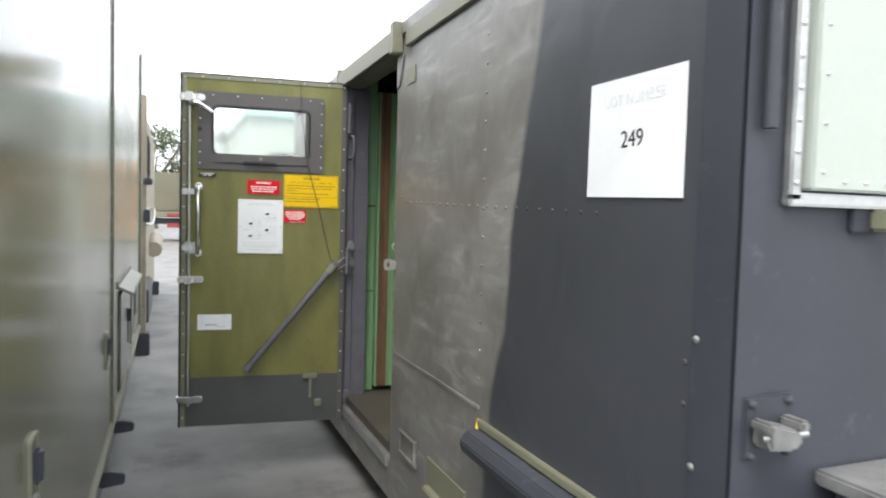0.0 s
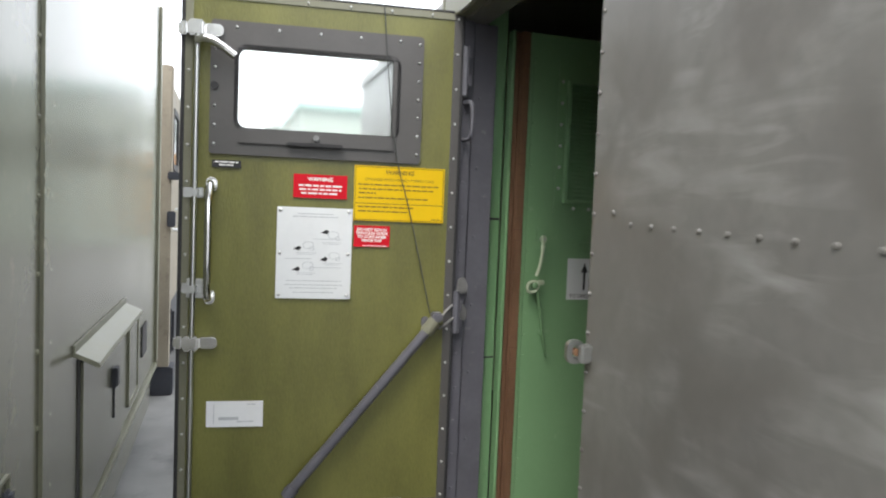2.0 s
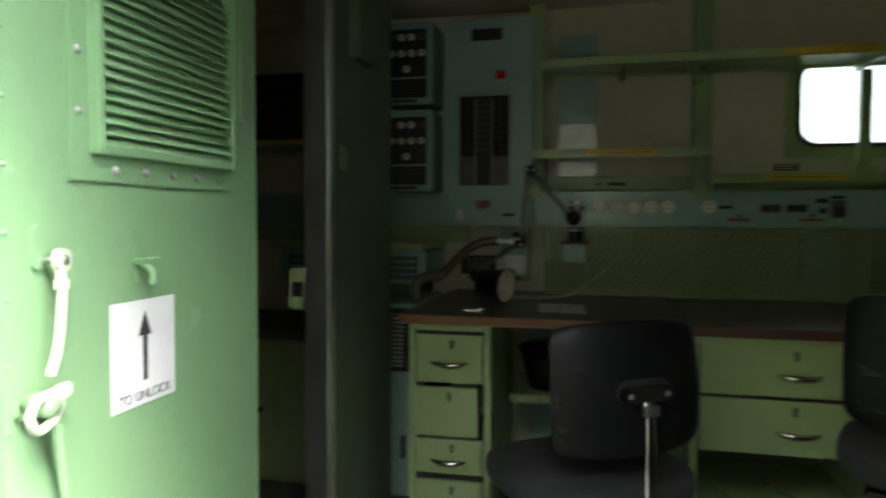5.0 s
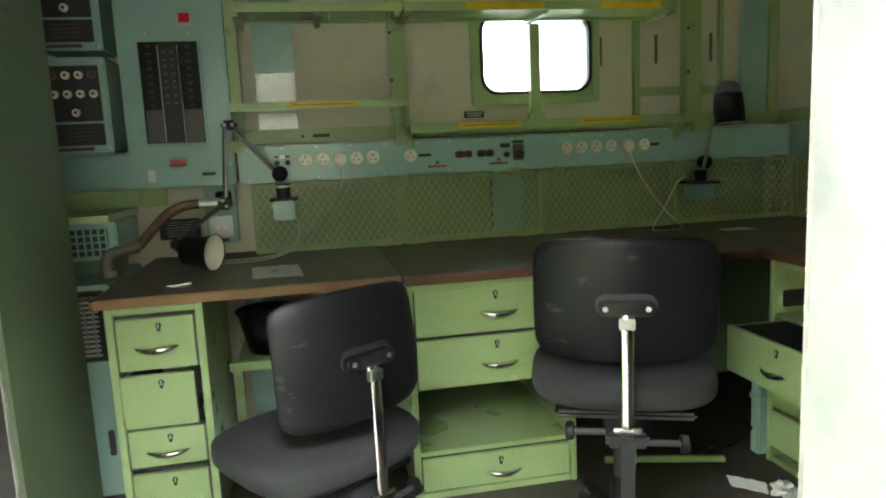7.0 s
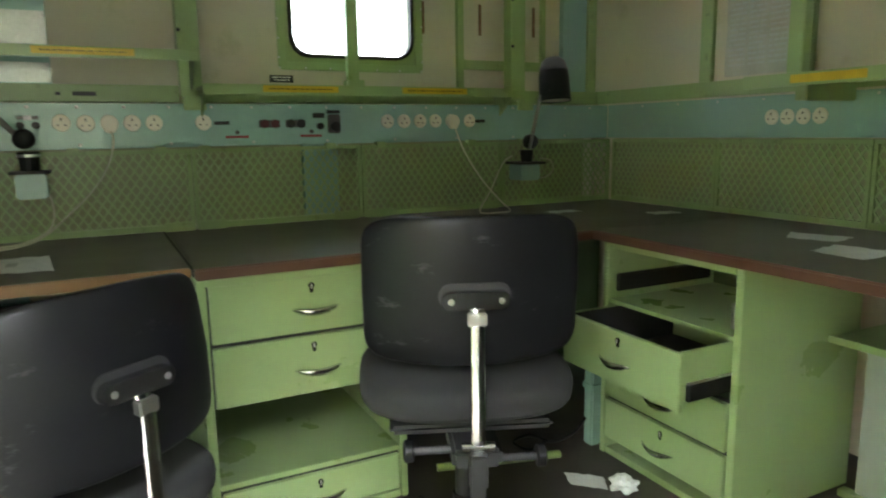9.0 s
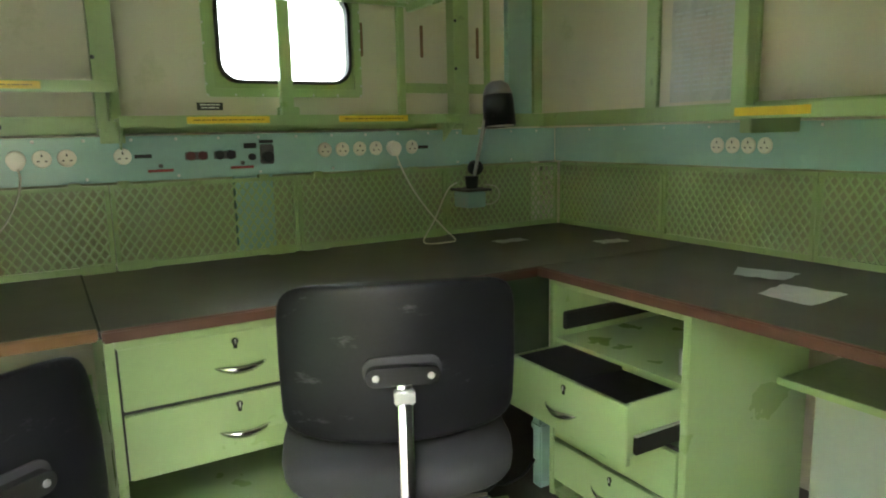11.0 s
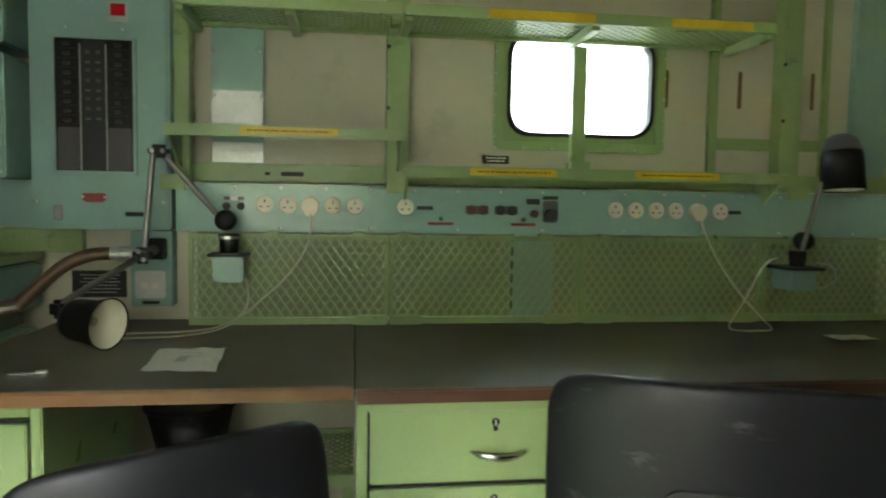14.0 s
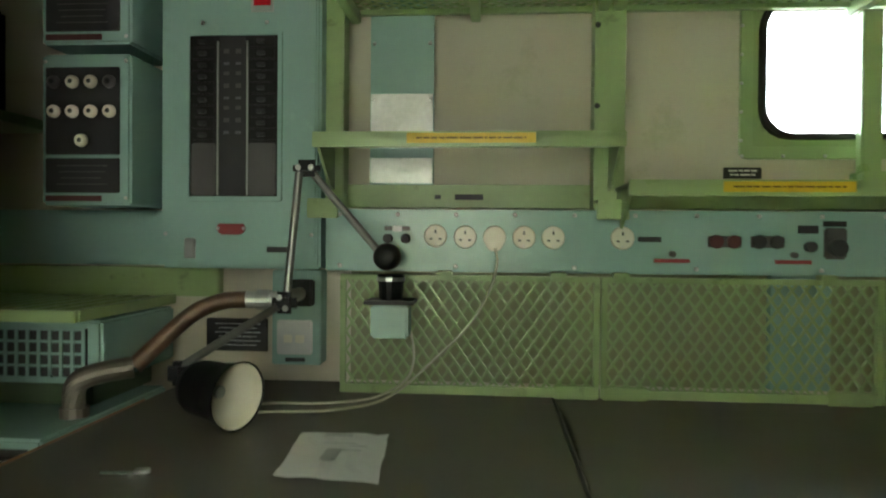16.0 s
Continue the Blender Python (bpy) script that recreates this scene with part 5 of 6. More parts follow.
part("small_knob", rod((3.108, 2.432, 1.502), (3.1248, 2.432, 1.502), 0.012), INK, dial)
for y in (2.733, 2.466):
    rl = thing("red_label", (3.124, y, 1.468), "dull red label strip below an indicator", "label", "red label strips")
    part("strip", box((3.1232, y - 0.040, 1.463, 3.1248, y + 0.040, 1.472)), LABEL_RED, rl)
    part("indicator", rod((3.112, y, 1.483), (3.1248, y, 1.483), 0.007), WINDOW_GREY, rl)


def mesh_panel(m, w, h, base="expanded metal guard panel", pitch=0.030, rise=0.043):
    """A framed diamond mesh, local x to the right and y up from its lower left corner."""
    g = thing("mesh_guard", m.translation, "green expanded-metal guard panel in a painted frame", "guard panel", "mesh guards above the desk")
    b = 0.013
    part("frame", box((0, 0, 0, b, h, 0.012), (w - b, 0, 0, w, h, 0.012), (b, 0, 0, w - b, b + 0.008, 0.012), (b, h - b, 0, w - b, h, 0.012)), RAIL_GREEN, g)
    fr = g.children[0]
    bm = bmesh.new()
    n = int((w - 2 * b) / pitch) + 1
    k = int((h - 2 * b) / rise) + 2
    t = 0.0029
    for sgn in (-1, 1):
        for i in range(-2 * k, n + 2 * k):
            x0 = b + i * pitch
            # a slanted strand clipped to the frame
            y_lo, y_hi = b, h - b
            run = sgn * pitch / rise
            xa, xb = x0, x0 + run * (y_hi - y_lo)
            pa, pb = 0.0, 1.0
            lo, hi = b, w - b
            if abs(xb - xa) > 1e-9:
                ta, tb2 = (lo - xa) / (xb - xa), (hi - xa) / (xb - xa)
                pa, pb = max(pa, min(ta, tb2)), min(pb, max(ta, tb2))
            if pb - pa < 0.02:
                continue
            p, q = Vector((xa + (xb - xa) * pa, y_lo + (y_hi - y_lo) * pa)), Vector((xa + (xb - xa) * pb, y_lo + (y_hi - y_lo) * pb))
            d = (q - p).normalized()
            s = Vector((-d.y, d.x)) * t
            z0, z1 = (0.003, 0.007) if sgn > 0 else (0.0035, 0.0075)
            vs = [bm.verts.new((c.x, c.y, z)) for z in (z0, z1) for c in (p - s, q - s, q + s, p + s)]
            for f in ((4, 5, 6, 7), (0, 1, 5, 4), (3, 7, 6, 2)):
                bm.faces.new([vs[j] for j in f])
    me = bpy.data.meshes.new("mesh")
    bm.to_mesh(me)
    bm.free()
    me.materials.append(GREEN)
    o = new("mesh", me)
    o.parent = g
    # both meshes are local to the panel
    fr.data.transform(Matrix.Translation(m.translation))
    g.matrix_world = m
    return g


for y0, y1 in ((3.493, 2.897), (2.893, 2.282), (2.278, 1.655), (1.651, END_IN + 0.03)):
    mesh_panel(facing_in(3.112, y0, DESK_Z + 0.004), y0 - y1, 0.276)
for x0, x1 in ((3.09, 2.50), (2.496, 1.905), (1.901, 1.31)):
    mesh_panel(facing_north(x0, END_IN + 0.012, DESK_Z + 0.004), x0 - x1, 0.276)
OLIVE_BACK = material("olive_backing_board", (0.25, 0.27, 0.155), 0.6, vary=0.12, scale=4, grain=110, bump=0.06)
structure("guard_backing", box((3.255, 1.10, DESK_Z + 0.002, 3.2685, 2.328, 1.434)), OLIVE_BACK, "dull green backing board behind the guards")
structure("guard_backing_end", box((3.255, 2.472, DESK_Z + 0.002, 3.2685, 3.50, 1.434)), OLIVE_BACK, "dull green backing board behind the guards")
structure("guard_backing_wing", box((1.0, END_IN + 0.0005, DESK_Z + 0.002, 3.10, END_IN + 0.006, 1.434)), OLIVE_BACK, "dull green backing board behind the guards")
structure("guard_clips", box(*[(3.094, y - 0.018, 1.418, 3.1245, y + 0.018, 1.440) for y in (3.25, 2.99, 2.85, 2.40, 2.20, 1.80, 1.55)], *[(3.094, y - 0.05, DESK_Z + 0.001, 3.099, y + 0.05, DESK_Z + 0.034) for y in (2.95, 2.84, 2.35, 2.22, 1.72)], bevel=0.003), RAIL_GREEN, "green retaining clips")
structure("back_panel_teal", box((3.235, 2.33, 1.155, 3.2685, 2.47, 1.434)), TEAL, "teal backing strip")
structure("back_panel_upper", box((3.235, 3.29, 1.60, 3.2445, 3.45, 2.25)), TEAL, "teal backing strip")
structure("back_panel_corner", box((3.235, 1.11, 1.60, 3.268, 1.24, CEIL_Z)), TEAL, "teal backing strip")
structure("back_rail", box((3.225, END_IN + 0.001, 1.590, 3.2685, 3.60, 1.648), bevel=0.003), RAIL_GREEN, "green rail above the trunking")
structure("wing_rail", box((0.98, END_IN + 0.0005, 1.590, 3.22, 1.056, 1.648), bevel=0.003), RAIL_GREEN, "green rail above the trunking")
tag = thing("rail_labels", (3.224, 3.2, 1.62), "black labels and studs on the green rail", "label")
part("label", box((3.2225, 3.165, 1.610, 3.2248, 3.235, 1.624), (3.2225, 3.27, 1.612, 3.2248, 3.285, 1.622)), INK, tag)
sheet = thing("bright_plate", (3.234, 3.37, 1.8), "bare aluminium cover plates over teal strip", "cover plate")
part("plate", box((3.2315, 3.292, 1.745, 3.2348, 3.448, 1.875), (3.2315, 3.292, 1.652, 3.2348, 3.448, 1.715), bevel=0.001), GALV, sheet)
part("screw", heads([(-3.44, 1.86), (-3.30, 1.86), (-3.44, 1.76), (-3.30, 1.76), (-3.44, 2.0), (-3.30, 2.0)], 0.005, facing_in(3.2315, 0, 0)), STEEL, sheet)

def diamond_sheet(x0, x1, y0, y1, z, nx, dy, w, mat, parent):
    """Flat expanded metal: zigzag strands between x0 and x1."""
    bm = bmesh.new()
    dx = (x1 - x0) / nx
    for k in range(int((y1 - y0) / dy)):
        ya = y0 + k * dy
        for i in range(nx):
            xa = x0 + dx * i
            for s in (0, 1):
                p, q = Vector((xa, ya + dy * s, z)), Vector((xa + dx, ya + dy * (1 - s), z))
                d = (q - p).cross(Vector((0, 0, 1))).normalized() * w
                lo = [bm.verts.new(c + Vector((0, 0, 0.0006 * s))) for c in (p - d, q - d, q + d, p + d)]
                hi = [bm.verts.new(c + Vector((0, 0, 0.003 + 0.0006 * s))) for c in (p - d, q - d, q + d, p + d)]
                bm.faces.new(lo[::-1])
                bm.faces.new(hi)
                bm.faces.new((lo[0], lo[1], hi[1], hi[0]))
                bm.faces.new((lo[2], lo[3], hi[3], hi[2]))
    return part("mesh", bm, mat, parent)


# uprights and shelves
for y in (3.54, 2.868, 1.525):
    up = thing("shelf_upright", (3.15, y, 1.6), "green slotted steel shelf upright", "upright", "shelf uprights")
    part("post", box((3.17, y - 0.036, 1.585, 3.234, y + 0.036, CEIL_Z - 0.002), bevel=0.003), RAIL_GREEN, up)
    part("foot_plate", box((3.108, y - 0.036, 1.560, 3.1245, y + 0.036, 1.600), (3.108, y - 0.036, 1.600, 3.17, y + 0.036, 1.606), bevel=0.002), RAIL_GREEN, up)
    for z in (1.83, 2.02):
        part("stud", heads([(-y - 0.03, z)], 0.007, facing_in(3.17, 0, 0), 0.006), INK, up)


def shelf(label, y0, y1, z, strips, x=3.0):
    s = thing("wall_shelf", (3.1, (y0 + y1) / 2, z), label, "shelf", "green wall shelves")
    part("board", box((x, y0, z - 0.004, 3.169, y1, z + 0.004), (x, y0, z - 0.024, x + 0.010, y1, z + 0.010), bevel=0.002), GREEN, s)
    for a, b in strips:
        st = part("yellow_strip", box((x - 0.0016, a, z - 0.016, x - 0.0002, b, z + 0.006)), YELLOW_STRIP, s)
        part("lettering", bars([(-(a + b) / 2, z - 0.005, (b - a) * 0.85, 0.004)], facing_in(x - 0.0016, 0, 0), 0.0004), YELLOW_INK, st)
    for yy in (y0 + 0.005, y1 - 0.011):
        part("end_bracket", outline([(0, 0), (0.168, 0), (0.168, -0.10), (0.12, -0.09)], 0.006, Matrix(((1, 0, 0, x + 0.002), (0, 0, 1, yy), (0, 1, 0, z - 0.005), (0, 0, 0, 1)))), RAIL_GREEN, s)
    return s


shelf("green steel wall shelf with a yellow label strip", 2.86, 3.535, 1.735, [(3.05, 3.327)])
shelf("long green steel wall shelf below the window", 1.64, 2.855, 1.632, [(2.396, 2.661), (1.874, 2.148)])
for y0, y1, strips in ((2.875, 3.50, []), (1.72, 2.862, [(2.30, 2.62), (1.80, 2.06)])):
    us2 = thing("mesh_shelf", (3.1, (y0 + y1) / 2, 2.09), "green expanded-metal luggage shelf seen from below", "shelf", "upper mesh shelves")
    part("front_rail", box((2.97, y0, 2.066, 2.985, y1, 2.100), bevel=0.002), GREEN, us2)
    for a, b in strips:
        part("yellow_strip", box((2.9682, a, 2.070, 2.9698, b, 2.096)), YELLOW_STRIP, us2)
    for yy in (y0, (y0 + y1) / 2 - 0.012, y1 - 0.024):
        part("arm", box((2.985, yy, 2.052, 3.24, yy + 0.024, 2.080), bevel=0.002), GREEN, us2)
    part("back_angle", box((3.222, y0 + 0.025, 2.070, 3.24, y1 - 0.025, 2.082), bevel=0.002), GREEN, us2)
    diamond_sheet(2.986, 3.236, y0 + 0.004, y1 - 0.004, 2.083, 8, 0.036, 0.0042, GREEN, us2)
diamond_sheet(*UNDER_MESH, 10, 0.030, 0.0035, RAIL_GREEN, us)
strut = thing("window_strut", (3.1, 2.26, 1.63), "green steel strut between the shelves in front of the window", "strut")
part("strut", box((3.180, 2.248, 1.637, 3.210, 2.294, 2.051), bevel=0.003), GREEN, strut)
part("strut_foot", box((3.150, 2.238, 1.637, 3.216, 2.304, 1.675), bevel=0.003), GREEN, strut)

# window
win = structure("window_1", ring(0.60, 0.44, 0.02, 0.030, 0.012, facing_in(FAR_IN, 2.24, 1.935)), GREEN, "green window surround with a black gasket")
part("frame_plate", ring(0.538, 0.378, 0.004, 0.020, 0.006, facing_in(FAR_IN, 2.24, 1.935)), RAIL_GREEN, win)
for sy in (-1, 1):
    for sz in (-1, 1):
        cy, cz = 2.24 + sy * 0.255, 1.935 + sz * 0.172
        fan = [(0, 0)] + [(0.078 - 0.078 * math.sin(q * math.pi / 16), 0.078 - 0.078 * math.cos(q * math.pi / 16)) for q in range(9)]
        fan = [(sy * u, -sz * v) for u, v in fan]
        part("corner_plate", outline(fan, 0.008, facing_in(FAR_IN + 0.005, cy, cz)), RAIL_GREEN, win)
part("gasket", ring(0.512, 0.345, 0.075, 0.013, 0.030, facing_in(FAR_IN + 0.006, 2.24, 1.935)), BREAKER, win)
g = part("pane", box((FAR_OUT - 0.03, WIN_Y0, WIN_Z0, FAR_OUT - 0.026, WIN_Y1, WIN_Z1)), GLASS, win)
part("frame_screw", heads([(-2.535 + 0.098 * k, 1.722) for k in range(7)] + [(-1.943, 1.76 + 0.07 * k) for k in range(6)] + [(-2.538, 1.76 + 0.07 * k) for k in range(6)], 0.0045, facing_in(FAR_IN - 0.012, 0, 0)), STEEL, win)
wl = thing("window_label", (3.26, 2.52, 1.69), "black label below the window", "label")
part("label", box((3.264, 2.485, 1.668, 3.2695, 2.575, 1.695)), INK, wl)
part("lettering", bars([(-2.53, 1.687, 0.07, 0.004), (-2.53, 1.677, 0.06, 0.004)], facing_in(3.264, 0, 0)), WHITE_INK, wl)
# wall battens beside the window
structure("wall_battens", box((3.245, 1.750, 1.65, 3.2695, 1.780, CEIL_Z), (3.245, 1.330, 1.65, 3.2695, 1.352, CEIL_Z), (3.245, 1.352, 1.735, 3.2695, 1.750, 1.775), (3.245, 1.04, 1.65, 3.2695, 1.09, CEIL_Z), bevel=0.003), RAIL_GREEN, "green wall battens")
structure("wing_battens", box((2.545, END_IN + 0.0005, 1.648, 2.605, 1.06, CEIL_Z), (2.13, END_IN + 0.0005, 1.648, 2.19, 1.06, CEIL_Z), (1.55, END_IN + 0.0005, 1.648, 1.61, 1.06, CEIL_Z), bevel=0.003), RAIL_GREEN, "green wall battens")
for y, z in ((1.932, 1.94), (1.66, 1.945), (1.383, 1.95)):
    sl = thing("panel_grip", (3.262, y, z), "narrow dark finger slot on the cream panel", "grip", "panel grips")
    part("slot", outline(rounded(0.014, 0.13, 0.006), 0.005, facing_in(3.2695, y, z), 0.001), BROWN_SEAL, sl)
notice = thing("wall_notice", (2.36, 1.05, 1.8), "creased grey printed notice pinned to the end wall", "notice")
bm = bmesh.new()
gr = [[bm.verts.new((2.495 - 0.28 * i / 8, 1.044 + 0.003 * math.sin(i * 1.9 + j * 1.3), 1.66 + 0.36 * j / 8)) for i in range(9)] for j in range(9)]
for j in range(8):
    for i in range(8):
        bm.faces.new((gr[j][i], gr[j][i + 1], gr[j + 1][i + 1], gr[j + 1][i]))
ext = bmesh.ops.extrude_face_region(bm, geom=bm.faces[:])
bmesh.ops.translate(bm, verts=[v for v in ext["geom"] if isinstance(v, bmesh.types.BMVert)], vec=(0, -0.0008, 0))
part("sheet", bm, material("grey_print", (0.42, 0.43, 0.40), 0.3, vary=0.2, scale=9, grain=90, bump=0.1), notice)
part("lettering", bars([(-2.44 + 0.085 * i, 1.70 + 0.018 * k, 0.07, 0.007) for i in range(3) for k in range(16)], facing_north(0, 1.0485, 0), 0.0006), faint, notice)
ws = thing("wing_shelf", (1.9, 1.2, 1.62), "green shelf on the end wall with a yellow strip", "shelf")
part("board", box((0.98, 1.062, 1.606, 2.155, 1.35, 1.618), (0.98, 1.342, 1.590, 2.155, 1.352, 1.628), bevel=0.002), GREEN, ws)
part("yellow_strip", box((1.763, 1.3522, 1.598, 1.989, 1.3535, 1.622)), YELLOW_STRIP, ws)
part("bracket", box((1.97, 1.0625, 1.55, 2.01, 1.30, 1.605), bevel=0.003), RAIL_GREEN, ws)
part("hanger", box((1.965, 1.30, 1.628, 2.015, 1.34, CEIL_Z), bevel=0.003), GREEN, ws)

# ---- distribution board and fuse boxes ----
sb = thing("distribution_board", (3.05, 3.65, 1.435), "tall teal distribution board with two columns of breakers", "distribution board")
part("cabinet", box((3.122, 3.547, 1.438, 3.234, 3.937, 2.318), bevel=0.006), TEAL, sb)
part("front_cover", box((3.112, 3.553, 1.446, 3.1215, 3.931, 2.310), bevel=0.004), TEAL, sb)
part("cover_frame", ring(0.234, 0.400, 0.006, 0.010, 0.008, facing_in(3.112, 3.753, 1.798)), TEAL, sb)
bp2 = part("breaker_panel", box((3.1095, 3.645, 1.610, 3.1118, 3.861, 1.988)), BREAKER, sb)
for y in (3.7195, 3.791):
    part("divider", box((3.104, y - 0.0015, 1.612, 3.1094, y + 0.0015, 1.975)), GREY_LIGHT, bp2, "thin white divider")
for y0, y1 in ((3.795, 3.853), (3.650, 3.716)):
    part("blank_cover", box((3.100, y0, 1.612, 3.1094, y1, 1.735), bevel=0.003), WINDOW_GREY, bp2)
    for k in range(9):
        z = 1.740 + 0.0272 * k
        br = part("breaker", box((3.101, y0, z, 3.1094, y1, z + 0.0256), bevel=0.003), BREAKER, bp2)
        part("toggle", box((3.089, (y0 + y1) / 2 - 0.010, z + 0.008, 3.1005, (y0 + y1) / 2 + 0.010, z + 0.018), bevel=0.002), INK, br)
part("label_column", box((3.106, 3.724, 1.612, 3.1094, 3.787, 1.985), bevel=0.001), INK, bp2)
for x in (-3.770, -3.741):
    for k in range(8):
        part("index_mark", bars([(x, 1.76 + 0.027 * k + 0.002 * ((k * 7) % 3), 0.013, 0.006 + 0.004 * ((k * 5) % 3) / 2)], facing_in(3.106, 0, 0)), WINDOW_GREY if k % 3 else FRAME_GREY, bp2)
part("plate_screw", heads([(-3.790, 1.534), (-3.728, 1.534)], 0.004, facing_in(3.109, 0, 0)), STEEL, sb)
part("red_plate", outline([(-0.030, -0.010), (-0.036, 0), (-0.030, 0.011), (0.030, 0.011), (0.036, 0), (0.030, -0.010), (0.022, -0.015), (-0.022, -0.015)], 0.003, facing_in(3.112, 3.759, 1.534)), LABEL_RED, sb)
part("label_holder", box((3.1085, 3.658, 2.043, 3.1118, 3.712, 2.099)), GREY_LIGHT, sb)
part("red_label", box((3.107, 3.665, 2.058, 3.1084, 3.705, 2.092)), RED, sb)
part("top_label", box((3.1095, 3.68, 2.222, 3.1118, 3.81, 2.270)), INK, sb)
part("switch", box((3.108, 3.845, 1.462, 3.1118, 3.873, 1.510), bevel=0.003), STEEL, sb)
part("black_label", box((3.1095, 3.622, 1.478, 3.1118, 3.672, 1.491)), INK, sb)
part("cover_screw", heads([(-3.92, 1.52), (-3.565, 1.52), (-3.83, 2.02), (-3.675, 2.02)], 0.005, facing_in(3.112, 0, 0)), STEEL, sb)


def fuse_box(z):
    f = thing("fuse_box", (3.1, 4.07, z), "teal fuse box with a black fuse panel and white fuse caps", "fuse box", "fuse boxes")
    part("case", box((3.030, 3.962, z, 3.234, 4.175, z + 0.345), bevel=0.006), TEAL, f)
    pn = part("fuse_panel", box((3.0255, 3.986, z + 0.115, 3.0298, 4.163, z + 0.314), bevel=0.002), INK, f)
    for r, n in ((0.280, 4), (0.213, 4), (0.147, 1)):
        for k in range(n):
            y = (4.075 + 0.066 - 0.044 * k) if n > 1 else 4.075
            cap = part("fuse_cap", lathe([(0.0150, 0), (0.0145, 0.007), (0.0095, 0.011), (0.0005, 0.0112)], facing_in(3.0255, y, z + r), 16), IVORY if (k in (1, 2) or n == 1 or r < 0.25) else WINDOW_GREY, pn)
            part("cap_slot", rod((3.0138, y, z + r), (3.0142, y, z + r), 0.0055, seg=10), INK, cap)
    part("lower_panel", box((3.0255, 3.986, z + 0.028, 3.0298, 4.163, z + 0.107), bevel=0.002), INK, f)
    part("lettering", bars([(-4.075, z + 0.090 - 0.014 * k, 0.12 - 0.01 * (k % 3), 0.0022) for k in range(4)], facing_in(3.0255, 0, 0)), WINDOW_GREY, f)
    part("red_strip", box((3.0268, 4.03, z + 0.009, 3.0298, 4.163, z + 0.022)), MAROON, f)
    part("corner_screw", heads([(-3.973, z + 0.328), (-4.165, z + 0.328), (-3.973, z + 0.017)], 0.0045, facing_in(3.030, 0, 0)), STEEL, f)
    return f


fuse_box(1.583)
fuse_box(1.950)

# ---- heater corner ----
sg = thing("slatted_shelf", (2.9, 4.2, 1.35), "green slatted steel shelf over the air unit", "shelf")
part("frame", box((2.806, 3.95, 1.342, 2.82, 4.6, 1.366), (2.82, 3.95, 1.342, 3.23, 3.962, 1.366), bevel=0.002), GREEN, sg)
for k in range(14):
    part("slat", box((2.82, 3.972 + 0.046 * k, 1.352, 3.23, 3.996 + 0.046 * k, 1.362), bevel=0.002), RAIL_GREEN, sg)
ac = thing("air_unit", (3.0, 4.2, 1.15), "teal air unit with a square-holed grille", "air unit")
part("case", box((2.905, 3.955, 1.20, 3.23, 4.6, 1.335), bevel=0.006), TEAL, ac)
part("foot", box((2.95, 4.0, 1.146, 3.2, 4.5, 1.199)), DARK_GREEN, ac)
gv = part("grille_void", box((2.8975, 3.985, 1.212, 2.9045, 4.56, 1.318)), INK, ac)
for k in range(24):
    part("grille_bar", box((2.8935, 3.985 + 0.0245 * k, 1.212, 2.8970, 3.992 + 0.0245 * k, 1.318)), TEAL, gv)
for k in range(5):
    part("grille_bar", box((2.8928, 3.985, 1.212 + 0.0255 * k, 2.8934, 4.56, 1.218 + 0.0255 * k)), TEAL, gv)
hc = thing("heater_cabinet", (2.95, 4.2, FLOOR_Z), "teal heater cabinet beside the desk", "cabinet")
part("case", box((2.70, 3.945, FLOOR_Z, 3.17, 4.26, 1.144), bevel=0.006), TEAL, hc)
vg = part("side_vent", box((2.690, 3.962, 0.885, 2.6995, 4.245, 1.128), bevel=0.004), INK, hc)
part("vent_frame", ring(0.262, 0.226, 0.004, 0.016, 0.006, facing_in(2.690, 4.1035, 1.0065)), BREAKER, vg)
for k in range(13):
    part("louvre", box((2.684, 3.982, 0.905 + 0.0165 * k, 2.6895, 4.225, 0.9125 + 0.0165 * k)), GALV, vg)
for k in range(9):
    part("vent_bar", box((2.682, 3.995 + 0.027 * k, 0.903, 2.6838, 4.001 + 0.027 * k, 1.112)), GALV_DULL, vg)
part("latch", box((2.690, 3.98, 0.55, 2.6995, 4.0, 0.64), bevel=0.003), INK, hc)
COPPER = material("tarnished_brass", (0.12, 0.075, 0.045), 0.45, 0.3, vary=0.3, scale=12, grain=60, bump=0.1, second=(0.10, 0.075, 0.06), amount=0.15, spots=20)
DULL = material("dull_grey_metal", (0.19, 0.17, 0.14), 0.5, 0.7, vary=0.25, scale=14, grain=60, bump=0.15)
ph = thing("heater_pipe", (2.8, 4.0, 1.14), "tarnished brown hose with a grey elbow fitting", "pipe")
part("elbow", pipe([(2.86, 3.985, 1.146), (2.86, 3.985, 1.20), (2.868, 3.970, 1.222), (2.89, 3.935, 1.232), (2.915, 3.89, 1.238)], 0.022, 14), DULL, ph)
part("elbow_collar", rod((2.86, 3.985, 1.1445), (2.86, 3.985, 1.165), 0.028), DULL, ph)
part("hose", pipe([(2.915, 3.89, 1.238), (2.945, 3.85, 1.285), (2.975, 3.79, 1.345), (2.99, 3.73, 1.372), (3.0, 3.68, 1.376)], 0.0185, 14), COPPER, ph, smooth=True)
part("hose_end", rod((3.0, 3.685, 1.376), (3.005, 3.60, 1.376), 0.018), STEEL, ph)
part("coupling", rod((3.002, 3.655, 1.376), (3.003, 3.625, 1.376), 0.022), GALV, ph)
part("pipe_bracket", box((3.17, 3.58, 1.345, 3.2045, 3.64, 1.41), bevel=0.004), BREAKER, ph)
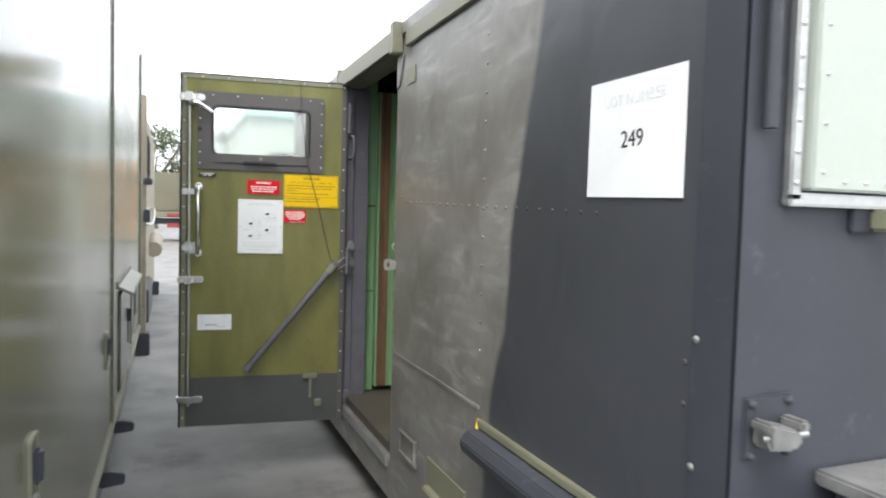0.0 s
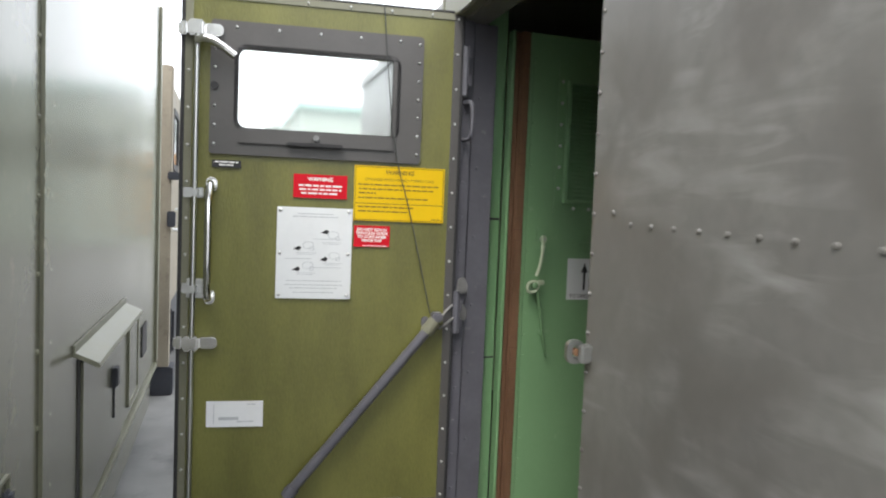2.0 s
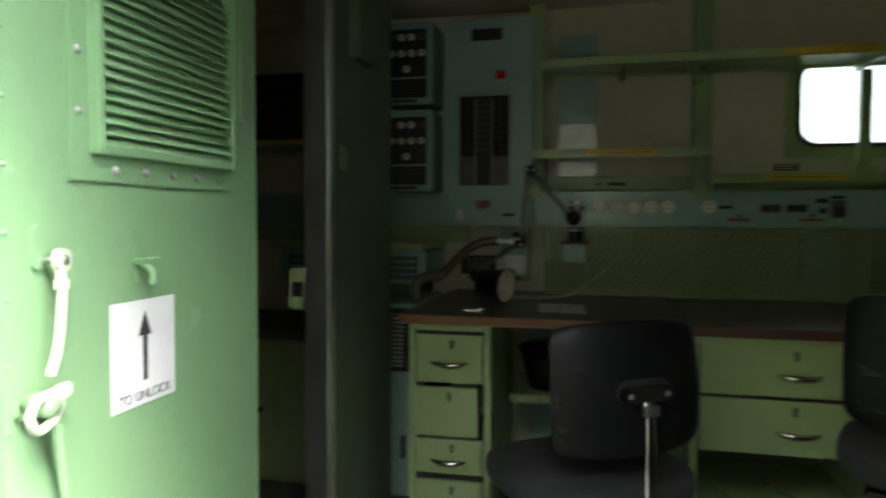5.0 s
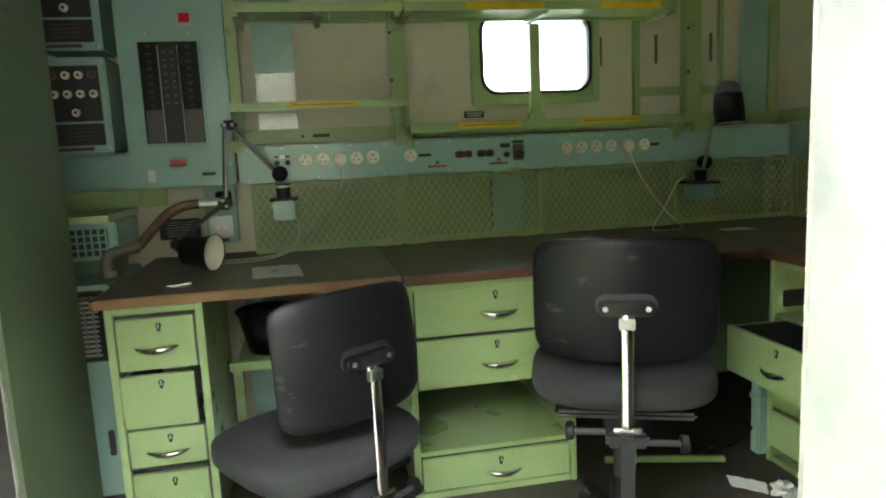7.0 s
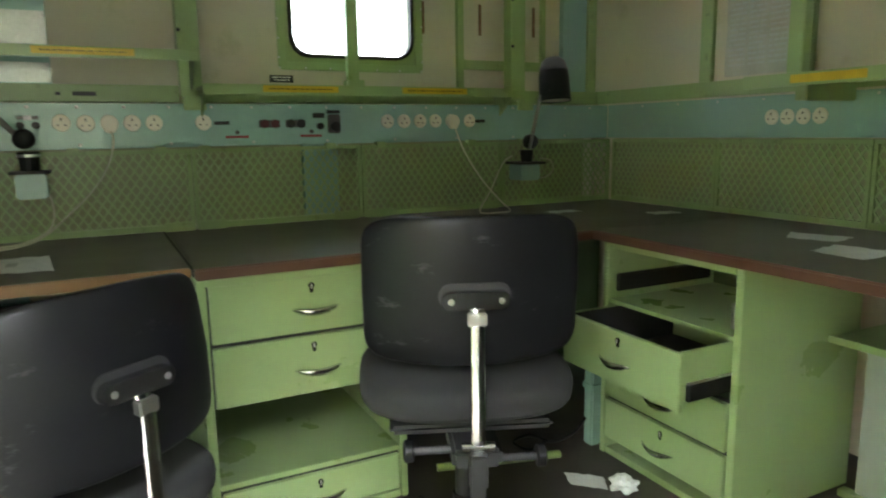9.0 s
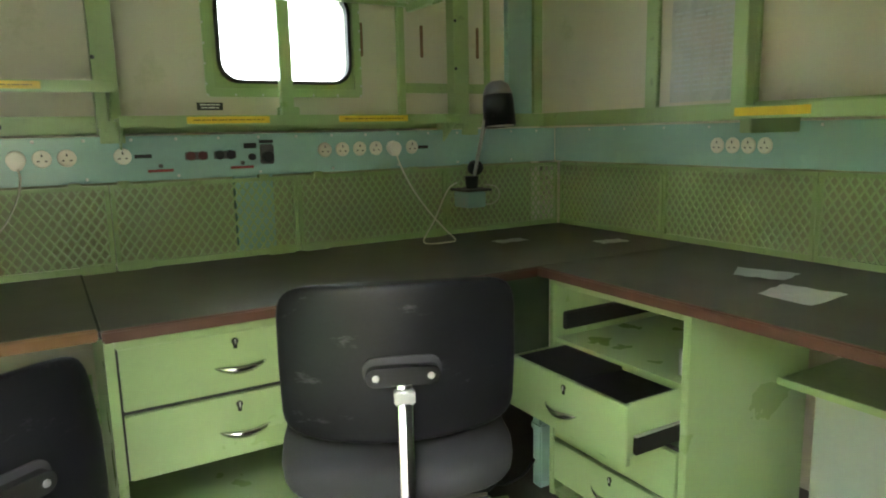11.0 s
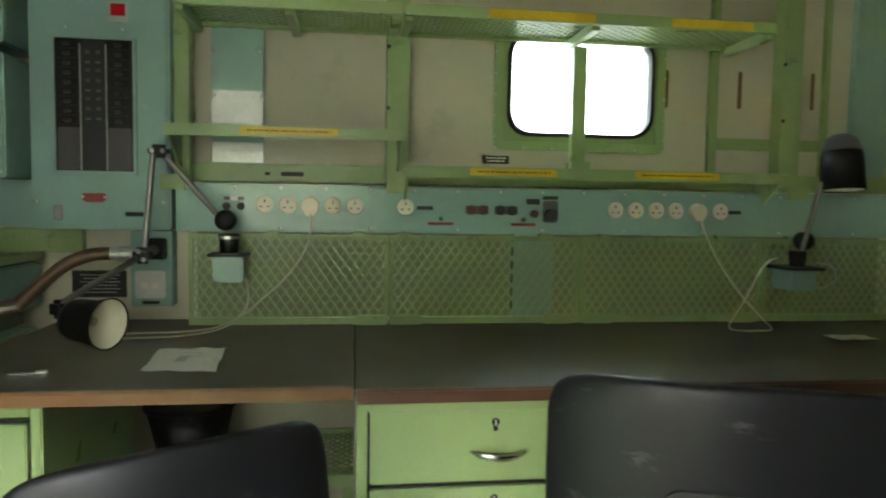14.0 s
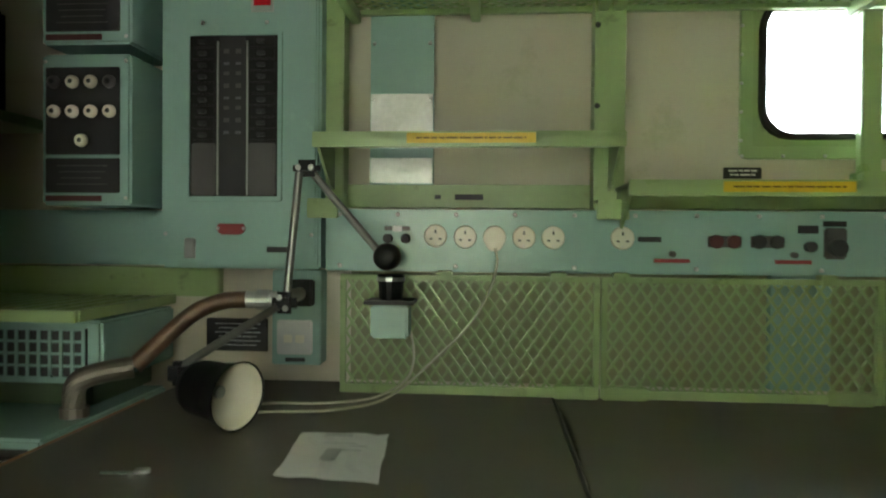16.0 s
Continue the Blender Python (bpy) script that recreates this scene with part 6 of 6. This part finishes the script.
part("pipe_tail", rod((3.005, 3.60, 1.376), (3.17, 3.61, 1.376), 0.016), GALV_DULL, ph)
swp = structure("switch_backing", box((3.205, 3.566, 1.195, 3.268, 3.690, 1.432), bevel=0.003), TEAL, "teal backing plate")
s13 = thing("double_switch", (3.2, 3.63, 1.26), "metal-clad double light switch", "switch")
part("plate", box((3.194, 3.585, 1.222, 3.2048, 3.675, 1.308), bevel=0.004), STEEL, s13)
for y in (3.645, 3.615):
    part("rocker", box((3.189, y - 0.011, 1.252, 3.1938, y + 0.011, 1.272), bevel=0.002), IVORY, s13)
part("tag", box((3.2025, 3.605, 1.203, 3.2048, 3.655, 1.213)), INK, s13)
nb2 = thing("instruction_board", (3.26, 3.8, 1.26), "black engraved instruction board", "notice")
part("board", box((3.262, 3.722, 1.217, 3.2695, 3.884, 1.302), bevel=0.001), INK, nb2)
part("lettering", bars([(-3.80, 1.288 - 0.011 * k, 0.12 - 0.02 * (k % 2), 0.0022) for k in range(6)], facing_in(3.262, 0, 0)), faint, nb2)


# ---- anglepoise lamps ----
lp = thing("desk_lamp", (3.06, 3.37, 1.30), "black and steel articulated lamp resting on the desk", "lamp", "articulated lamps")
part("wall_box", box((3.035, 3.325, 1.290, 3.10, 3.410, 1.365), bevel=0.005), TEAL, lp)
part("box_plate", box((3.015, 3.312, 1.366, 3.105, 3.422, 1.376), bevel=0.002), INK, lp)
part("socket_collar", rod((3.055, 3.367, 1.376), (3.055, 3.367, 1.432), 0.026, 0.030), BLACK, lp)
part("collar_ring", rod((3.055, 3.367, 1.418), (3.055, 3.367, 1.426), 0.0315), STEEL, lp)
part("knuckle", lathe([(0.025, -0.022), (0.030, -0.014), (0.0305, 0.006), (0.026, 0.018), (0.014, 0.024), (0.0005, 0.026)], facing_in(3.039, 3.374, 1.472), 28), BLACK, lp, smooth=True)
part("upper_arm", rod((3.04, 3.385, 1.475), (3.0, 3.545, 1.668), 0.0085), LAMP_GREY, lp)
part("elbow", box((2.975, 3.513, 1.645, 3.005, 3.573, 1.682), bevel=0.012), BLACK, lp)
part("elbow_bolt", heads([(-3.558, 1.664), (-3.530, 1.664)], 0.007, facing_in(2.975, 0, 0), 0.004), STEEL, lp)
part("lower_arm", rod((2.985, 3.558, 1.655), (2.955, 3.575, 1.385), 0.0085), LAMP_GREY, lp)
part("elbow", box((2.935, 3.552, 1.352, 2.965, 3.605, 1.398), bevel=0.012), BLACK, lp)
part("elbow_bolt", heads([(-3.585, 1.387), (-3.572, 1.364)], 0.007, facing_in(2.935, 0, 0), 0.004), STEEL, lp)
part("fore_arm", rod((2.945, 3.59, 1.368), (2.80, 3.735, 1.262), 0.0085), LAMP_GREY, lp)
part("elbow", box((2.78, 3.720, 1.228, 2.81, 3.755, 1.275), bevel=0.010), BLACK, lp)
axis = Vector((-0.42, -0.90, -0.06)).normalized()
mm = Matrix.Translation(Vector((2.765, 3.605, 1.217)) - axis * 0.100) @ axis.to_track_quat("Z", "Y").to_matrix().to_4x4()
part("shade", lathe([(0.028, -0.025), (0.046, -0.018), (0.052, 0.0), (0.055, 0.055), (0.064, 0.098), (0.0655, 0.100), (0.0625, 0.097), (0.047, 0.046), (0.030, 0.03)], mm, 32), BLACK, lp, smooth=True)
part("reflector", lathe([(0.0622, 0.0975), (0.0575, 0.086), (0.045, 0.055), (0.020, 0.045), (0.0005, 0.044)], mm, 32, caps=False), IVORY, lp, "cream enamelled inside", smooth=True)
part("bulb_holder", lathe([(0.012, 0.045), (0.012, 0.052), (0.006, 0.054), (0.0005, 0.054)], mm, 16), GREY_LIGHT, lp)
part("lamp_neck", pipe([(2.79, 3.738, 1.24), (2.795, 3.72, 1.235), (2.79, 3.69, 1.23)], 0.012, 10), BLACK, lp)
l2 = thing("wall_lamp", (3.06, 1.58, 1.30), "black articulated lamp with a steel shade top folded against the wall", "lamp", "articulated lamps")
part("wall_box", box((2.985, 1.535, 1.270, 3.09, 1.625, 1.335), bevel=0.005), TEAL, l2)
part("box_plate", box((2.965, 1.52, 1.336, 3.095, 1.64, 1.346), bevel=0.002), INK, l2)
part("socket_collar", rod((3.03, 1.575, 1.346), (3.03, 1.575, 1.395), 0.024, 0.028), BLACK, l2)
part("knuckle", lathe([(0.025, -0.022), (0.030, -0.014), (0.0305, 0.006), (0.026, 0.018), (0.014, 0.024), (0.0005, 0.026)], facing_in(3.016, 1.565, 1.428), 28), BLACK, l2, smooth=True)
part("arm", rod((3.01, 1.565, 1.44), (2.96, 1.548, 1.645), 0.008), LAMP_GREY, l2)
part("arm", rod((2.99, 1.588, 1.40), (2.94, 1.566, 1.615), 0.007), LAMP_GREY, l2)
part("shade", lathe([(0.034, 0.0), (0.056, 0.004), (0.060, 0.03), (0.064, 0.128), (0.0625, 0.128), (0.056, 0.03), (0.030, 0.012)], pose(2.94, 1.508, 1.717, 0, 6, 0) @ Matrix.Rotation(math.pi, 4, "X"), 28), BLACK, l2, smooth=True)
part("shade_top", lathe([(0.058, 0.0), (0.055, 0.014), (0.046, 0.038), (0.028, 0.052), (0.0005, 0.054)], pose(2.94, 1.508, 1.710, 0, 6, 0), 28), FRAME_GREY, l2, smooth=True)
part("reflector", lathe([(0.062, 0.0), (0.056, 0.02), (0.0005, 0.03)], pose(2.928, 1.508, 1.591, 0, 6, 0), 28, caps=False), IVORY, l2)
part("flex", pipe([(3.0, 1.53, 1.36), (2.98, 1.49, 1.35), (2.98, 1.475, 1.31), (3.0, 1.50, 1.28), (3.03, 1.54, 1.28)], 0.0030, 7), FLEX, l2)
fx = thing("lamp_flex", (3.0, 3.4, 1.155), "pale lamp flex trailing over the desk", "cable")
part("flex", pipe([(3.085, 3.325, 1.30), (3.09, 3.318, 1.24), (3.075, 3.335, 1.19), (3.03, 3.40, 1.160), (2.99, 3.50, 1.1545), (2.98, 3.60, 1.1545), (2.95, 3.66, 1.1545), (2.90, 3.68, 1.1545)], 0.0030, 7, 7), FLEX, fx)


# ---- papers and small things on the desk ----
def paper(label, corners, z, marks=(), seed=1):
    rnd = random.Random(seed)
    c = [Vector((x, y, z)) for x, y in corners]
    t = thing("paper_sheet", c[0], label, "paper", "loose papers")
    bm = bmesh.new()
    n = 8
    g = [[bm.verts.new((c[0] * (1 - i / n) + c[1] * i / n) * (1 - j / n) + (c[3] * (1 - i / n) + c[2] * i / n) * j / n + Vector((rnd.uniform(-0.002, 0.002), rnd.uniform(-0.002, 0.002), 0.001 + 0.004 * abs(math.sin(i * 0.9 + j * 0.7 + seed)) * (0.4 + 0.6 * rnd.random())))) for i in range(n + 1)] for j in range(n + 1)]
    for j in range(n):
        for i in range(n):
            bm.faces.new((g[j][i], g[j][i + 1], g[j + 1][i + 1], g[j + 1][i]))
    ex = bmesh.ops.extrude_face_region(bm, geom=bm.faces[:])
    bmesh.ops.translate(bm, verts=[v for v in ex["geom"] if isinstance(v, bmesh.types.BMVert)], vec=(0, 0, 0.0004))
    bmesh.ops.recalc_face_normals(bm, faces=bm.faces)
    part("sheet", bm, PAPER, t)
    if marks:
        for u, v, w, h in marks:
            p = (c[0] * (1 - u) + c[1] * u) * (1 - v) + (c[3] * (1 - u) + c[2] * u) * v
            part("print", box((p.x - h / 2, p.y - w / 2, z + 0.0058, p.x + h / 2, p.y + w / 2, p.z + 0.0062)), faint, t)
    return t


paper("creased printed paper lying on the desk", [(2.775, 3.488), (2.773, 3.326), (2.525, 3.302), (2.541, 3.464)], DESK_Z, [(0.45, 0.1, 0.05, 0.012), (0.45, 0.55, 0.025, 0.06), (0.7, 0.35, 0.03, 0.004), (0.6, 0.45, 0.05, 0.004), (0.5, 0.3, 0.06, 0.004)], 3)
paper("pale folded paper on the wing desk", [(1.99, 1.30), (1.83, 1.24), (1.80, 1.36), (1.93, 1.40)], DESK_Z, (), 5)
paper("crumpled pale paper on the wing desk", [(1.78, 1.40), (1.62, 1.38), (1.60, 1.56), (1.75, 1.55)], DESK_Z, (), 8)
paper("small pale card on the desk corner", [(2.86, 1.60), (2.86, 1.47), (2.79, 1.47), (2.79, 1.60)], DESK_Z, (), 9)
paper("small pale card on the desk corner", [(2.62, 1.30), (2.60, 1.18), (2.53, 1.19), (2.55, 1.31)], DESK_Z, (), 10)
rag = thing("crumpled_tissue", (2.05, 1.80, FLOOR_Z), "crumpled white tissue on the dark floor", "tissue")
bm = bmesh.new()
bmesh.ops.create_icosphere(bm, subdivisions=3, radius=0.05)
for v in bm.verts:
    v.co *= 0.75 + 0.5 * noise.noise(v.co * 38)
    v.co.z *= 0.55
bmesh.ops.translate(bm, verts=bm.verts, vec=(2.08, 1.86, FLOOR_Z + 0.022))
part("tissue", bm, PAPER, rag)
paper("grey scrap of paper on the dark floor", [(2.25, 1.95), (2.17, 1.86), (2.10, 1.90), (2.18, 1.98)], FLOOR_Z, (), 12)
tc = thing("teal_conduit", (2.38, 1.74, FLOOR_Z), "short teal conduit standing beside the drawer unit", "conduit")
part("conduit", box((2.352, 1.715, FLOOR_Z, 2.398, 1.760, 0.72), bevel=0.006), TEAL, tc)
part("conduit_collar", box((2.348, 1.711, 0.60, 2.402, 1.764, 0.625), bevel=0.004), TEAL, tc)
cb = thing("floor_cable", (2.42, 1.85, FLOOR_Z), "dark cable coiled on the floor beside the drawer unit", "cable")
part("cable", pipe([(2.375, 1.77, FLOOR_Z + 0.10), (2.40, 1.80, FLOOR_Z + 0.04), (2.44, 1.86, FLOOR_Z + 0.006), (2.52, 1.90, FLOOR_Z + 0.006), (2.50, 1.98, FLOOR_Z + 0.006), (2.42, 1.96, FLOOR_Z + 0.006), (2.44, 1.88, FLOOR_Z + 0.016)], 0.0055, 8, 6), BLACK, cb)
ft = thing("foot_rail", (2.4, 2.1, FLOOR_Z), "pale green tube lying on the floor", "tube")
part("tube", rod((2.45, 2.30, FLOOR_Z + 0.014), (2.34, 1.90, FLOOR_Z + 0.014), 0.013), GREEN, ft)
clip = thing("steel_clip", (2.525, 3.69, DESK_Z), "small shiny steel clip lying on the desk", "clip")
part("clip_body", outline(rounded(0.074, 0.011, 0.005), 0.004, Matrix.Translation((2.526, 3.690, DESK_Z + 0.001)) @ Matrix.Rotation(radians(98), 4, "Z"), 0.0015), CHROME, clip)
part("clip_end", outline(rounded(0.024, 0.016, 0.007), 0.004, Matrix.Translation((2.530, 3.664, DESK_Z + 0.0055)) @ Matrix.Rotation(radians(98), 4, "Z"), 0.0015), STEEL, clip)


# ---- chairs ----
def superbox(a, b, c, e1, e2, nu=36, nv=18):
    """A pillow-like rounded block of half sizes a, b, c."""
    bm = bmesh.new()
    pw = lambda v, e: math.copysign(abs(v) ** e, v)
    rows = []
    for j in range(1, nv):
        t = -math.pi / 2 + math.pi * j / nv
        rows.append([bm.verts.new((a * pw(math.cos(t), e1) * pw(math.cos(p), e2), b * pw(math.cos(t), e1) * pw(math.sin(p), e2), c * pw(math.sin(t), e1))) for p in (2 * math.pi * i / nu for i in range(nu))])
    for r, s in zip(rows, rows[1:]):
        for i in range(nu):
            bm.faces.new((r[i], r[(i + 1) % nu], s[(i + 1) % nu], s[i]))
    bm.faces.new(rows[0][::-1])
    bm.faces.new(rows[-1])
    return bm


def office_chair(label, m, back_z, back_tilt, seat_z, half=0.203):
    """Faces +x; the backrest stands at x = 0."""
    c = thing("office_chair", (0, 0, 0), label, "chair", "office chairs at the desk")
    bm = superbox(0.016, half, 0.144, 0.26, 0.9)
    for v in bm.verts:
        # square up the outline and bend the shell round the sitter
        y, z = v.co.y / half, v.co.z / 0.144
        v.co.x += 0.045 * y * y + 0.015 * z * z
        v.co.z *= 1 + 0.05 * (1 - y * y)
    bm.transform(Matrix.Rotation(radians(back_tilt), 4, "Y"))
    bmesh.ops.translate(bm, verts=bm.verts, vec=(0, 0, back_z))
    part("backrest_shell", bm, SHELL, c, "scuffed black plastic", smooth=True)
    bm = superbox(0.022, half - 0.018, 0.126, 0.4, 0.9)
    for v in bm.verts:
        v.co.x += 0.045 * (v.co.y / 0.203) ** 2 + 0.024
    bm.transform(Matrix.Rotation(radians(back_tilt), 4, "Y"))
    bmesh.ops.translate(bm, verts=bm.verts, vec=(0, 0, back_z))
    part("backrest_pad", bm, FABRIC, c, smooth=True)
    part("bracket_recess", outline(rounded(0.140, 0.050, 0.024), 0.004, facing_in(-0.0145, 0, back_z), 0.002), INK, c)
    br = part("bracket", outline(rounded(0.130, 0.034, 0.016), 0.022, facing_in(-0.016, 0, back_z - 0.006), 0.007), GLOSS_BLACK, c)
    for y in (-0.048, 0.048):
        part("bracket_screw", lathe([(0.0062, 0), (0.0058, 0.002), (0.0005, 0.0025)], facing_in(-0.0382, y, back_z - 0.006), 14), GALV, br)
    bm = bmesh.new()
    pts = [(-0.036, back_z - 0.02), (-0.046, back_z - 0.05), (-0.048, seat_z - 0.10), (-0.040, seat_z - 0.15)]
    rows = [[bm.verts.new((x + 0.0065 * math.cos(p), 0.0145 * math.sin(p), z)) for p in (2 * math.pi * k / 14 for k in range(14))] for x, z in pts]
    for a, b in zip(rows, rows[1:]):
        for k in range(14):
            bm.faces.new((a[k], a[(k + 1) % 14], b[(k + 1) % 14], b[k]))
    bm.faces.new(rows[0])
    bm.faces.new(rows[-1][::-1])
    bmesh.ops.recalc_face_normals(bm, faces=bm.faces)
    part("spine", bm, CHROME, c, "chrome flat steel spine")
    part("spine_cap", box((-0.054, -0.018, back_z - 0.052, -0.034, 0.018, back_z - 0.026), bevel=0.003), STEEL, c)
    part("spine_sleeve", box((-0.060, -0.018, seat_z - 0.20, -0.030, 0.018, seat_z - 0.13), (-0.045, -0.016, seat_z - 0.30, -0.035, 0.016, seat_z - 0.20), bevel=0.004), INK, c)
    bm = superbox(0.225, 0.235, 0.052, 0.55, 0.62)
    for v in bm.verts:
        v.co.z -= 0.02 * max(0, v.co.x / 0.225) ** 3
    bmesh.ops.translate(bm, verts=bm.verts, vec=(0.215, 0, seat_z - 0.052))
    part("seat", bm, FABRIC, c, "charcoal fabric", smooth=True)
    part("seat_pan", box((0.04, -0.17, seat_z - 0.125, 0.38, 0.17, seat_z - 0.105), bevel=0.008), INK, c)
    mech = part("tilt_mechanism", box((-0.04, -0.05, seat_z - 0.165, 0.30, 0.05, seat_z - 0.126), bevel=0.008), INK, c)
    for y, s in ((0.145, 1), (-0.145, -1)):
        part("knob_rod", rod((0.0, 0.05 * s, seat_z - 0.150 + 0.012 * s), (0.0, y - 0.02 * s, seat_z - 0.150 + 0.012 * s), 0.009), INK, mech)
        part("knob", lathe([(0.018, 0), (0.023, 0.004), (0.023, 0.018), (0.015, 0.022), (0.0005, 0.0225)], Matrix.Translation((0.0, y - 0.022 * s, seat_z - 0.150 + 0.012 * s)) @ Matrix.Rotation(radians(-90 * s), 4, "X"), 20), BLACK, mech)
    part("mechanism_bolt", rod((-0.045, -0.032, seat_z - 0.115), (-0.045, 0.032, seat_z - 0.115), 0.009), CHROME, mech)
    part("gas_column", rod((0.20, 0, 0.10), (0.20, 0, seat_z - 0.166), 0.022), INK, c)
    part("column_shroud", rod((0.20, 0, 0.10), (0.20, 0, 0.24), 0.034, 0.028), BLACK, c)
    for k in range(5):
        a = radians(72 * k + 20)
        d = Vector((math.cos(a), math.sin(a), 0))
        leg = part("base_leg", rod(Vector((0.20, 0, 0.105)) + d * 0.02, Vector((0.20, 0, 0.080)) + d * 0.27, 0.020, 0.013), BLACK, c)
        part("caster", rod(Vector((0.20, 0, 0.026)) + d * 0.26 + Vector((-d.y, d.x, 0)) * 0.02, Vector((0.20, 0, 0.026)) + d * 0.26 - Vector((-d.y, d.x, 0)) * 0.02, 0.026, seg=18), INK, leg)
        part("caster_stem", rod(Vector((0.20, 0, 0.045)) + d * 0.26, Vector((0.20, 0, 0.085)) + d * 0.26, 0.008), STEEL, leg)
    c.matrix_world = m
    return c


office_chair("black office chair with a chrome spine and charcoal seat", pose(1.742, 2.560, FLOOR_Z, 0, 0, -22), 0.764, -4, 0.585, 0.217)
office_chair("scuffed black office chair turned towards the desk end", pose(1.795, 3.175, FLOOR_Z, 0, 0, 33), 0.690, 6, 0.480, 0.200)
